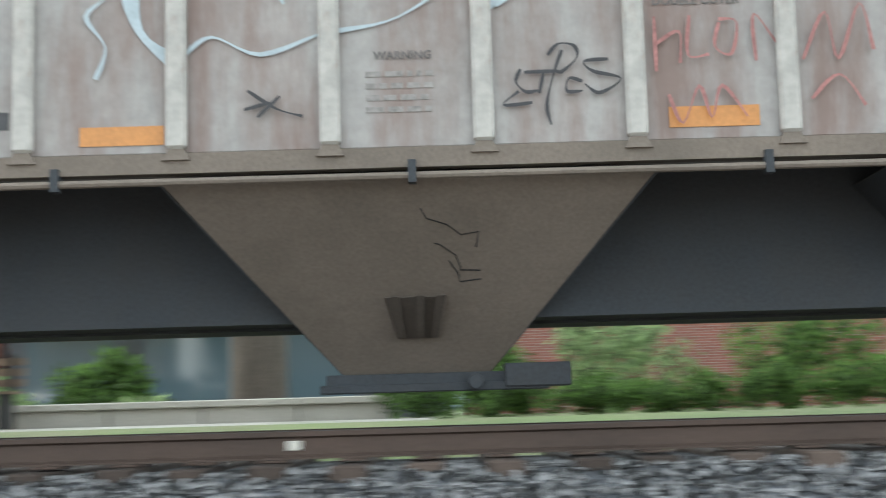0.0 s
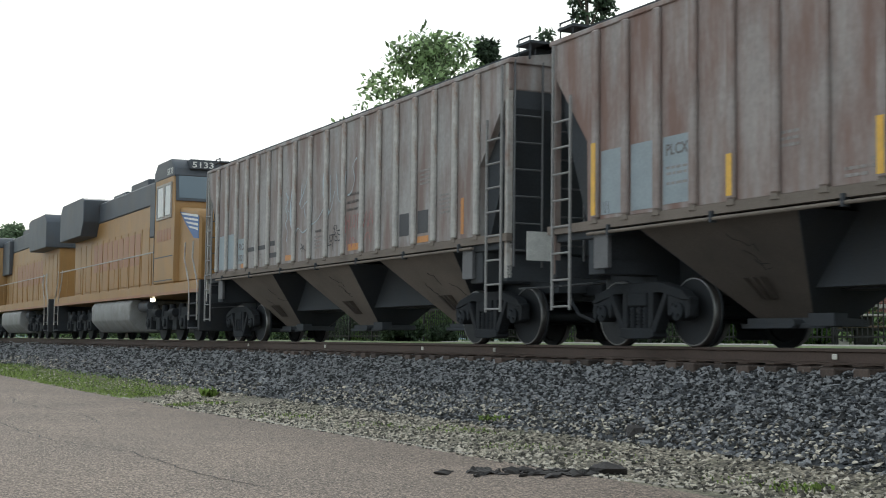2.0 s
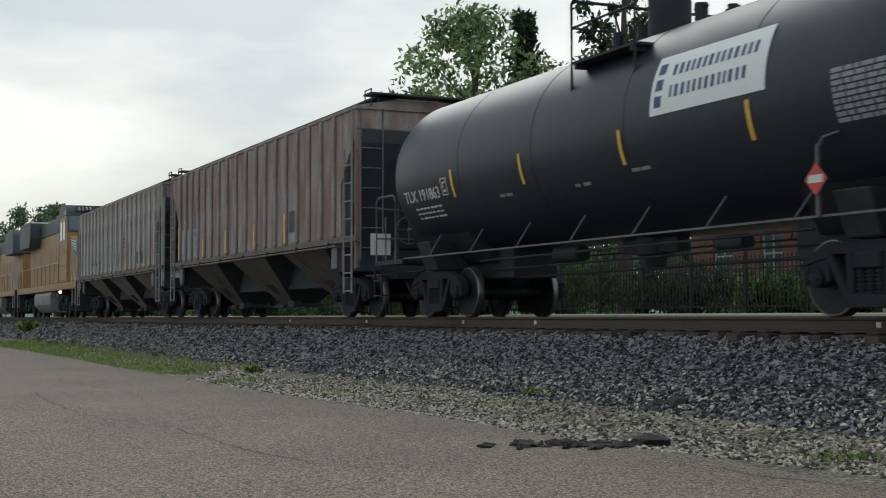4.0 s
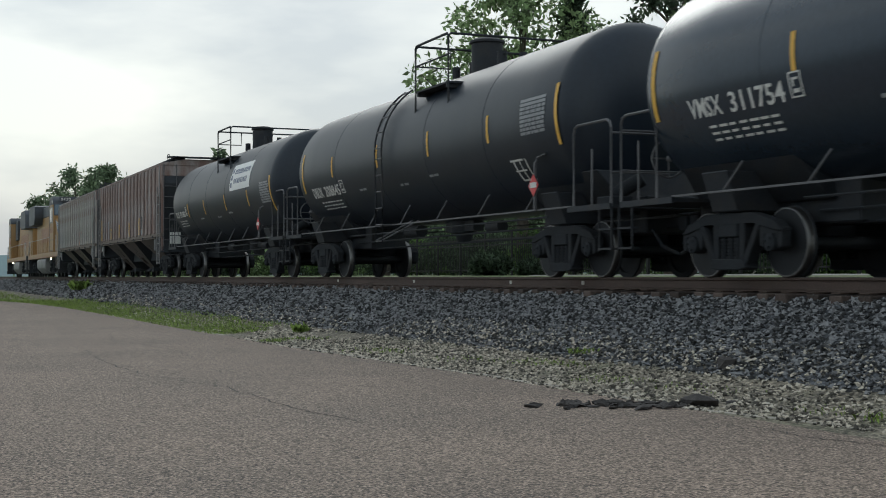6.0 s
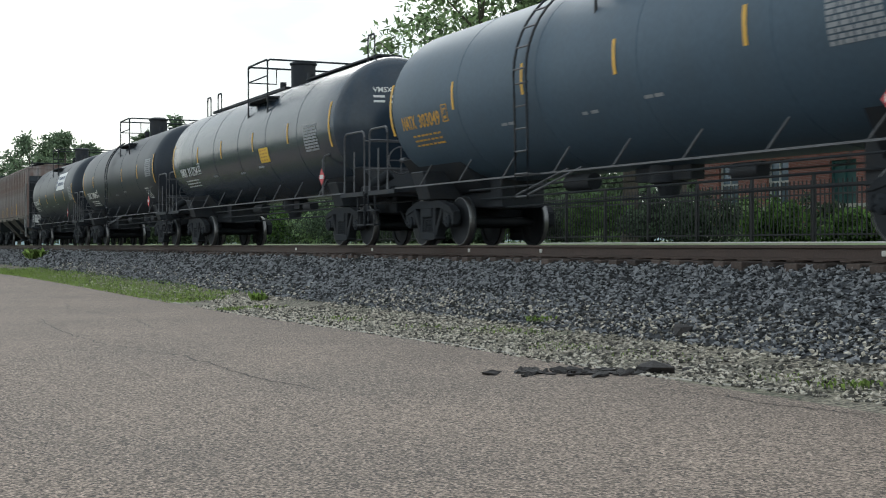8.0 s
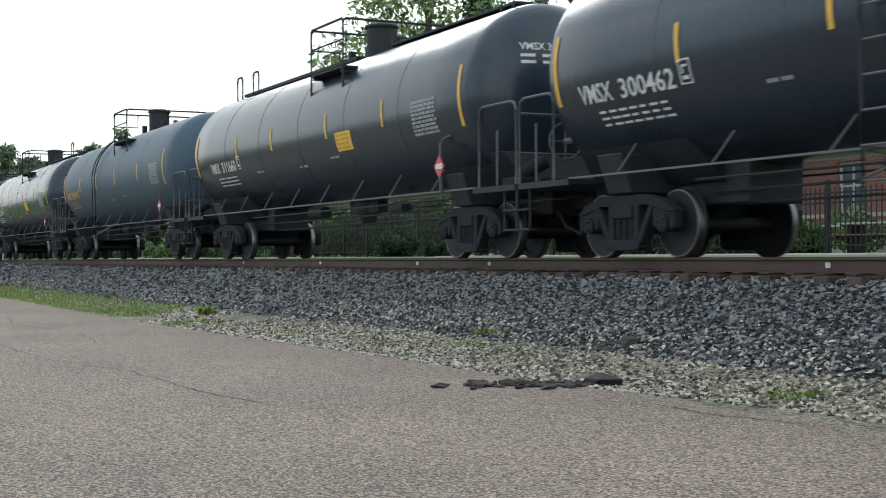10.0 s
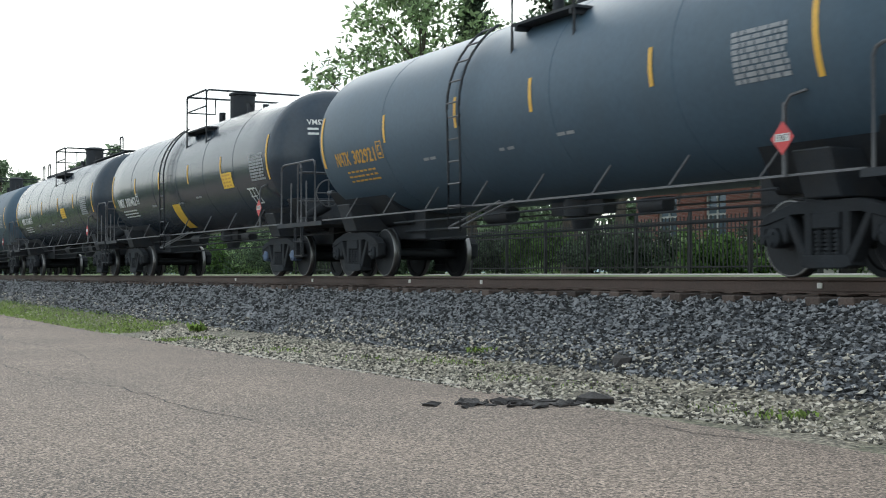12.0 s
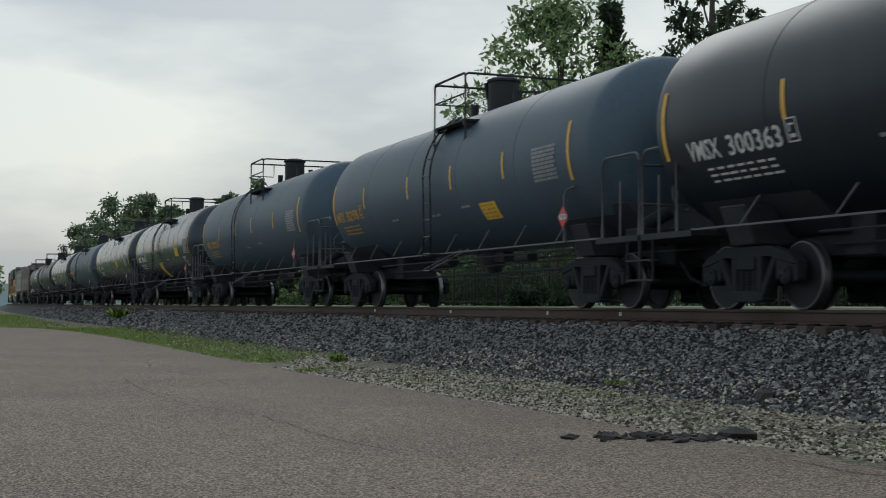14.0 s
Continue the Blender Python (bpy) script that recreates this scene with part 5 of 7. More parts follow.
def hopper_car(label, length, paint, d):
    car = thing("hopper_car", label, "hopper car", "covered hoppers of the train")
    W, SILL, EAVE, ROOF = 1.53, 1.72, 4.42, 4.62
    x0, x1 = 0.55, length - 0.55           # body ends at the top
    c0, c1 = 1.56, length - 1.56           # foot of the side sheets
    z_mid = 2.85
    outline = [(c0, SILL), (c1, SILL), (c1, z_mid), (x1 - 0.05, EAVE - 0.45), (x1 - 0.05, EAVE), (x0 + 0.05, EAVE), (x0 + 0.05, EAVE - 0.45), (c0, z_mid)]
    bm = bmesh.new()
    prism(bm, outline, -W, W)
    part("body", bm, paint, car, smooth=0, bevel=0.01)
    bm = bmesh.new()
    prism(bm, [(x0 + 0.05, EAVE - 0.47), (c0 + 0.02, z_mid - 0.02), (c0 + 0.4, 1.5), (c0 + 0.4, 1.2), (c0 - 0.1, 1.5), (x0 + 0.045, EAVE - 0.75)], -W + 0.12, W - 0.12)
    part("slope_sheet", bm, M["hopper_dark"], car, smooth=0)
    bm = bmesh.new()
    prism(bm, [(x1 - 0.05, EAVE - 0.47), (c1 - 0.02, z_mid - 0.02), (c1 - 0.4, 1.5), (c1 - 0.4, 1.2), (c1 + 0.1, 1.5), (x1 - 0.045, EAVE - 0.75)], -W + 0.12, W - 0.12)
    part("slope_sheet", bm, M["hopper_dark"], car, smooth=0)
    # roof with hatches and a running board
    bm = bmesh.new()
    extrude_x(bm, [(-W - 0.03, EAVE - 0.05), (W + 0.03, EAVE - 0.05), (W + 0.03, EAVE + 0.02), (0.6, ROOF), (-0.6, ROOF), (-W - 0.03, EAVE + 0.02)], x0, x1)
    part("roof", bm, paint, car, smooth=0, bevel=0.01)
    for k in range(4):
        bm = bmesh.new()
        hx = x0 + 1.4 + k * (x1 - x0 - 2.8) / 4
        box(bm, hx, hx + (x1 - x0 - 2.8) / 4 - 0.15, -0.32, 0.32, ROOF, ROOF + 0.11)
        part("roof_hatch", bm, paint, car, bevel=0.02)
    for s in (-1, 1):
        bm = bmesh.new()
        box(bm, x0 - 0.2, x1 + 0.2, s * 0.80 - 0.22, s * 0.80 + 0.22, ROOF + 0.05, ROOF + 0.085)
        for k in range(9):
            xx = x0 + 0.1 + k * (x1 - x0 - 0.3) / 8
            box(bm, xx, xx + 0.06, s * 0.80 - 0.2, s * 0.80 + 0.2, ROOF - 0.12, ROOF + 0.05)
        part("running_board", bm, M["hopper_dark"], car)
    for xx in (x0 - 0.2, x1 - 0.25):
        bm = bmesh.new()
        box(bm, xx, xx + 0.45, -1.30, 1.30, ROOF + 0.05, ROOF + 0.09)
        for yy in (-1.28, 1.28):
            pipe(bm, [(xx + 0.05, yy, EAVE), (xx + 0.05, yy, ROOF + 0.16), (xx + 0.4, yy, ROOF + 0.16), (xx + 0.4, yy, EAVE)], 0.018, 5)
        part("end_platform", bm, M["hopper_dark"], car)
    # side posts
    n = d["ribs"]
    bm = bmesh.new()
    prism(bm, [(-0.065, SILL + 0.02), (0.065, SILL + 0.02), (0.065, EAVE - 0.06), (-0.065, EAVE - 0.06)], -W - 0.075, -W + 0.002)
    rib_mesh = mesh_of("side_post", bm, M["rib"] if d.get("pale_ribs") else paint, smooth=0, bevel=0.02)
    bm = bmesh.new()
    hull8(bm, [(-0.085, -W - 0.07, SILL - 0.05), (0.085, -W - 0.07, SILL - 0.05), (0.085, -W + 0.02, SILL - 0.05), (-0.085, -W + 0.02, SILL - 0.05)],
          [(-0.03, -W - 0.05, SILL + 0.06), (0.03, -W - 0.05, SILL + 0.06), (0.03, -W + 0.02, SILL + 0.06), (-0.03, -W + 0.02, SILL + 0.06)])
    foot_mesh = mesh_of("post_foot", bm, M["chute"], smooth=0)
    gaps = d.get("gaps", [0.945 if 6 <= k <= 10 else 0.79 for k in range(n - 1)])
    ribs = [d.get("first_post", length / 2 - sum(gaps) / 2) + sum(gaps[:k]) for k in range(n)]
    for x in ribs:
        r = add(rib_mesh, car, pose(x, 0, 0), "side_post")
        add(foot_mesh, r)
    for x in ribs:
        add(rib_mesh, car, pose(x, 0, 0, 0, 0, 180), "side_post")
    # sill and its pipe
    for s in (-1, 1):
        bm = bmesh.new()
        box(bm, c0 - 1.0, c1 + 1.0, s * W - 0.05, s * W + 0.05, SILL - 0.13, SILL - 0.004)
        part("side_sill", bm, M["chute"], car, smooth=0)
        bm = bmesh.new()
        bar(bm, (c0 + 0.1, s * (W + 0.06), SILL - 0.185), (c1 - 0.1, s * (W + 0.06), SILL - 0.185), 0.024, 8)
        part("sill_pipe", bm, M["chute"], car)
    for k in range(7):
        bm = bmesh.new()
        xx = c0 + 0.6 + k * (c1 - c0 - 1.2) / 6
        box(bm, xx, xx + 0.05, -W - 0.09, -W, SILL - 0.23, SILL - 0.09)
        part("pipe_clamp", bm, M["hopper_dark"], car)
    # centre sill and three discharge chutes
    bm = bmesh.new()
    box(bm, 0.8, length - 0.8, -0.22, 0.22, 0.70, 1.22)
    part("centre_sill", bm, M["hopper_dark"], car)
    # inner slopes: the shade between the chutes is painted as dark colour
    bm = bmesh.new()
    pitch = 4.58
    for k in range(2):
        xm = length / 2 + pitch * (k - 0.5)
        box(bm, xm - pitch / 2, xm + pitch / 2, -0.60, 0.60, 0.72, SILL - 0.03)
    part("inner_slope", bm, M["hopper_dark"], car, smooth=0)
    for k in range(3):
        xm = length / 2 + pitch * (k - 1)
        bm = bmesh.new()
        t, b_, yb = 1.55, 0.50, 0.34
        hull8(bm, [(xm - b_, -yb, 0.36), (xm + b_, -yb, 0.36), (xm + b_, yb, 0.36), (xm - b_, yb, 0.36)],
              [(xm - t, -W + 0.03, SILL - 0.155), (xm + t, -W + 0.03, SILL - 0.155), (xm + t, W - 0.03, SILL - 0.155), (xm - t, W - 0.03, SILL - 0.155)])
        ch = part("chute", bm, M[d.get("chute", "chute")], car, "dusty sloping discharge chute", smooth=0)
        # thin dark skins that paint the shade on the chute's two side faces
        for s in (-1, 1):
            bm = bmesh.new()
            g = 0.014 * s
            hull8(bm, [(xm + s * b_, -yb, 0.37), (xm + s * b_ + g, -yb, 0.37), (xm + s * b_ + g, yb, 0.37), (xm + s * b_, yb, 0.37)],
                  [(xm + s * t, -W + 0.035, SILL - 0.165), (xm + s * t + g, -W + 0.035, SILL - 0.165), (xm + s * t + g, W - 0.035, SILL - 0.165), (xm + s * t, W - 0.035, SILL - 0.165)])
            part("chute_edge", bm, M["hopper_dark"], ch, smooth=0)
        bm = bmesh.new()
        box(bm, xm - 0.62, xm + 0.62, -0.44, 0.44, 0.27, 0.37)
        box(bm, xm - 0.66, xm + 0.90, -0.50, -0.42, 0.24, 0.30)
        bar(bm, (xm + 0.4, -0.60, 0.30), (xm + 0.4, -0.40, 0.30), 0.055, 10)
        box(bm, xm + 0.60, xm + 1.05, -0.52, -0.30, 0.26, 0.42)
        part("gate", bm, M["hopper_dark"], ch, bevel=0.008)
        bm = bmesh.new()
        def skin(z):
            return -0.34 - (W - 0.37) * (z - 0.36) / (SILL - 0.515)

        za, zb = 0.60, 0.86
        hull8(bm, [(xm - 0.12, skin(za) - 0.03, za), (xm + 0.14, skin(za) - 0.03, za), (xm + 0.14, skin(za) + 0.03, za), (xm - 0.12, skin(za) + 0.03, za)],
              [(xm - 0.19, skin(zb) - 0.03, zb), (xm + 0.21, skin(zb) - 0.03, zb), (xm + 0.21, skin(zb) + 0.03, zb), (xm - 0.19, skin(zb) + 0.03, zb)])
        for dx in (-0.09, 0.03, 0.13):
            hull8(bm, [(xm + dx - 0.025, skin(za) - 0.07, za), (xm + dx + 0.025, skin(za) - 0.07, za), (xm + dx + 0.025, skin(za), za), (xm + dx - 0.025, skin(za), za)],
                  [(xm + dx * 1.4 - 0.03, skin(zb) - 0.11, zb), (xm + dx * 1.4 + 0.03, skin(zb) - 0.11, zb), (xm + dx * 1.4 + 0.03, skin(zb), zb), (xm + dx * 1.4 - 0.03, skin(zb), zb)])
        vb = part("vibrator_bracket", bm, M["grimy_chute"], ch, bevel=0.006)
        rnd = random.Random(k + int(length * 3))
        for q in range(3):
            bm = bmesh.new()
            px, f = xm + rnd.uniform(-0.8, 0.6), rnd.uniform(1.0, SILL - 0.3)
            pts = []
            for j in range(6):
                yv = -0.34 - (W - 0.03 - 0.34) * (f - 0.36) / (SILL - 0.155 - 0.36) - 0.004
                pts.append((px, yv, f))
                px += rnd.uniform(-0.05, 0.14)
                f -= rnd.uniform(-0.02, 0.09)
            pipe(bm, pts, 0.004, 4)
            part("rust_run", bm, M["truck"], ch)
    # end frames: corner posts, ladders, sill steps
    for way in (-1, 1):
        e = 0.0 if way < 0 else length
        s = -way
        xe = e + s * 0.62
        for yy in (-W + 0.04, W - 0.04):
            bm = bmesh.new()
            box(bm, min(xe, xe + s * 0.09), max(xe, xe + s * 0.09), yy - 0.05, yy + 0.05, 1.02, EAVE)
            part("corner_post", bm, M["rib"] if d.get("pale_ribs") else paint, car, bevel=0.008)
        for ya, yb_ in ((-W + 0.02, -W + 0.12), (W - 0.12, W - 0.02)):
            bm = bmesh.new()
            box(bm, min(xe, xe + s * 1.4), max(xe, xe + s * 1.4), ya, yb_, 1.48, 1.70)
            part("side_stringer", bm, M["hopper_dark"], car, bevel=0.01)
        bm = bmesh.new()
        box(bm, min(xe, xe + s * 0.12), max(xe, xe + s * 0.12), -W, W, 0.98, 1.22)
        box(bm, min(xe, xe + s * 1.3), max(xe, xe + s * 1.3), -0.6, 0.6, 0.82, 1.24)
        part("end_sill", bm, M["hopper_dark"], car)
        bm = bmesh.new()
        box(bm, min(xe + s * 0.9, xe + s * 1.3), max(xe + s * 0.9, xe + s * 1.3), -W + 0.05, W - 0.05, 0.98, 1.478)
        part("body_bolster", bm, M["hopper_dark"], car, bevel=0.01)
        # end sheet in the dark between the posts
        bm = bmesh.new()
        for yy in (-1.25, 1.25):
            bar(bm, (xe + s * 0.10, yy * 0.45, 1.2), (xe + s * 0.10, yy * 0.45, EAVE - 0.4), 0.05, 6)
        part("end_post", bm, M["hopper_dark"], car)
        bm = bmesh.new()
        l0, l1 = min(xe + s * 0.10, xe + s * 0.58), max(xe + s * 0.10, xe + s * 0.58)
        for xx in (l0, l1):
            pipe(bm, [(xx, -W - 0.06, 0.50), (xx, -W - 0.06, 3.55 if (xx == (l1 if way < 0 else l0)) else 4.35)], 0.024, 5)
        part("ladder_stile", bm, M["ladder"], car)
        for k in range(10):
            z = 0.55 + 0.38 * k
            if z > 3.5:
                continue
            bm = bmesh.new()
            bar(bm, (l0, -W - 0.06, z), (l1, -W - 0.06, z), 0.017, 6)
            part("rung", bm, M["ladder"], car)
        bm = bmesh.new()
        for k in range(6):
            z = 1.45 + 0.42 * k
            bar(bm, (xe - s * 0.06, -W + 0.08, z), (xe - s * 0.06, -W + 0.58, z), 0.015, 6)
        for yy in (-W + 0.08, -W + 0.58):
            bar(bm, (xe - s * 0.06, yy, 1.2), (xe - s * 0.06, yy, EAVE), 0.018, 6)
        part("end_ladder", bm, M["rod"], car)
        coupler(car, e + s * 0.02, way)
        freight_truck(car, e + s * d.get("truck", 2.1))
        bm = bmesh.new()
        box(bm, min(e + s * 1.75, e + s * 2.1), max(e + s * 1.75, e + s * 2.1), -W - 0.02, -W + 0.05, 1.05, 1.52)
        part("end_plate", bm, M["rod"], car, bevel=0.008)
    bm = bmesh.new()
    box(bm, length - 0.52, length - 0.50, -1.25, -0.80, 1.30, 1.75)
    part("end_placard", bm, M["white"], car, "pale square notice on the car end", smooth=0)
    Y = -W - 0.004
    for x, z, w, h_ in d.get("orange", ()):
        bm = bmesh.new()
        if d.get("yellow_marks"):     # these are painted on the face of the nearest side post
            near = min(ribs, key=lambda r: abs(r - x - w / 2))
            box(bm, near - w / 2, near + w / 2, -W - 0.080, -W - 0.070, z, z + h_)
        else:
            box(bm, x, x + w, Y - 0.002, Y + 0.006, z, z + h_)
        part("reflector", bm, M["orange"] if not d.get("yellow_marks") else M["yellow"], car, "worn orange reflector strip", smooth=0)
    for x, z, w, h_ in d.get("patch", ()):
        bm = bmesh.new()
        box(bm, x, x + w, Y - 0.001, Y + 0.005, z, z + h_)
        part("repaint_patch", bm, M["patch"], car, "paler repainted patch", smooth=0)
    for x, z, w, h_ in d.get("dark", ()):
        bm = bmesh.new()
        box(bm, x, x + w, Y - 0.001, Y + 0.005, z, z + h_)
        part("stencil_panel", bm, M["darkpatch"], car, "dark rectangular stencil panel", smooth=0)
    for x, z, w, rows in d.get("print", ()):
        bm = bmesh.new()
        rnd = random.Random(int(x * 10))
        for r in range(rows):
            u = x
            while u < x + w:
                l = rnd.uniform(0.03, 0.12)
                box(bm, u, min(u + l, x + w), Y - 0.0015, Y + 0.004, z - r * 0.075, z - r * 0.075 + 0.035)
                u += l + 0.025
        part("faded_print", bm, M["print"], car, "faded small stencilled print", smooth=0)
    for text, x, z, size, w in d.get("words", ()):
        side_text("stencil_words", text, size, M["stencil"], car, x, z, Y - 0.002, w)
    for layer, (name, mat, w, strokes) in enumerate(d.get("strokes", ())):
        bm = bmesh.new()
        for i, pts in enumerate(strokes):
            ribbon(bm, pts, w, Y - 0.006 - 0.008 * layer - 0.0007 * i)
        part(name, bm, mat, car, "loose sprayed paint line", smooth=0)
    return car


# ---- locomotives ----
LW_R = 0.508


def loco_truck(car, x):
    if "loco_wheelset" not in MESH:
        MESH["loco_wheelset"] = MESH["wheelset"].copy()
        MESH["loco_wheelset"].transform(Matrix.Diagonal((LW_R / WHEEL_R, 1, LW_R / WHEEL_R, 1)))
        MESH["loco_wheelset"].name = "loco_wheelset"
        bm = bmesh.new()
        y0, y1 = -1.22, -1.02
        prism(bm, [(-2.55, 0.66), (-2.4, 0.95), (-1.2, 0.95), (-0.9, 0.84), (0.9, 0.84), (1.2, 0.95), (2.4, 0.95), (2.55, 0.66), (2.3, 0.58), (-2.3, 0.58)], y0, y1)
        for s in (-1.9, 0.0, 1.9):
            box(bm, s - 0.24, s + 0.24, y0 - 0.06, y1, 0.32, 0.70)
            bar(bm, (s, y0 - 0.12, LW_R), (s, y0, LW_R), 0.13, 12)
            for q in (-0.42, 0.42):
                bar(bm, (s + q, y0 + 0.06, 0.62), (s + q, y0 + 0.06, 1.05), 0.10, 10)
        for s in (-0.95, 0.95):
            box(bm, s - 0.22, s + 0.22, y0 - 0.03, y1, 0.30, 0.66)
            bar(bm, (s - 0.2, y0 - 0.08, 0.80), (s + 0.3, y0 - 0.08, 0.80), 0.12, 12)
        MESH["loco_frame"] = mesh_of("truck_frame", bm, M["truck"], bevel=0.015)
    for sx in (-1.9, 0.0, 1.9):
        w = add(MESH["loco_wheelset"], car, pose(x + sx, 0, LW_R), "wheelset")
        SPIN.append((w, (x + sx, 0, LW_R)))
    add(MESH["loco_frame"], car, pose(x, 0, 0), "truck_frame")
    add(MESH["loco_frame"], car, pose(x, 0, 0, 0, 0, 180), "truck_frame")


def locomotive(label, cab_trailing, number):
    """A six-axle diesel, 22 m; local x runs from the hood's rear (0) to the cab's nose (22)."""
    L = 22.0
    root = thing("locomotive", label, "locomotive", "locomotives of the train")
    car = root
    f = (lambda x: x) if cab_trailing else (lambda x: L - x)

    def up(z):
        return z if z < 1.62 else 1.62 + (z - 1.62) * 1.14

    def bx(bm, x0, x1, y0, y1, z0, z1):
        box(bm, min(f(x0), f(x1)), max(f(x0), f(x1)), y0, y1, up(z0), up(z1))

    def pr(bm, poly, y0, y1):
        prism(bm, [(f(x), up(z)) for x, z in poly], y0, y1)

    bm = bmesh.new()
    bx(bm, 0.6, 21.4, -1.5, 1.5, 1.30, 1.62)
    part("underframe", bm, M["loco_yellow"], car, bevel=0.01)
    bm = bmesh.new()
    bx(bm, 0.6, 21.4, -1.51, -1.50, 1.30, 1.38)
    part("frame_stripe", bm, M["loco_red"], car, smooth=0)
    bm = bmesh.new()
    bx(bm, 1.6, 16.3, -0.92, 0.92, 1.62, 3.95)
    hood = part("long_hood", bm, M["loco_yellow"], car, "yellow engine hood with doors", bevel=0.03)
    bm = bmesh.new()
    pr(bm, [(1.6, 3.95), (16.3, 3.95), (16.3, 4.45), (15.6, 4.6), (2.0, 4.6), (1.6, 4.4)], -0.93, 0.93)
    part("hood_roof", bm, M["loco_grey"], car, bevel=0.04)
    bm = bmesh.new()
    pr(bm, [(1.5, 3.55), (5.6, 3.55), (6.0, 4.0), (6.0, 4.72), (5.6, 4.80), (1.9, 4.80), (1.5, 4.5)], -1.52, 1.52)
    part("radiator", bm, M["loco_grey"], car, "flared dark radiator housing", bevel=0.03)
    bm = bmesh.new()
    bx(bm, 6.6, 8.6, -0.55, 0.55, 4.58, 4.82)
    part("roof_fan", bm, M["loco_grey"], car, bevel=0.03)
    bm = bmesh.new()
    bx(bm, 10.2, 12.6, -0.75, 0.75, 4.58, 4.84)
    part("roof_fan", bm, M["loco_grey"], car, bevel=0.03)
    bm = bmesh.new()
    bx(bm, 14.4, 16.6, -1.12, -0.90, 3.0, 4.5)
    part("blower_housing", bm, M["loco_grey"], car, "dark inertial filter housing", bevel=0.03)
    for k in range(14):
        x = 2.0 + k * 0.98
        bm = bmesh.new()
        bx(bm, x, x + 0.90, -0.945, -0.918, 1.75, 3.35)
        dr = part("hood_door", bm, M["loco_yellow"], hood, bevel=0.008)
    bm = bmesh.new()
    for k in range(9):
        x = 5.4 + 0.82 * k
        bx(bm, x, x + 0.62, -0.955, -0.947, 2.35, 3.25)
    part("hood_lettering", bm, M["loco_red"], hood, "faded large red lettering", smooth=0)
    # wide cab and nose
    bm = bmesh.new()
    pr(bm, [(16.6, 1.62), (18.9, 1.62), (18.9, 3.55), (18.75, 4.45), (18.4, 4.72), (16.9, 4.72), (16.6, 4.5)], -1.52, 1.52)
    cab = part("cab", bm, M["loco_yellow"], car, "yellow crew cab", bevel=0.05)
    bm = bmesh.new()
    pr(bm, [(16.55, 4.30), (18.85, 4.30), (18.78, 4.52), (18.4, 4.78), (16.9, 4.78), (16.55, 4.55)], -1.535, 1.535)
    part("cab_roof", bm, M["loco_grey"], cab, bevel=0.04)
    bm = bmesh.new()
    bx(bm, 18.45, 18.90, -1.10, 1.10, 4.50, 4.74)
    nb = part("number_board", bm, M["loco_grey"], cab, bevel=0.01)
    bm = bmesh.new()
    bx(bm, 17.0, 17.7, -1.545, -1.515, 3.35, 4.12)
    bx(bm, 17.85, 18.5, -1.545, -1.515, 3.35, 4.12)
    part("side_window", bm, M["glass"], cab, "dark cab side window", bevel=0.01)
    bm = bmesh.new()
    for x0, x1 in ((16.93, 17.0), (17.7, 17.85), (18.5, 18.57)):
        bx(bm, x0, x1, -1.56, -1.515, 3.30, 4.17)
    for z in (3.28, 4.12):
        bx(bm, 16.93, 18.57, -1.56, -1.515, z, z + 0.06)
    part("window_frame", bm, M["rib"], cab, "pale metal window frame")
    def pane(y0, y1, z0, z1, out):
        bm = bmesh.new()
        xa, xb = 18.90 - 0.17 * (z0 - 3.70) / 0.97, 18.90 - 0.17 * (z1 - 3.70) / 0.97
        z0, z1 = up(z0), up(z1)
        hull8(bm, [(f(xa - 0.02), y0, z0), (f(xa + out), y0, z0), (f(xa + out), y1, z0), (f(xa - 0.02), y1, z0)],
              [(f(xb - 0.02), y0, z1), (f(xb + out), y0, z1), (f(xb + out), y1, z1), (f(xb - 0.02), y1, z1)])
        return bm

    for y0, y1 in ((-1.44, -0.12), (0.12, 1.44)):
        part("windshield_frame", pane(y0 - 0.05, y1 + 0.05, 3.68, 4.50, 0.025), M["loco_grey"], cab, "dark rubber windshield surround", smooth=0)
        part("windshield", pane(y0 + 0.03, y1 - 0.03, 3.75, 4.44, 0.032), M["glass"], cab, "blue-grey windshield", smooth=0)
    bm = bmesh.new()
    pr(bm, [(18.9, 1.62), (21.0, 1.62), (21.0, 3.02), (20.75, 3.32), (18.9, 3.52)], -1.38, 1.38)
    nose = part("nose", bm, M["loco_yellow"], car, "broad yellow nose with a blue wing panel", bevel=0.06)
    bm = bmesh.new()
    pr(bm, [(18.95, 3.40), (20.92, 3.16), (20.92, 2.62), (20.45, 2.66), (19.75, 2.98)], -1.392, -1.383)
    wing = part("wing_panel", bm, M["loco_blue"], nose, "blue winged panel", smooth=0)
    for k in range(4):
        bm = bmesh.new()
        z, xs = 3.36 - 0.125 * k, 19.1 + 0.27 * k
        pr(bm, [(xs, z), (20.84, z - 0.17 + 0.02 * k), (20.84, z - 0.225 + 0.02 * k), (xs + 0.12, z - 0.055)], -1.396, -1.3925)
        part("wing_stripe", bm, M["white"], wing, smooth=0)
    bm = bmesh.new()
    for k in range(5):
        bx(bm, 16.95 + 0.33 * k, 17.2 + 0.33 * k, -1.528, -1.519, 2.72, 3.02)
    part("cab_lettering", bm, M["loco_red"], cab, "faded pinkish block lettering below the window", smooth=0)
    for za in (1.70, 2.30):
        bm = bmesh.new()
        bx(bm, 16.75, 18.75, -1.532, -1.518, za, za + 0.025)
        part("cab_seam", bm, M["loco_grey"], cab, smooth=0)
    bm = bmesh.new()
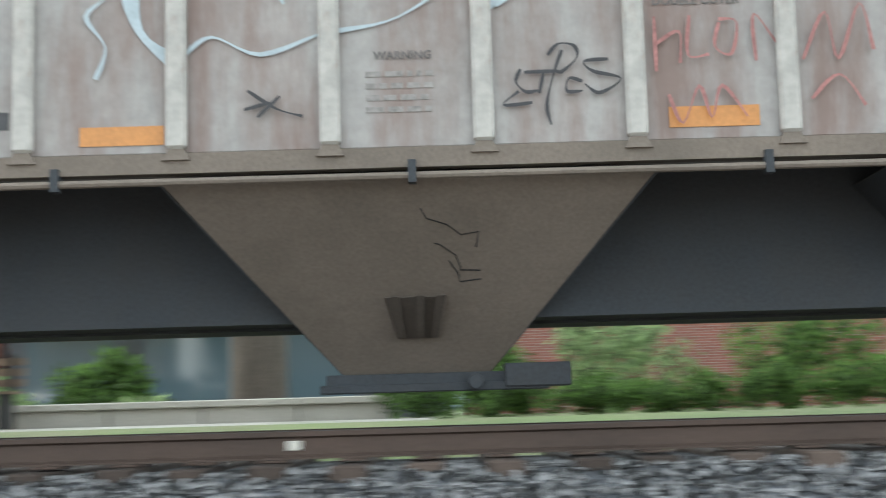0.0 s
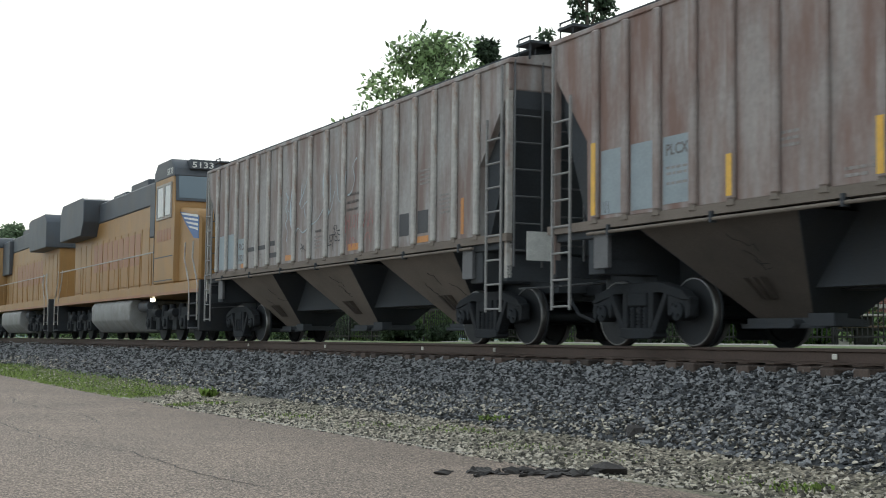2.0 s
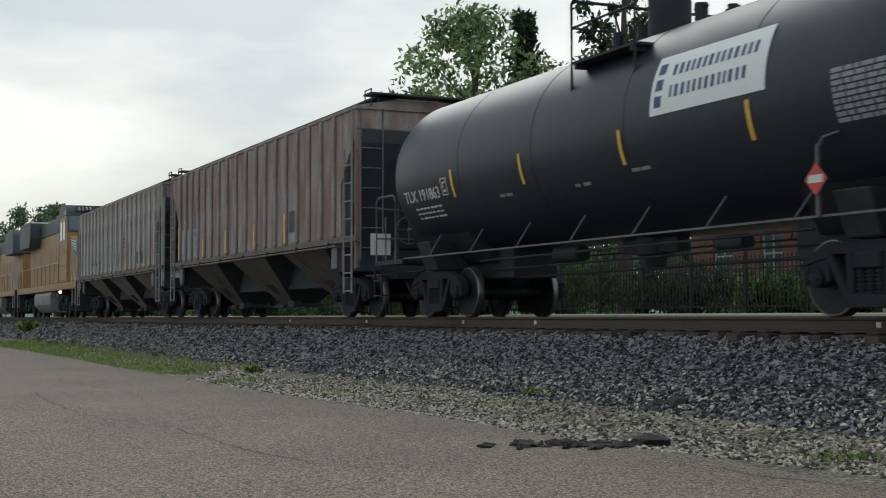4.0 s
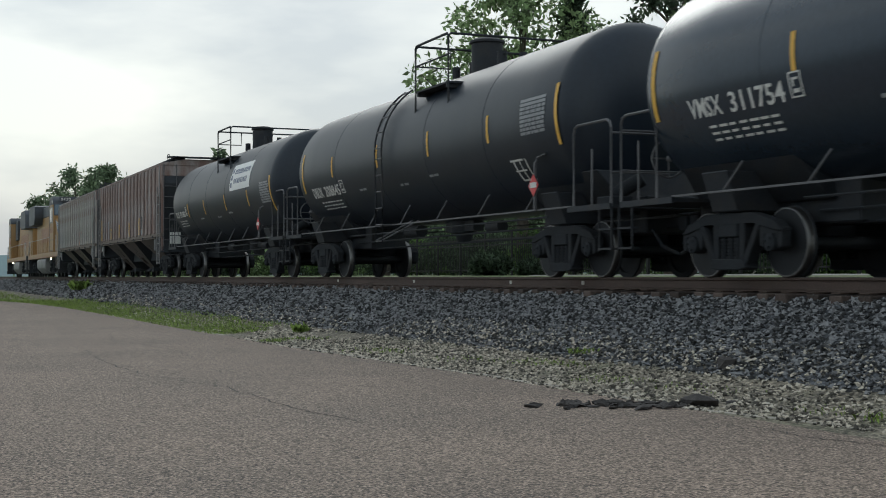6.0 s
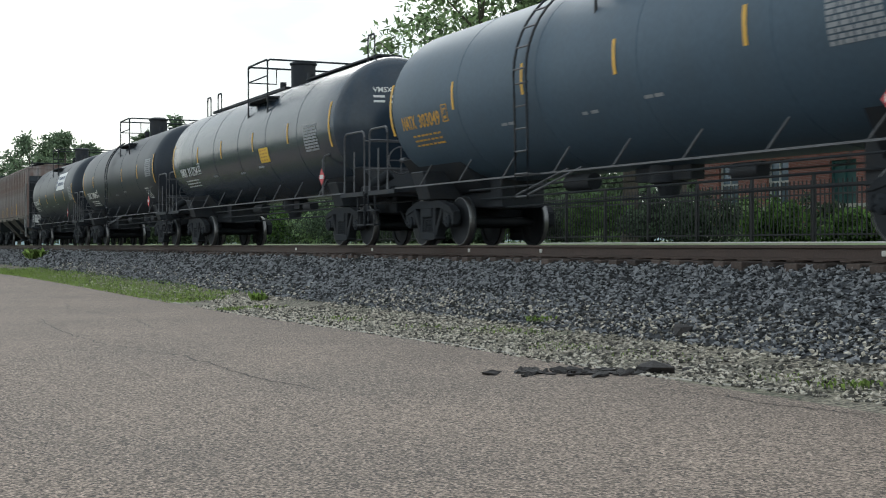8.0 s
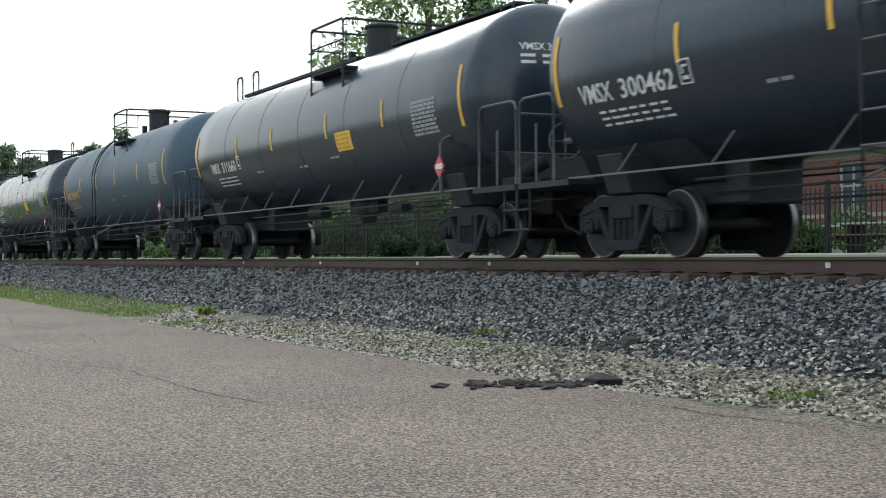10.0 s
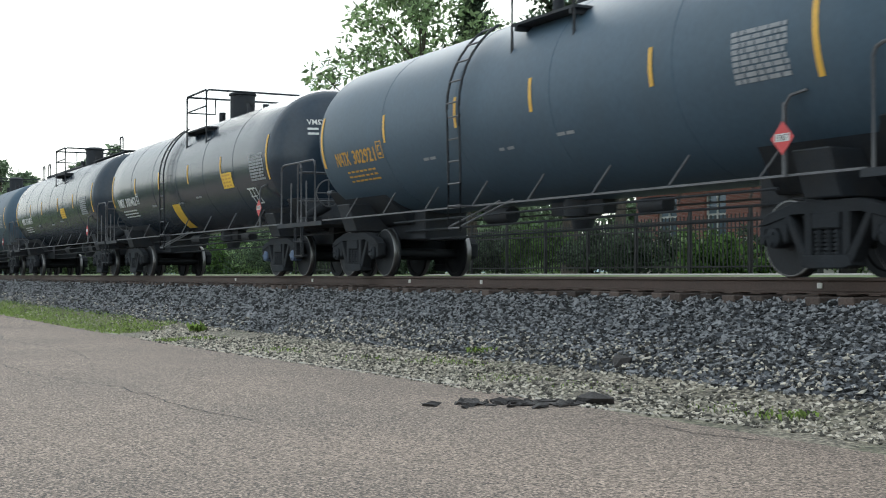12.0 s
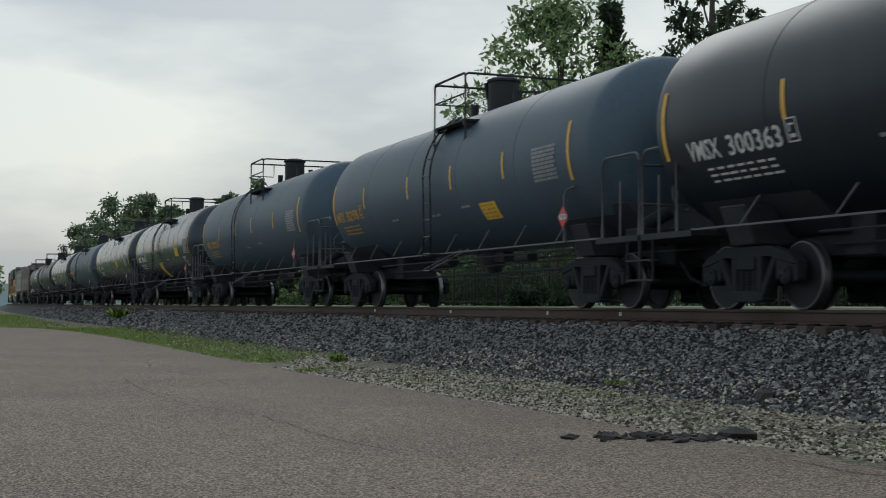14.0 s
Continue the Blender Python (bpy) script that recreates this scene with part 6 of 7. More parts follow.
    bx(bm, 16.62, 16.66, -1.535, -1.515, 1.66, 4.3)
    part("cab_corner_seam", bm, M["loco_grey"], cab, smooth=0)
    # fuel tank
    bm = bmesh.new()
    extrude_x(bm, [(-1.50, 0.62), (-1.50, 1.12), (-1.40, 1.28), (1.40, 1.28), (1.50, 1.12), (1.50, 0.62), (1.15, 0.24), (-1.15, 0.24)], *sorted((f(7.9), f(13.6))))
    part("fuel_tank", bm, M["tank_grey"], car, "long grey fuel tank between the trucks", bevel=0.04)
    bm = bmesh.new()
    bar(bm, (f(13.8), -1.1, 1.05), (f(15.0), -1.1, 1.05), 0.18, 14)
    bar(bm, (f(6.8), -1.1, 1.05), (f(7.7), -1.1, 1.05), 0.18, 14)
    part("air_reservoir", bm, M["loco_grey"], car)
    for x in (4.6, 17.2):
        loco_truck(car, f(x))
    # steps, pilots, handrails
    for x0, x1 in ((0.45, 0.62), (21.38, 21.55)):
        bm = bmesh.new()
        bx(bm, x0, x1, -1.5, 1.5, 0.25, 1.62)
        part("pilot", bm, M["frame_black"], car, bevel=0.02)
    for x0 in (0.62, 20.45):
        bm = bmesh.new()
        for k in range(4):
            bx(bm, x0, x0 + 0.9, -1.5, -1.15, 0.32 + 0.33 * k, 0.36 + 0.33 * k)
        bx(bm, x0 - 0.02 if x0 > 5 else x0 + 0.88, x0 + 0.02 if x0 > 5 else x0 + 0.92, -1.5, -1.1, 0.3, 1.6)
        part("step_well", bm, M["frame_black"], car)
        bm = bmesh.new()
        for xx in (x0 + 0.05, x0 + 0.85):
            pipe(bm, [(f(xx), -1.5, 0.55), (f(xx), -1.5, 1.5), (f(xx + (-0.55 if x0 > 5 else 0.55)), -1.5, 2.25), (f(xx + (-0.55 if x0 > 5 else 0.55)), -1.48, 2.7)], 0.024)
        part("step_handrail", bm, M["rib"], car, "pale bent step handrail")
    bm = bmesh.new()
    pipe(bm, [(f(1.6), -1.48, 2.62), (f(16.4), -1.48, 2.62)], 0.022)
    part("handrail", bm, M["rib"], car)
    for k in range(11):
        bm = bmesh.new()
        x = 1.7 + 1.45 * k
        bar(bm, (f(x), -1.48, 1.62), (f(x), -1.48, 2.62), 0.02, 6)
        part("stanchion", bm, M["loco_yellow"], car)
    bm = bmesh.new()
    bar(bm, (f(16.0), -1.30, 1.22), (f(16.0), -1.42, 1.20), 0.06, 10)
    part("step_light", bm, M["lamp"], car, "small lit ground light")
    if cab_trailing:
        lettering("number", number, 0.24, M["white"], nb, Matrix.Translation((18.904, -1.04, up(4.535))) @ pose(0, 0, 0, 90, 0, 90), width=0.62, depth=0.002)
        lettering("number", number, 0.26, M["white"], nb, Matrix.Translation((18.05, -1.54, up(4.38))) @ pose(0, 0, 0, 90), width=0.62, depth=0.002)
    for e, way in ((0, -1), (L, 1)):
        coupler(car, e - way * 0.02, way)
    return root


# ---- trees, hedges and the town side ----
def leaf_mesh(name, centres, per, leaf, mat, seed, droop=0.3):
    """Leaves scattered round clump centres (x, y, z, radius), as one mesh of separate small blades."""
    r = np.random.default_rng(seed)
    C = np.array(centres, float)
    n = len(C) * per
    c = np.repeat(C, per, 0)
    d = r.normal(size=(n, 3))
    d /= np.linalg.norm(d, axis=1)[:, None]
    p = c[:, :3] + d * (c[:, 3] * r.uniform(0.25, 1.0, n) ** 0.6)[:, None]
    a = r.normal(size=(n, 3))
    a[:, 2] -= droop
    a /= np.linalg.norm(a, axis=1)[:, None]
    b = np.cross(a, r.normal(size=(n, 3)))
    b /= np.linalg.norm(b, axis=1)[:, None]
    l = leaf * r.uniform(0.6, 1.3, n)[:, None]
    v = np.stack([p, p + a * l * 0.5 + b * l * 0.22, p + a * l, p + a * l * 0.5 - b * l * 0.22], 1)
    me = bpy.data.meshes.new(name)
    me.from_pydata(v.reshape(-1, 3).tolist(), [], (np.arange(n * 4).reshape(n, 4)).tolist())
    me.materials.append(mat)
    return me


def broadleaf(label, x, y, z, hgt, width, seed, clumps=70, per=90, leaf=0.24, mat="leaf", crown_from=0.35):
    tree = thing("tree", label, "tree", at=pose(x, y, z))
    rnd = random.Random(seed)
    bm = bmesh.new()
    bar(bm, (0, 0, 0), (0.1, 0, hgt * 0.45), hgt * 0.022, 10, hgt * 0.015)
    bar(bm, (0.1, 0, hgt * 0.44), (0, 0.1, hgt * 0.9), hgt * 0.015, 8, hgt * 0.004)
    cs = []
    for i in range(clumps):
        u = rnd.random()
        zz = hgt * (crown_from + (1 - crown_from) * u)
        k = math.sin(math.pi * min(1, 0.18 + 0.80 * u)) ** 0.7
        a = rnd.uniform(0, 6.283)
        rr = width * 0.5 * k * rnd.random() ** 0.45
        c = (rr * math.cos(a), rr * math.sin(a), zz + rnd.uniform(-0.3, 0.3))
        cs.append((*c, width * rnd.uniform(0.055, 0.11)))
        if i % 3 == 0:
            bar(bm, (0.05, 0.02, max(hgt * 0.25, zz - rr * 0.8 - 0.6)), c, hgt * 0.0045, 5, hgt * 0.0015)
    part("trunk", bm, M["bark"], tree, "grey-brown trunk with thin limbs")
    o = new("crown", leaf_mesh("crown", cs, per, leaf, M[mat], seed))
    o.parent = tree
    return tree


def conifer(label, x, y, z, hgt, width, seed):
    tree = thing("conifer", label, "tree", at=pose(x, y, z))
    rnd = random.Random(seed)
    bm = bmesh.new()
    bar(bm, (0, 0, 0), (0, 0, hgt * 0.98), hgt * 0.02, 8, 0.03)
    cs = []
    for i in range(110):
        u = rnd.random() ** 0.8
        zz = hgt * (0.2 + 0.8 * u)
        reach = width * 0.5 * (1.05 - u) * rnd.uniform(0.3, 1.0) + 0.15
        a = rnd.uniform(0, 6.283)
        for q in (0.45, 0.75, 1.0):
            cs.append((reach * q * math.cos(a), reach * q * math.sin(a), zz + 0.25 * q * reach - 0.1 * reach, 0.30 + 0.12 * (1 - u)))
        bar(bm, (0, 0, zz - 0.1), (reach * math.cos(a), reach * math.sin(a), zz + 0.15 * reach), 0.03, 4, 0.01)
    part("trunk", bm, M["bark"], tree)
    o = new("crown", leaf_mesh("crown", cs, 34, 0.24, M["leaf_dark"], seed, droop=0.0))
    o.parent = tree
    return tree


def bush(label, x, y, z, w, hgt, seed, mat="hedge", n=26, per=60, leaf=0.13, name="bush", category="bush", group="", depth=None):
    rnd = random.Random(seed)
    cs = []
    for i in range(n):
        a, u = rnd.uniform(0, 6.283), rnd.random() ** 0.6
        cs.append((w * 0.42 * u * math.cos(a), (depth or w) * 0.42 * u * math.sin(a), hgt * (0.12 + 0.72 * rnd.random() * (1.05 - 0.45 * u * u)), 0.16 * min(w, hgt) + 0.05))
    o = new(name, leaf_mesh(name, cs, per, leaf, M[mat], seed, droop=-0.2))
    o.matrix_basis = pose(x, y, z)
    return tagged(o, label, category, group)


broadleaf("airy broad-leaved tree rising behind the train", -46.6, 22.7, FAR_Z, 11.6, 8.6, 3, clumps=120, per=80, leaf=0.29)
conifer("dark conifer beside the broad-leaved tree", -46.0, 24.6, FAR_Z, 11.7, 2.6, 5)
broadleaf("tall dark ragged pine behind the train", -41.8, 26.4, FAR_Z, 14.2, 4.2, 9, clumps=60, per=110, leaf=0.26, mat="leaf_dark")
broadleaf("small leafy tree behind the tank cars", -38.0, 26.0, FAR_Z, 9.5, 5.5, 13, clumps=70, per=70, leaf=0.3)
# far trees along the line, with haze put into their leaf colour
random.seed(33)
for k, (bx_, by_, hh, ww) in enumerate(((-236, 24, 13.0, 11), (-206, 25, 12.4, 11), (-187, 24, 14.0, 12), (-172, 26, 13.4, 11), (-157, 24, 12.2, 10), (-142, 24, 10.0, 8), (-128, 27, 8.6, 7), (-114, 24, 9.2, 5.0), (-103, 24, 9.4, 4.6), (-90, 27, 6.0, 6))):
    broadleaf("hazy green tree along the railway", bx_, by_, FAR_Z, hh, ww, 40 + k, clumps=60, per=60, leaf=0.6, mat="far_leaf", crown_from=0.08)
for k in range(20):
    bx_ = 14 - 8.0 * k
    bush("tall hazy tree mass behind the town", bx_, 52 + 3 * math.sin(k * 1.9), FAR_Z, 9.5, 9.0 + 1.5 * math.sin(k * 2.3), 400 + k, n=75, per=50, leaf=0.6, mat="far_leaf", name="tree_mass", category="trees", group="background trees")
for k, (bx_, by_, hh, ww) in enumerate(((-84.5, 1.7, 5.0, 5.2), (-88, -2.2, 6.2, 5.5), (-80, -3.5, 5.8, 5.0), (-95, -6.0, 7.0, 6.0))):
    broadleaf("dense green roadside tree beyond the asphalt", bx_, by_, -0.03, hh, ww, 60 + k, clumps=70, per=110, leaf=0.3, crown_from=0.05)
# distant wooded hill, its haze carried by the colour alone
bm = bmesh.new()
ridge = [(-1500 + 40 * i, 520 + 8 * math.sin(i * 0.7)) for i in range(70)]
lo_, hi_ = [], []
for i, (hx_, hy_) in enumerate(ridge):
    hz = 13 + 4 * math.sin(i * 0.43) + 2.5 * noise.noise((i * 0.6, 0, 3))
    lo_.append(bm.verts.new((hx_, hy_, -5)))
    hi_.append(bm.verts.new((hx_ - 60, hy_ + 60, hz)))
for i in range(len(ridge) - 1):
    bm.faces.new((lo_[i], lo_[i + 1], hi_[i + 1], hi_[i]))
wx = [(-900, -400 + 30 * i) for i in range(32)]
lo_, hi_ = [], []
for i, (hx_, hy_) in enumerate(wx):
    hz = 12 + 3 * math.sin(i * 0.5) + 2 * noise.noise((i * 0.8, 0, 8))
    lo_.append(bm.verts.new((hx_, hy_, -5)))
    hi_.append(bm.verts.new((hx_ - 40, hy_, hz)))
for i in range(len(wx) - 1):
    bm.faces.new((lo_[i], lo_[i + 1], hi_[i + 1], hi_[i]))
solid("backdrop_hill", bm, M["hill"], "wooded hill far away in a haze-tinted blue-green", kind="structure")

# pale path and low wall on the far side of the track
sheet("far_pavement", [0.6 - 3 * i for i in range(13)], [(17.2, FAR_Z - 0.06), (17.5, FAR_Z + 0.012), (20.0, FAR_Z + 0.03), (20.05, FAR_Z - 0.1)], M["far_ground"], "pale concrete path beyond the track", follow=False)


def block_wall(x0, x1, y, hgt, label):
    w = thing("low_wall", label, "wall", at=pose(0, y, FAR_Z))
    x = x0
    k = 0
    while x < x1 - 0.1:
        l = min(1.2, x1 - x)
        bm = bmesh.new()
        box(bm, x + 0.01, x + l - 0.01, -0.18, 0.18, 0, hgt - 0.09)
        part("block", bm, M["stone"], w, bevel=0.012)
        bm = bmesh.new()
        box(bm, x + 0.005, x + l - 0.005, -0.23, 0.23, hgt - 0.09, hgt)
        part("coping", bm, M["stone"], w, bevel=0.012)
        x += l
    return w


block_wall(-9.5, 0.05, 19.2, 0.32, "low pale limestone wall along the path")


def iron_fence(x0, x1, y):
    f = thing("iron_fence", "black iron picket fence beyond the track", "fence", at=pose(0, y, FAR_Z))
    bm = bmesh.new()
    box(bm, -0.011, 0.011, -0.011, 0.011, 0.10, 1.48)
    picket = mesh_of("picket", bm, M["iron"], smooth=0)
    bm = bmesh.new()
    box(bm, 0, 2.32, -0.018, 0.018, 0, 0.04)
    rail_ = mesh_of("fence_rail", bm, M["iron"], smooth=0)
    bm = bmesh.new()
    box(bm, -0.035, 0.035, -0.035, 0.035, 0, 1.60)
    box(bm, -0.05, 0.05, -0.05, 0.05, 1.60, 1.64)
    post = mesh_of("post", bm, M["iron"], smooth=0)
    x = x0
    while x < x1:
        for z in (0.18, 1.12, 1.34):
            add(rail_, f, pose(x, 0, z), "fence_rail")
        for k in range(15):
            add(picket, f, pose(x + 0.155 * (k + 0.5), 0, 0), "picket")
        add(post, f, pose(x, 0, 0), "post")
        x += 2.34
    return f


iron_fence(-58, -13.5, 21.0)


def brick_wall_material():
    m = M["brick"]
    n, l = m.node_tree.nodes, m.node_tree.links
    bsdf = n["Principled BSDF"]
    old = bsdf.inputs["Base Color"].links[0].from_socket
    co = n.new("ShaderNodeTexCoord")
    sep = n.new("ShaderNodeSeparateXYZ")
    com = n.new("ShaderNodeCombineXYZ")
    l.new(co.outputs["Object"], sep.inputs[0])
    l.new(sep.outputs["X"], com.inputs["X"])
    l.new(sep.outputs["Z"], com.inputs["Y"])
    br = n.new("ShaderNodeTexBrick")
    br.inputs["Scale"].default_value = 4.4
    br.inputs["Mortar Size"].default_value = 0.018
    br.inputs["Mortar"].default_value = (0.32, 0.29, 0.26, 1)
    l.new(com.outputs[0], br.inputs["Vector"])
    l.new(old, br.inputs["Color1"])
    br.inputs["Color2"].default_value = (0.20, 0.075, 0.06, 1)
    l.new(br.outputs["Color"], bsdf.inputs["Base Color"])


brick_wall_material()


def brick_building(label, x0, x1, y, hgt, openings, trims=True, roof=True):
    """A low building whose front faces the track. openings: x, width, sill, head, kind."""
    b = thing("brick_building", label, "building", at=pose(0, y, FAR_Z))
    cuts = sorted(openings)
    x = x0
    for ox_, w, s0, s1, kind in cuts:
        for a0, a1, z0, z1 in ((x, ox_, 0.5, hgt), (ox_, ox_ + w, s1, hgt), (ox_, ox_ + w, 0.5, s0)):
            if a1 - a0 > 0.01 and z1 - z0 > 0.01:
                bm = bmesh.new()
                box(bm, a0, a1, 0, 0.3, z0, z1)
                part("wall", bm, M["brick"], b, smooth=0)
        win = bmesh.new()
        box(win, ox_ + 0.06, ox_ + w - 0.06, 0.16, 0.20, max(s0, 0.02), s1 - 0.06)
        o = part("window" if kind == "window" else "door", win, M["glass"] if kind == "window" else M["dark_green"], b, smooth=0)
        fr = bmesh.new()
        for q0, q1 in ((ox_, ox_ + 0.09), (ox_ + w - 0.09, ox_ + w), (ox_ + w / 2 - 0.03, ox_ + w / 2 + 0.03)):
            box(fr, q0, q1, 0.10, 0.18, s0, s1)
        for z0 in (s0, (s0 + s1) / 2, s1 - 0.09):
            box(fr, ox_, ox_ + w, 0.11, 0.175, z0, z0 + 0.08)
        part("frame", fr, M["trim"] if kind == "window" else M["dark_green"], o, smooth=0)
        si = bmesh.new()
        box(si, ox_ - 0.1, ox_ + w + 0.1, -0.06, 0.2, s0 - 0.16, s0 - 0.003)
        part("sill", si, M["stone"], o, smooth=0)
        x = ox_ + w
    bm = bmesh.new()
    box(bm, x, x1, 0, 0.3, 0.5, hgt)
    part("wall", bm, M["brick"], b, smooth=0)
    bm = bmesh.new()
    box(bm, x0 - 0.05, x1 + 0.05, -0.06, 0.3, 0, 0.497)
    part("plinth", bm, M["stone"], b, "pale stone base", smooth=0)
    bm = bmesh.new()
    box(bm, x0, x1, -0.035, -0.002, 1.28, 1.42)
    part("string_course", bm, M["stone"], b, "pale stone band", smooth=0)
    for a0, a1 in ((x0, x0 + 0.3), (x1 - 0.3, x1)):
        bm = bmesh.new()
        box(bm, a0, a1, 0.302, 9, 0, hgt)
        part("side_wall", bm, M["brick"], b, smooth=0)
    bm = bmesh.new()
    box(bm, x0, x1, 9.0, 9.3, 0, hgt)
    part("rear_wall", bm, M["brick"], b, smooth=0)
    bm = bmesh.new()
    hull8(bm, [(x0 - 0.8, -0.9, hgt), (x1 + 0.8, -0.9, hgt), (x1 + 0.8, 10.2, hgt), (x0 - 0.8, 10.2, hgt)], [(x0 + 3, 4.0, hgt + 2.2), (x1 - 3, 4.0, hgt + 2.2), (x1 - 3, 5.2, hgt + 2.2), (x0 + 3, 5.2, hgt + 2.2)])
    part("roof", bm, M["roof"], b, smooth=0)
    return b


brick_building("red brick station building with pale stone bands", -47, -9.5, 33.0, 4.2,
               [(-45.5, 1.3, 1.44, 3.2, "window"), (-42.4, 1.3, 1.44, 3.2, "window"), (-38.8, 1.4, 0.5, 3.0, "door"), (-35.5, 1.3, 1.44, 3.2, "window"), (-32.0, 2.6, 0.5, 2.9, "door"), (-27.6, 1.3, 1.44, 3.2, "window"),
                (-24.3, 1.3, 1.44, 3.2, "window"), (-20.6, 1.5, 0.5, 3.0, "door"), (-17.0, 1.3, 1.44, 3.2, "window"), (-13.4, 1.3, 1.44, 3.2, "window")])


def shop(label, x0, x1, y, hgt):
    b = thing("shop_building", label, "building", at=pose(0, y, FAR_Z))
    bm = bmesh.new()
    box(bm, x0, x1, 0.3, 8, 0, hgt)
    part("wall", bm, M["roof"], b, smooth=0)
    k = 0
    x = x0 + 0.4
    while x < x1 - 2:
        bm = bmesh.new()
        box(bm, x, x + 1.9, 0.22, 0.28, 0.5, 2.4)
        part("shop_window", bm, M["glass"], b, smooth=0)
        bm = bmesh.new()
        hull8(bm, [(x - 0.1, -0.9, 2.30), (x + 2.0, -0.9, 2.30), (x + 2.0, 0.29, 2.45), (x - 0.1, 0.29, 2.45)], [(x - 0.1, -0.9, 2.50), (x + 2.0, -0.9, 2.50), (x + 2.0, 0.29, 3.1), (x - 0.1, 0.29, 3.1)])
        part("awning", bm, M["awning"], b, "turquoise cloth awning", smooth=0)
        x += 2.5
        k += 1
    return b


shop("dark shop front with turquoise awnings", -8.4, 0.6, 30.0, 4.0)
bm = bmesh.new()
box(bm, 1.2, 26, 31, 31.4, 0, 4.0)
solid("brick_garden_wall", bm, M["brick"], "red brick wall behind the hedge", "wall", at=pose(0, 0, FAR_Z), smooth=0)

# bushes along the far path
random.seed(8)
for k in range(10):
    x = 0.5 + 1.15 * k
    bush("clipped green bush in a row beside the path", x, 19.3 + random.uniform(-0.15, 0.15), FAR_Z, 1.35, 0.62 + random.uniform(-0.06, 0.12), 100 + k, group="hedge bushes", n=26, per=70, leaf=0.10)
for k, (x, y, w, hgt) in enumerate(((-4.2, 21.6, 1.5, 1.2), (-5.8, 21.8, 1.3, 0.8), (-6.9, 23.0, 1.8, 1.3), (3.5, 23.5, 2.6, 1.9), (6.5, 23.8, 3.0, 2.1), (9.0, 23.6, 2.4, 1.7), (12.5, 23.6, 2.8, 2.0), (-3.4, 20.6, 1.0, 0.35), (1.6, 23.0, 1.4, 1.3))):
    bush("loose green shrub beyond the low wall", x, y, FAR_Z, w, hgt, 130 + k, n=40, per=80, leaf=0.14, mat="leaf" if k % 2 else "hedge")
bush("shrub covered in orange-red blossom", 10.6, 22.0, FAR_Z, 0.9, 0.95, 150, n=20, per=60, leaf=0.10, mat="orange")
# most fence shrubs take leaf_dark, so their shade is painted in the leaf colour
for k, (x, y, w, hgt) in enumerate(((-28.5, 22.4, 2.6, 1.3), (-31.5, 22.2, 2.8, 1.5), (-34.5, 22.8, 3.0, 1.6), (-37.5, 22.4, 3.0, 1.7), (-40.5, 22.3, 2.6, 1.5), (-43.2, 19.8, 1.8, 0.9), (-46, 22.5, 3.2, 1.9), (-50, 22.8, 3.4, 2.0), (-54, 22.9, 3.4, 2.2),
                                    (-58, 23, 3.2, 2.0), (-63, 23.5, 3.6, 2.4), (-69, 24, 4.0, 2.6), (-76, 24.5, 4.0, 2.6), (-40.8, 18.6, 1.2, 0.7), (-38.2, 18.9, 1.0, 0.5), (-25.8, 22.6, 1.6, 0.9))):
    bush("green shrub growing along the iron fence", x, y, FAR_Z, w, hgt, 170 + k, n=44, per=80, leaf=0.16, mat="leaf_dark" if k % 3 else "hedge")

random.seed(90)
for k in range(26):
    x = -60 - 4.2 * k
    bush("dark undergrowth along the far side of the line", x + random.uniform(-1, 1), 27 + bend_track(x) + random.uniform(-1.5, 1.5), FAR_Z, 6.0, random.uniform(2.2, 3.6), 300 + k, n=44, per=60, leaf=0.34, mat="leaf" if k % 2 else "leaf_dark", group="lineside undergrowth")
for k in range(14):
    x = -57 + 4.0 * k
    bush("dark shrubbery in front of the station building", x, 31.0 + random.uniform(-0.6, 0.6), FAR_Z, 3.4 if k % 3 else 2.2, random.uniform(0.9, 2.0) if x < -32 else 0.7, 340 + k, n=36, per=50, leaf=0.2, mat="leaf_dark" if k % 2 else "leaf", group="station shrubs")

# trunk of a big tree by the path, its crown above the view
broadleaf("thick grey tree trunk beside the low wall", -1.75, 20.2, FAR_Z, 13.0, 7.0, 77, clumps=60, per=50, leaf=0.3, crown_from=0.5)
bm = bmesh.new()
bar(bm, (0, 0, -0.05), (0, 0, 2.8), 0.40, 14, 0.36)
part("bole", bm, M["bark"], [o for o in scene.objects if o.name.startswith("tree") and abs(o.matrix_basis.translation.x + 1.75) < 0.01][0], "broad grey bole")


def picnic_table(x, y, turn):
    t = thing("picnic_table", "dark park table with two benches behind the fence", "table", "park tables", at=pose(x, y, FAR_Z + 0.03, 0, 0, turn))
    bm = bmesh.new()
    box(bm, -0.9, 0.9, -0.38, 0.38, 0.70, 0.75)
    part("tabletop", bm, M["stone"], t, bevel=0.01)
    for s in (-1, 1):
        bm = bmesh.new()
        box(bm, -0.9, 0.9, s * 0.68 - 0.14, s * 0.68 + 0.14, 0.42, 0.46)
        part("bench", bm, M["wood"], t, bevel=0.01)
    for s in (-0.6, 0.6):
        bm = bmesh.new()
        box(bm, s - 0.04, s + 0.04, -0.30, 0.30, 0.0, 0.70)
        box(bm, s - 0.04, s + 0.04, -0.75, 0.75, 0.36, 0.42)
        part("leg", bm, M["iron"], t)
    return t


for x, y, tn in ((-24.5, 24.0, 8), (-28.0, 25.0, -10), (-20.8, 24.6, 0), (-17.0, 24.0, 12)):
    picnic_table(x, y, tn)


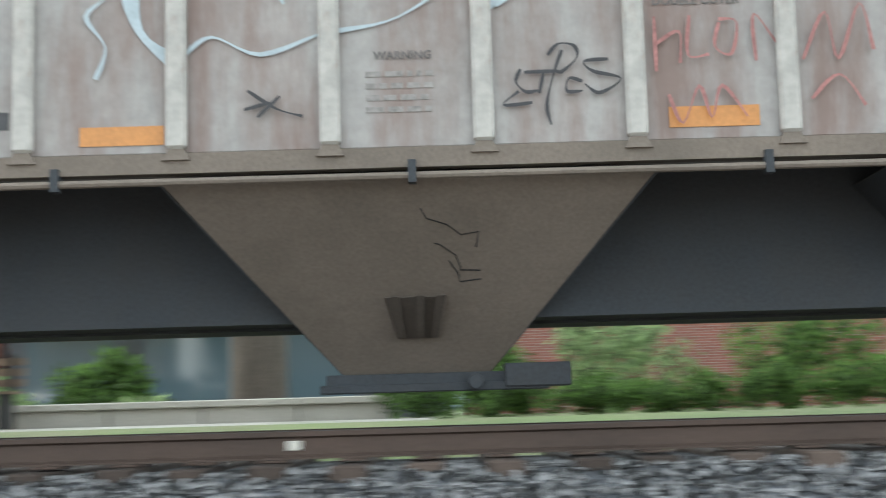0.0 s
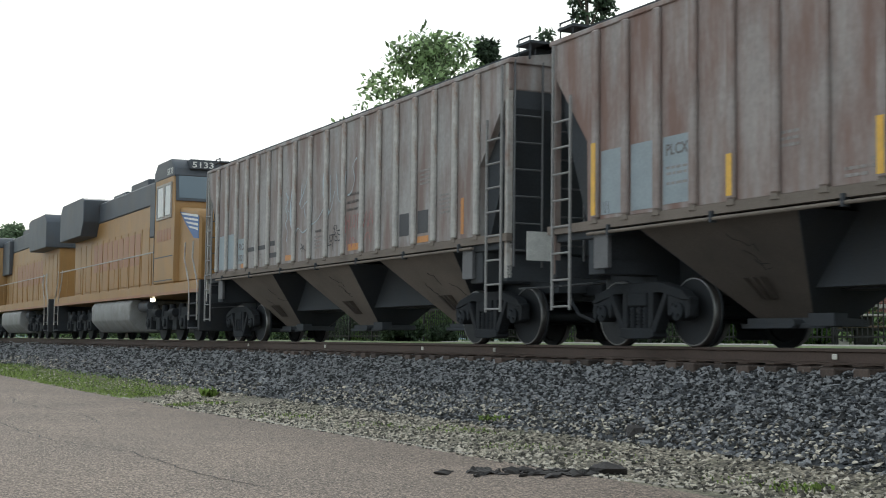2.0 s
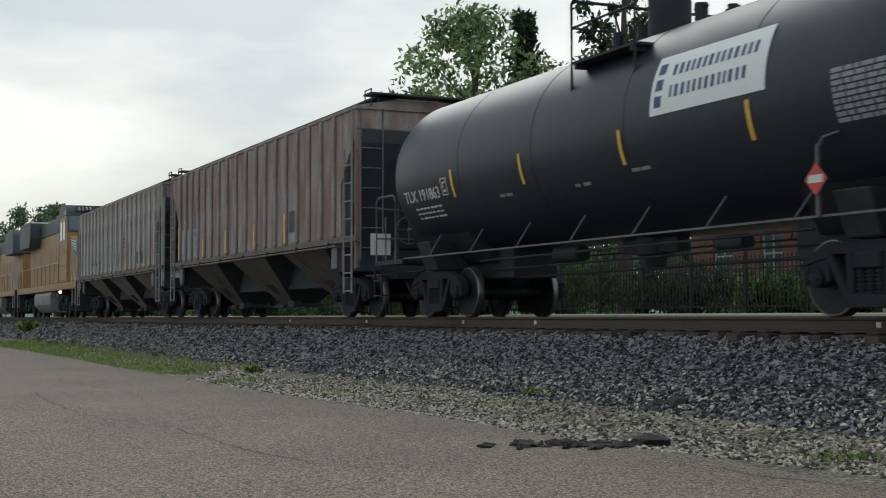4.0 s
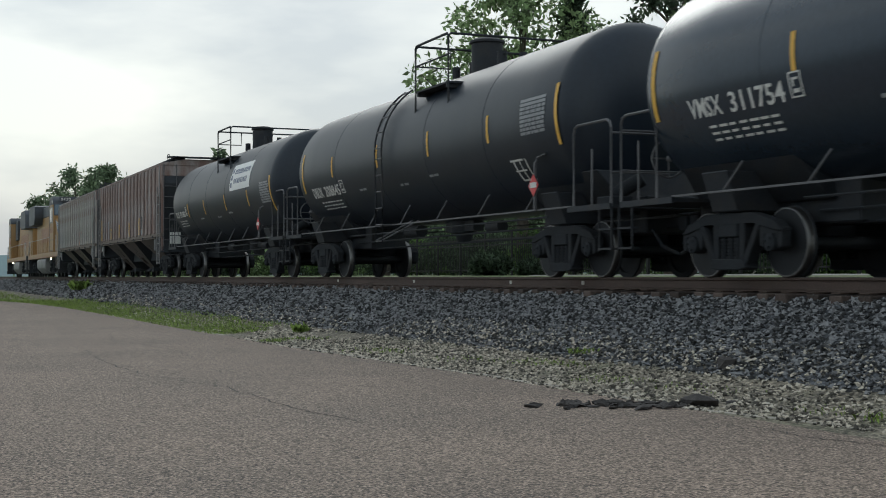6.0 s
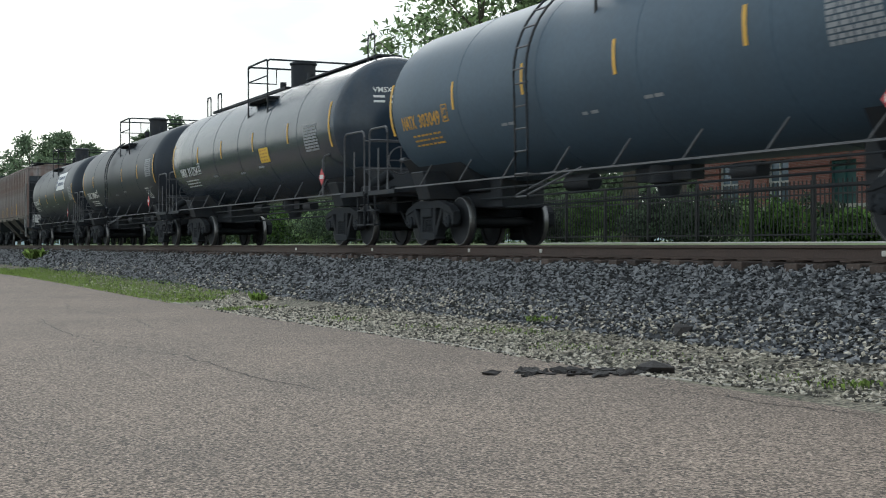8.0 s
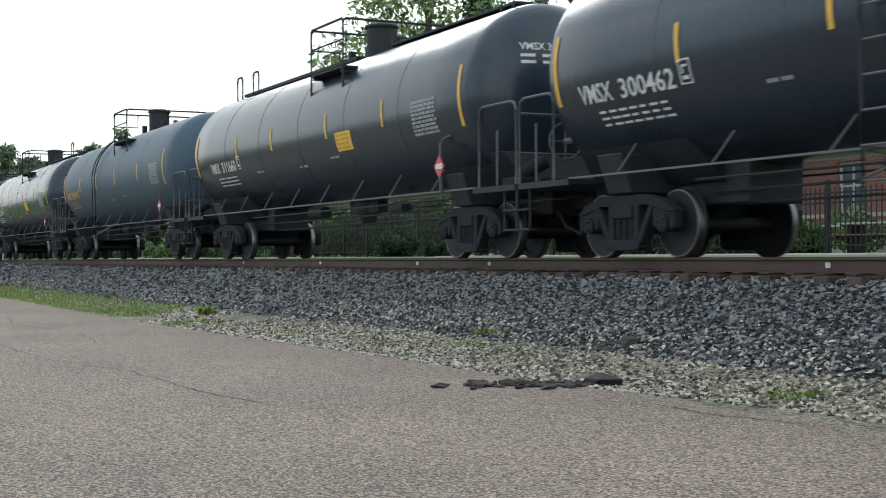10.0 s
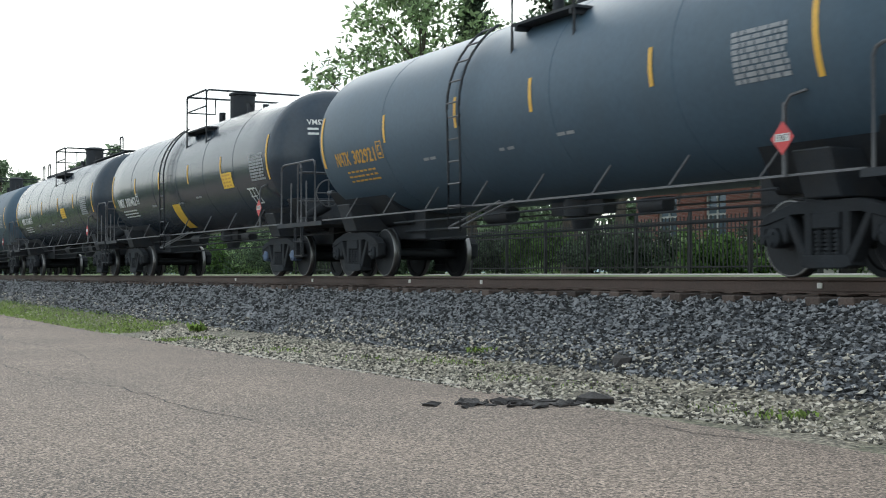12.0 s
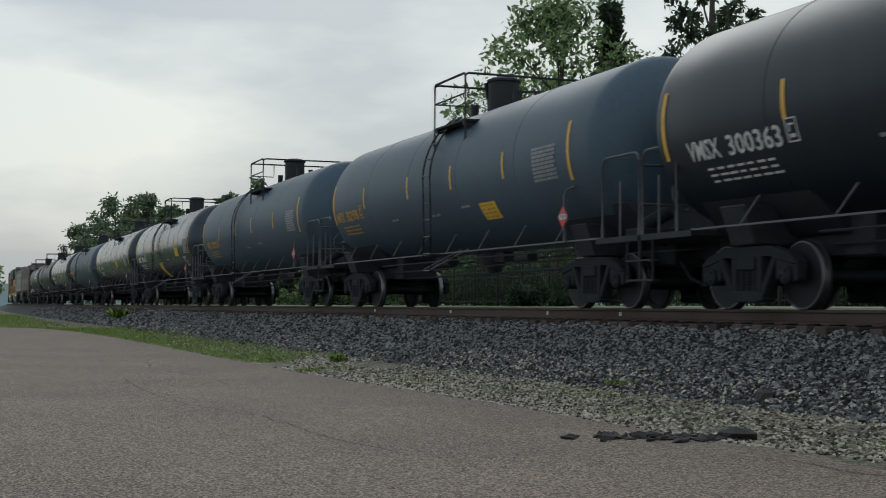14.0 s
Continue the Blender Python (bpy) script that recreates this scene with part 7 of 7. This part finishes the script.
def bin_box(x, y, w, hgt, mat, label):
    c = thing("waste_container", label, "container", at=pose(x, y, FAR_Z + 0.02))
    bm = bmesh.new()
    box(bm, -w / 2, w / 2, -0.6, 0.6, 0.1, hgt)
    part("body", bm, mat, c, bevel=0.02)
    for k in range(4):
        bm = bmesh.new()
        xx = -w / 2 + 0.15 + k * (w - 0.4) / 3
        box(bm, xx, xx + 0.08, -0.66, -0.598, 0.15, hgt - 0.1)
        part("stiffener", bm, mat, c, bevel=0.01)
    for s in (-1, 1):
        bm = bmesh.new()
        box(bm, min(0.01 * s, s * (w / 2 + 0.05)), max(0.01 * s, s * (w / 2 + 0.05)), -0.66, 0.66, hgt + 0.002, hgt + 0.07)
        part("lid", bm, M["iron"], c, bevel=0.02)
    for dx in (-w / 2 + 0.1, w / 2 - 0.2):
        bm = bmesh.new()
        box(bm, dx, dx + 0.1, -0.5, 0.5, 0, 0.1)
        part("skid", bm, M["iron"], c)


bin_box(-19.0, 27.5, 2.0, 1.35, M["dark_green"], "dark green metal waste container by the building")
bin_box(-11.2, 27.5, 2.4, 1.4, M["iron"], "dark metal waste container near the wall")


def bench(x, y):
    b = thing("park_bench", "dark slatted bench on the pale path", "bench", "park benches", at=pose(x, y, FAR_Z + 0.03))
    for k in range(4):
        bm = bmesh.new()
        box(bm, -0.75, 0.75, -0.22 + 0.12 * k, -0.13 + 0.12 * k, 0.42, 0.45)
        part("slat", bm, M["wood"], b)
    for k in range(3):
        bm = bmesh.new()
        box(bm, -0.75, 0.75, 0.27, 0.30, 0.52 + 0.13 * k, 0.61 + 0.13 * k)
        part("slat", bm, M["wood"], b)
    for s in (-0.6, 0.6):
        bm = bmesh.new()
        box(bm, s - 0.03, s + 0.03, -0.22, 0.27, 0, 0.42)
        box(bm, s - 0.03, s + 0.03, 0.24, 0.27, 0.42, 0.92)
        part("leg", bm, M["iron"], b)
    return b


for x in (-8.2, -5.2, -12.5, -16.4):
    bench(x, 18.4)

# utility pole and wire by the tree
pole = thing("utility_pole", "grey wooden utility pole with a slack wire", "pole", at=pose(-58.0, 21.4, FAR_Z))
bm = bmesh.new()
bar(bm, (0, 0, 0), (0, 0, 6.6), 0.13, 10, 0.10)
part("shaft", bm, M["bark"], pole)
bm = bmesh.new()
pipe(bm, [(0, 0, 6.5), (6, 0.6, 7.0), (13.0, 1.0, 8.2)], 0.014, 5)
part("wire", bm, M["iron"], pole)


# ---- the train ----
A_X, B_X = -51.6, -34.1
WHITE, AMBER = M["white"], M["stencil_yellow"]
TRAIN = []    # car, place of its leading end behind the first tank coupling


def put(car, rel):
    TRAIN.append((car, rel))


put(locomotive("yellow diesel locomotive with grey roof, leading", False, "5133"), A_X - 43.5)
put(locomotive("yellow diesel locomotive with winged nose facing the hoppers", True, "5133"), A_X - 21.55)

CH = 17.4
GRAFFITI_WIDE = [[(7.3, 3.6), (7.05, 3.25), (6.98, 2.9), (7.05, 2.5), (7.3, 2.28)], [(9.05, 3.6), (8.94, 3.28), (8.98, 3.05), (9.13, 2.85), (9.27, 2.6)]]
GRAFFITI_BLUE = [[(7.32, 2.33), (7.5, 2.45), (7.8, 2.33), (8.17, 2.45), (8.3, 2.47), (8.67, 2.55), (9.13, 2.85)], [(7.7, 3.4), (7.65, 2.87), (7.97, 2.97), (8.3, 3.0), (8.25, 2.48)], [(7.55, 2.95), (7.9, 3.3), (8.1, 3.6)], [(7.85, 2.85), (7.95, 2.65)],
                 [(9.27, 2.6), (9.45, 2.75), (9.6, 3.05)], [(9.37, 3.4), (9.4, 2.85)], [(9.7, 3.4), (9.8, 2.9), (10.0, 2.8), (10.15, 2.95), (10.2, 3.4)], [(10.3, 2.9), (10.5, 2.95), (10.65, 3.2), (10.55, 3.45), (10.75, 3.6)],
                 [(6.7, 3.3), (6.85, 3.1), (6.7, 2.95), (6.85, 2.75), (6.72, 2.6), (6.84, 2.4), (6.78, 2.2)], [(6.9, 3.2), (6.78, 3.0), (6.9, 2.85)]]
GRAFFITI_BLACK = [[(9.41, 2.19), (9.38, 2.11), (9.44, 2.046), (9.522, 2.054)], [(9.477, 1.976), (9.298, 1.967), (9.395, 2.049)], [(9.432, 2.169), (9.649, 2.172)], [(9.552, 2.164), (9.522, 2.032)], [(9.671, 2.304), (9.619, 2.167), (9.567, 1.965), (9.589, 1.833)], [(9.582, 2.274), (9.649, 2.343), (9.746, 2.329), (9.761, 2.253), (9.671, 2.17), (9.626, 2.166)], [(9.791, 2.101), (9.709, 2.123), (9.694, 2.042), (9.791, 2.042)], [(9.955, 2.238), (9.806, 2.227), (9.858, 2.164), (10.029, 2.113), (9.895, 2.026), (9.806, 2.085)], [(7.72, 2.1), (7.9, 1.98), (8.06, 1.93)], [(7.78, 1.93), (7.92, 2.06)], [(7.7, 1.98), (7.86, 2.02)]]
GRAFFITI_RED = [[(10.25, 2.15), (10.25, 2.5)], [(10.25, 2.32), (10.4, 2.4), (10.4, 2.2)], [(10.47, 2.5), (10.45, 2.25), (10.58, 2.25)], [(10.65, 2.45), (10.62, 2.3), (10.72, 2.25), (10.76, 2.45), (10.65, 2.47)], [(10.87, 2.2), (10.87, 2.5), (11.02, 2.3), (11.02, 2.55)], [(10.32, 2.0), (10.4, 1.82), (10.51, 2.05), (10.58, 1.85), (10.65, 2.05), (10.8, 1.85)], [(11.16, 2.2), (11.31, 2.5), (11.38, 2.2), (11.53, 2.55), (11.6, 2.25)], [(11.2, 1.95), (11.38, 2.1), (11.53, 1.9)]]
hop_a = hopper_car("weathered grey covered hopper with faded sprayed paint", CH, M["hopper"], dict(
    ribs=18, pale_ribs=True, orange=[(6.68, 1.78, 0.52, 0.12), (10.32, 1.80, 0.56, 0.13), (3.5, 1.76, 0.45, 0.10), (15.2, 1.8, 0.10, 0.6), (13.52, 1.76, 0.45, 0.11)],
    patch=[(1.72, 1.78, 1.42, 0.85), (3.26, 1.87, 0.63, 0.60)], dark=[(4.05, 2.12, 1.43, 0.10), (5.62, 2.17, 0.32, 0.11), (5.62, 1.90, 0.62, 0.11), (12.76, 1.92, 0.40, 0.40), (13.53, 1.92, 0.42, 0.40)],
    print=[(4.4, 2.0, 0.6, 2), (8.45, 2.17, 0.42, 4), (14.4, 2.5, 0.5, 5), (13.6, 3.0, 0.6, 4)],
    words=[("PLCX", 3.34, 2.20, 0.22, 0.46), ("18213", 3.33, 1.93, 0.22, 0.50), ("WARNING", 8.5, 2.28, 0.075, 0.36), ("INTERIOR OF CAR", 10.25, 2.88, 0.08, 0.6), ("LINED WITH PPN", 10.25, 2.73, 0.08, 0.58), ("DOUBLE COVER", 10.25, 2.58, 0.08, 0.54)],
    strokes=[("wide_spray", M["spray_blue"], 0.11, GRAFFITI_WIDE), ("blue_spray", M["spray_blue"], 0.028, GRAFFITI_BLUE), ("black_spray", M["spray_black"], 0.022, GRAFFITI_BLACK), ("red_spray", M["spray_red"], 0.022, GRAFFITI_RED)]))
put(hop_a, A_X)
CB = 17.7
hop_b = hopper_car("rust-stained brown-grey covered hopper with yellow marks", CB, M["hopper_brown"], dict(
    ribs=18, yellow_marks=True, chute="grimy_chute", first_post=1.82, gaps=[0.72, 0.72, 0.76, 0.74, 0.78, 0.80, 0.85] + [0.91] * 3 + [0.84] * 7, truck=2.15,
    orange=[(1.77, 1.78, 0.10, 1.0), (4.71, 1.78, 0.10, 0.5), (7.14, 1.78, 0.10, 0.6), (9.87, 1.78, 0.10, 0.6), (12.4, 1.78, 0.10, 0.7)],
    patch=[(1.91, 1.78, 0.54, 0.88), (2.63, 1.78, 0.54, 0.88), (3.35, 1.80, 0.58, 0.86), (12.6, 1.78, 0.5, 0.2)], dark=[(12.6, 2.02, 0.5, 0.5), (1.97, 1.80, 0.16, 0.16), (9.9, 1.80, 0.14, 0.08)], print=[(3.42, 2.24, 0.44, 2), (3.42, 2.04, 0.44, 1), (6.6, 1.88, 0.35, 2), (7.0, 1.95, 0.4, 2), (5.4, 2.4, 0.5, 3)],
    words=[("PLCX", 3.42, 2.42, 0.2, 0.46)]))
put(hop_b, B_X)

L1 = 16.3
TANKS = [
    ("short black tank car with a white sign", L1, "black_tank", "TLX", "191863", WHITE, dict(cyl=(1.5, 15.1), short=(3.9, 6.5, 9.5, 12.4), sv=-0.30, long=(15.0,), text=(1.75, -0.55, 0.22), text_w=1.6, banner=(10.35, -0.03), panel=(13.95, 0.0), truck=2.3, dome=0.45)),
    ("black tank car with an orange-striped flank and side ladder", 18.0, "black_tank", "DBUX", "208845", WHITE, dict(cyl=(1.75, 16.2), short=(4.4, 7.6, 10.6, 13.5), long=(1.95, 16.18), text=(2.6, -0.74, 0.27), text_w=2.1, ladder=-1.13, panel=(14.9, 0.29), solid_panel=True, box_mark=(14.2, -1.12), dome=1.2, end_mark=False)),
    ("long glossy black tank car with a yellow warning sign", 18.3, "gloss_tank", "VMSX", "311754", WHITE, dict(cyl=(1.15, 16.5), short=(4.35, 7.05, 10.2, 13.2), long=(1.18, 16.2), sv=0.04, text=(2.04, -0.58, 0.27), text_w=2.1, topwalk=True, yellow_sign=(10.75, -0.62), panel=(14.45, 0.05), seams=6, braces=8)),
    ("chalky black tank car with orange numbers and a side ladder", 18.1, "dull_tank", "NATX", "303049", AMBER, dict(short=(4.45, 7.1, 9.9, 12.9), long=(1.55, 15.9), text=(2.1, -0.50, 0.26), text_w=1.75, ladder=-1.95, panel=(14.4, 0.08), end_y=-0.40, braces=8)),
    ("long glossy black tank car with a small yellow sign", 18.2, "gloss_tank", "VMSX", "311660", WHITE, dict(cyl=(1.15, 16.5), short=(4.6, 7.1, 10.4, 13.2), long=(1.25, 16.3), text=(2.4, -0.58, 0.27), text_w=2.0, topwalk=True, yellow_sign=(10.9, -0.62), panel=(14.5, 0.0), seams=6, braces=8)),
    ("glossy black tank car with a slanted yellow panel", 18.1, "gloss_tank", "VMSX", "300462", WHITE, dict(cyl=(1.3, 16.1), short=(4.2, 6.9, 9.8, 12.65), long=(1.32, 16.0), text=(1.9, -0.60, 0.27), text_w=2.2, yellow_sign=(12.7, -0.62), slash=(7.3, -1.68), blue2=True, ladder=-1.55, panel=(14.85, 0.05), box_mark=(14.3, -1.12), seams=6, placard_number="1987")),
    ("chalky black tank car with worn orange numbers", 18.1, "dull_tank", "NATX", "302921", AMBER, dict(short=(4.75, 7.55, 9.95, 12.95), long=(1.75, 15.95), text=(2.4, -0.58, 0.27), text_w=1.85, ladder=-1.5, panel=(14.6, 0.1), end_y=-0.40, placard_number="1987", braces=8)),
    ("chalky black tank car with a yellow sign low on the flank", 18.1, "dull_tank", "NATX", "302976", AMBER, dict(short=(4.35, 7.55, 10.2, 12.9), long=(1.75, 15.65), text=(1.95, -0.54, 0.27), text_w=1.85, ladder=-0.1, panel=(14.25, 0.1), end_y=-0.40, yellow_sign=(11.45, -1.08), dome=0.45, end_mark=False, placard_number="1987", braces=8, slant_lid=True)),
    ("black tank car with a bright white number", 18.1, "black_tank", "VMSX", "300363", WHITE, dict(cyl=(0.85, 16.5), short=(3.85, 6.8, 9.9, 13.0), long=(0.9, 16.2), text=(1.5, -0.64, 0.29), text_w=2.25, ladder=-1.9, panel=(15.0, 0.1), seams=6, placard_number="1987")),
]
rel = B_X + CB + 0.1
for lab, ln, paint, mark, num, ink, d in TANKS:
    put(tank_car(lab, ln, M[paint], mark, num, ink, d), rel)
    rel += ln - {"311660": 0.2, "300462": 0.5, "302921": 0.2, "302976": 0.2}.get(num, 0.0)
    if lab.startswith("short"):
        rel = 0.0


# ---- what moves ----
RUN = [(0.0, 43.46), (0.2, 40.67), (0.5, 36.48), (1.0, 29.55), (1.5, 23.1), (2.0, 16.70), (2.5, 10.2), (3.0, 3.72), (3.5, -2.75), (4.0, -9.3), (4.5, -15.85), (5.0, -22.45), (5.5, -29.02), (6.0, -35.65), (6.5, -42.34), (7.0, -49.07),
       (7.5, -55.81), (8.0, -62.6), (8.5, -69.45), (9.0, -76.35), (9.5, -83.3), (10.0, -90.27), (10.5, -97.0), (11.0, -103.7), (11.5, -110.38), (12.0, -117.02), (12.5, -123.9), (13.0, -130.66), (13.5, -137.34), (14.0, -143.95)]


def run_at(t):
    for (t0, s0), (t1, s1) in zip(RUN, RUN[1:]):
        if t <= t1:
            return s0 + (s1 - s0) * (t - t0) / (t1 - t0)
    return RUN[-1][1]


def car_pose(x):
    return pose(x, TRACK_Y + bend_track(x + 9), RAIL_Z, 0, 0, track_turn(x + 9))


def motions():
    for car, rel_ in TRAIN:
        walk(car, [(t, car_pose(s + rel_)) for t, s in RUN])
    steps = [k / 30 for k in range(0, 421)]
    for w, (x, y, z) in SPIN:
        r = z
        walk(w, [(t, pose(x, y, z, 0, math.degrees((run_at(t) - 43.2) / r) % 360, 0)) for t in steps])


motions()
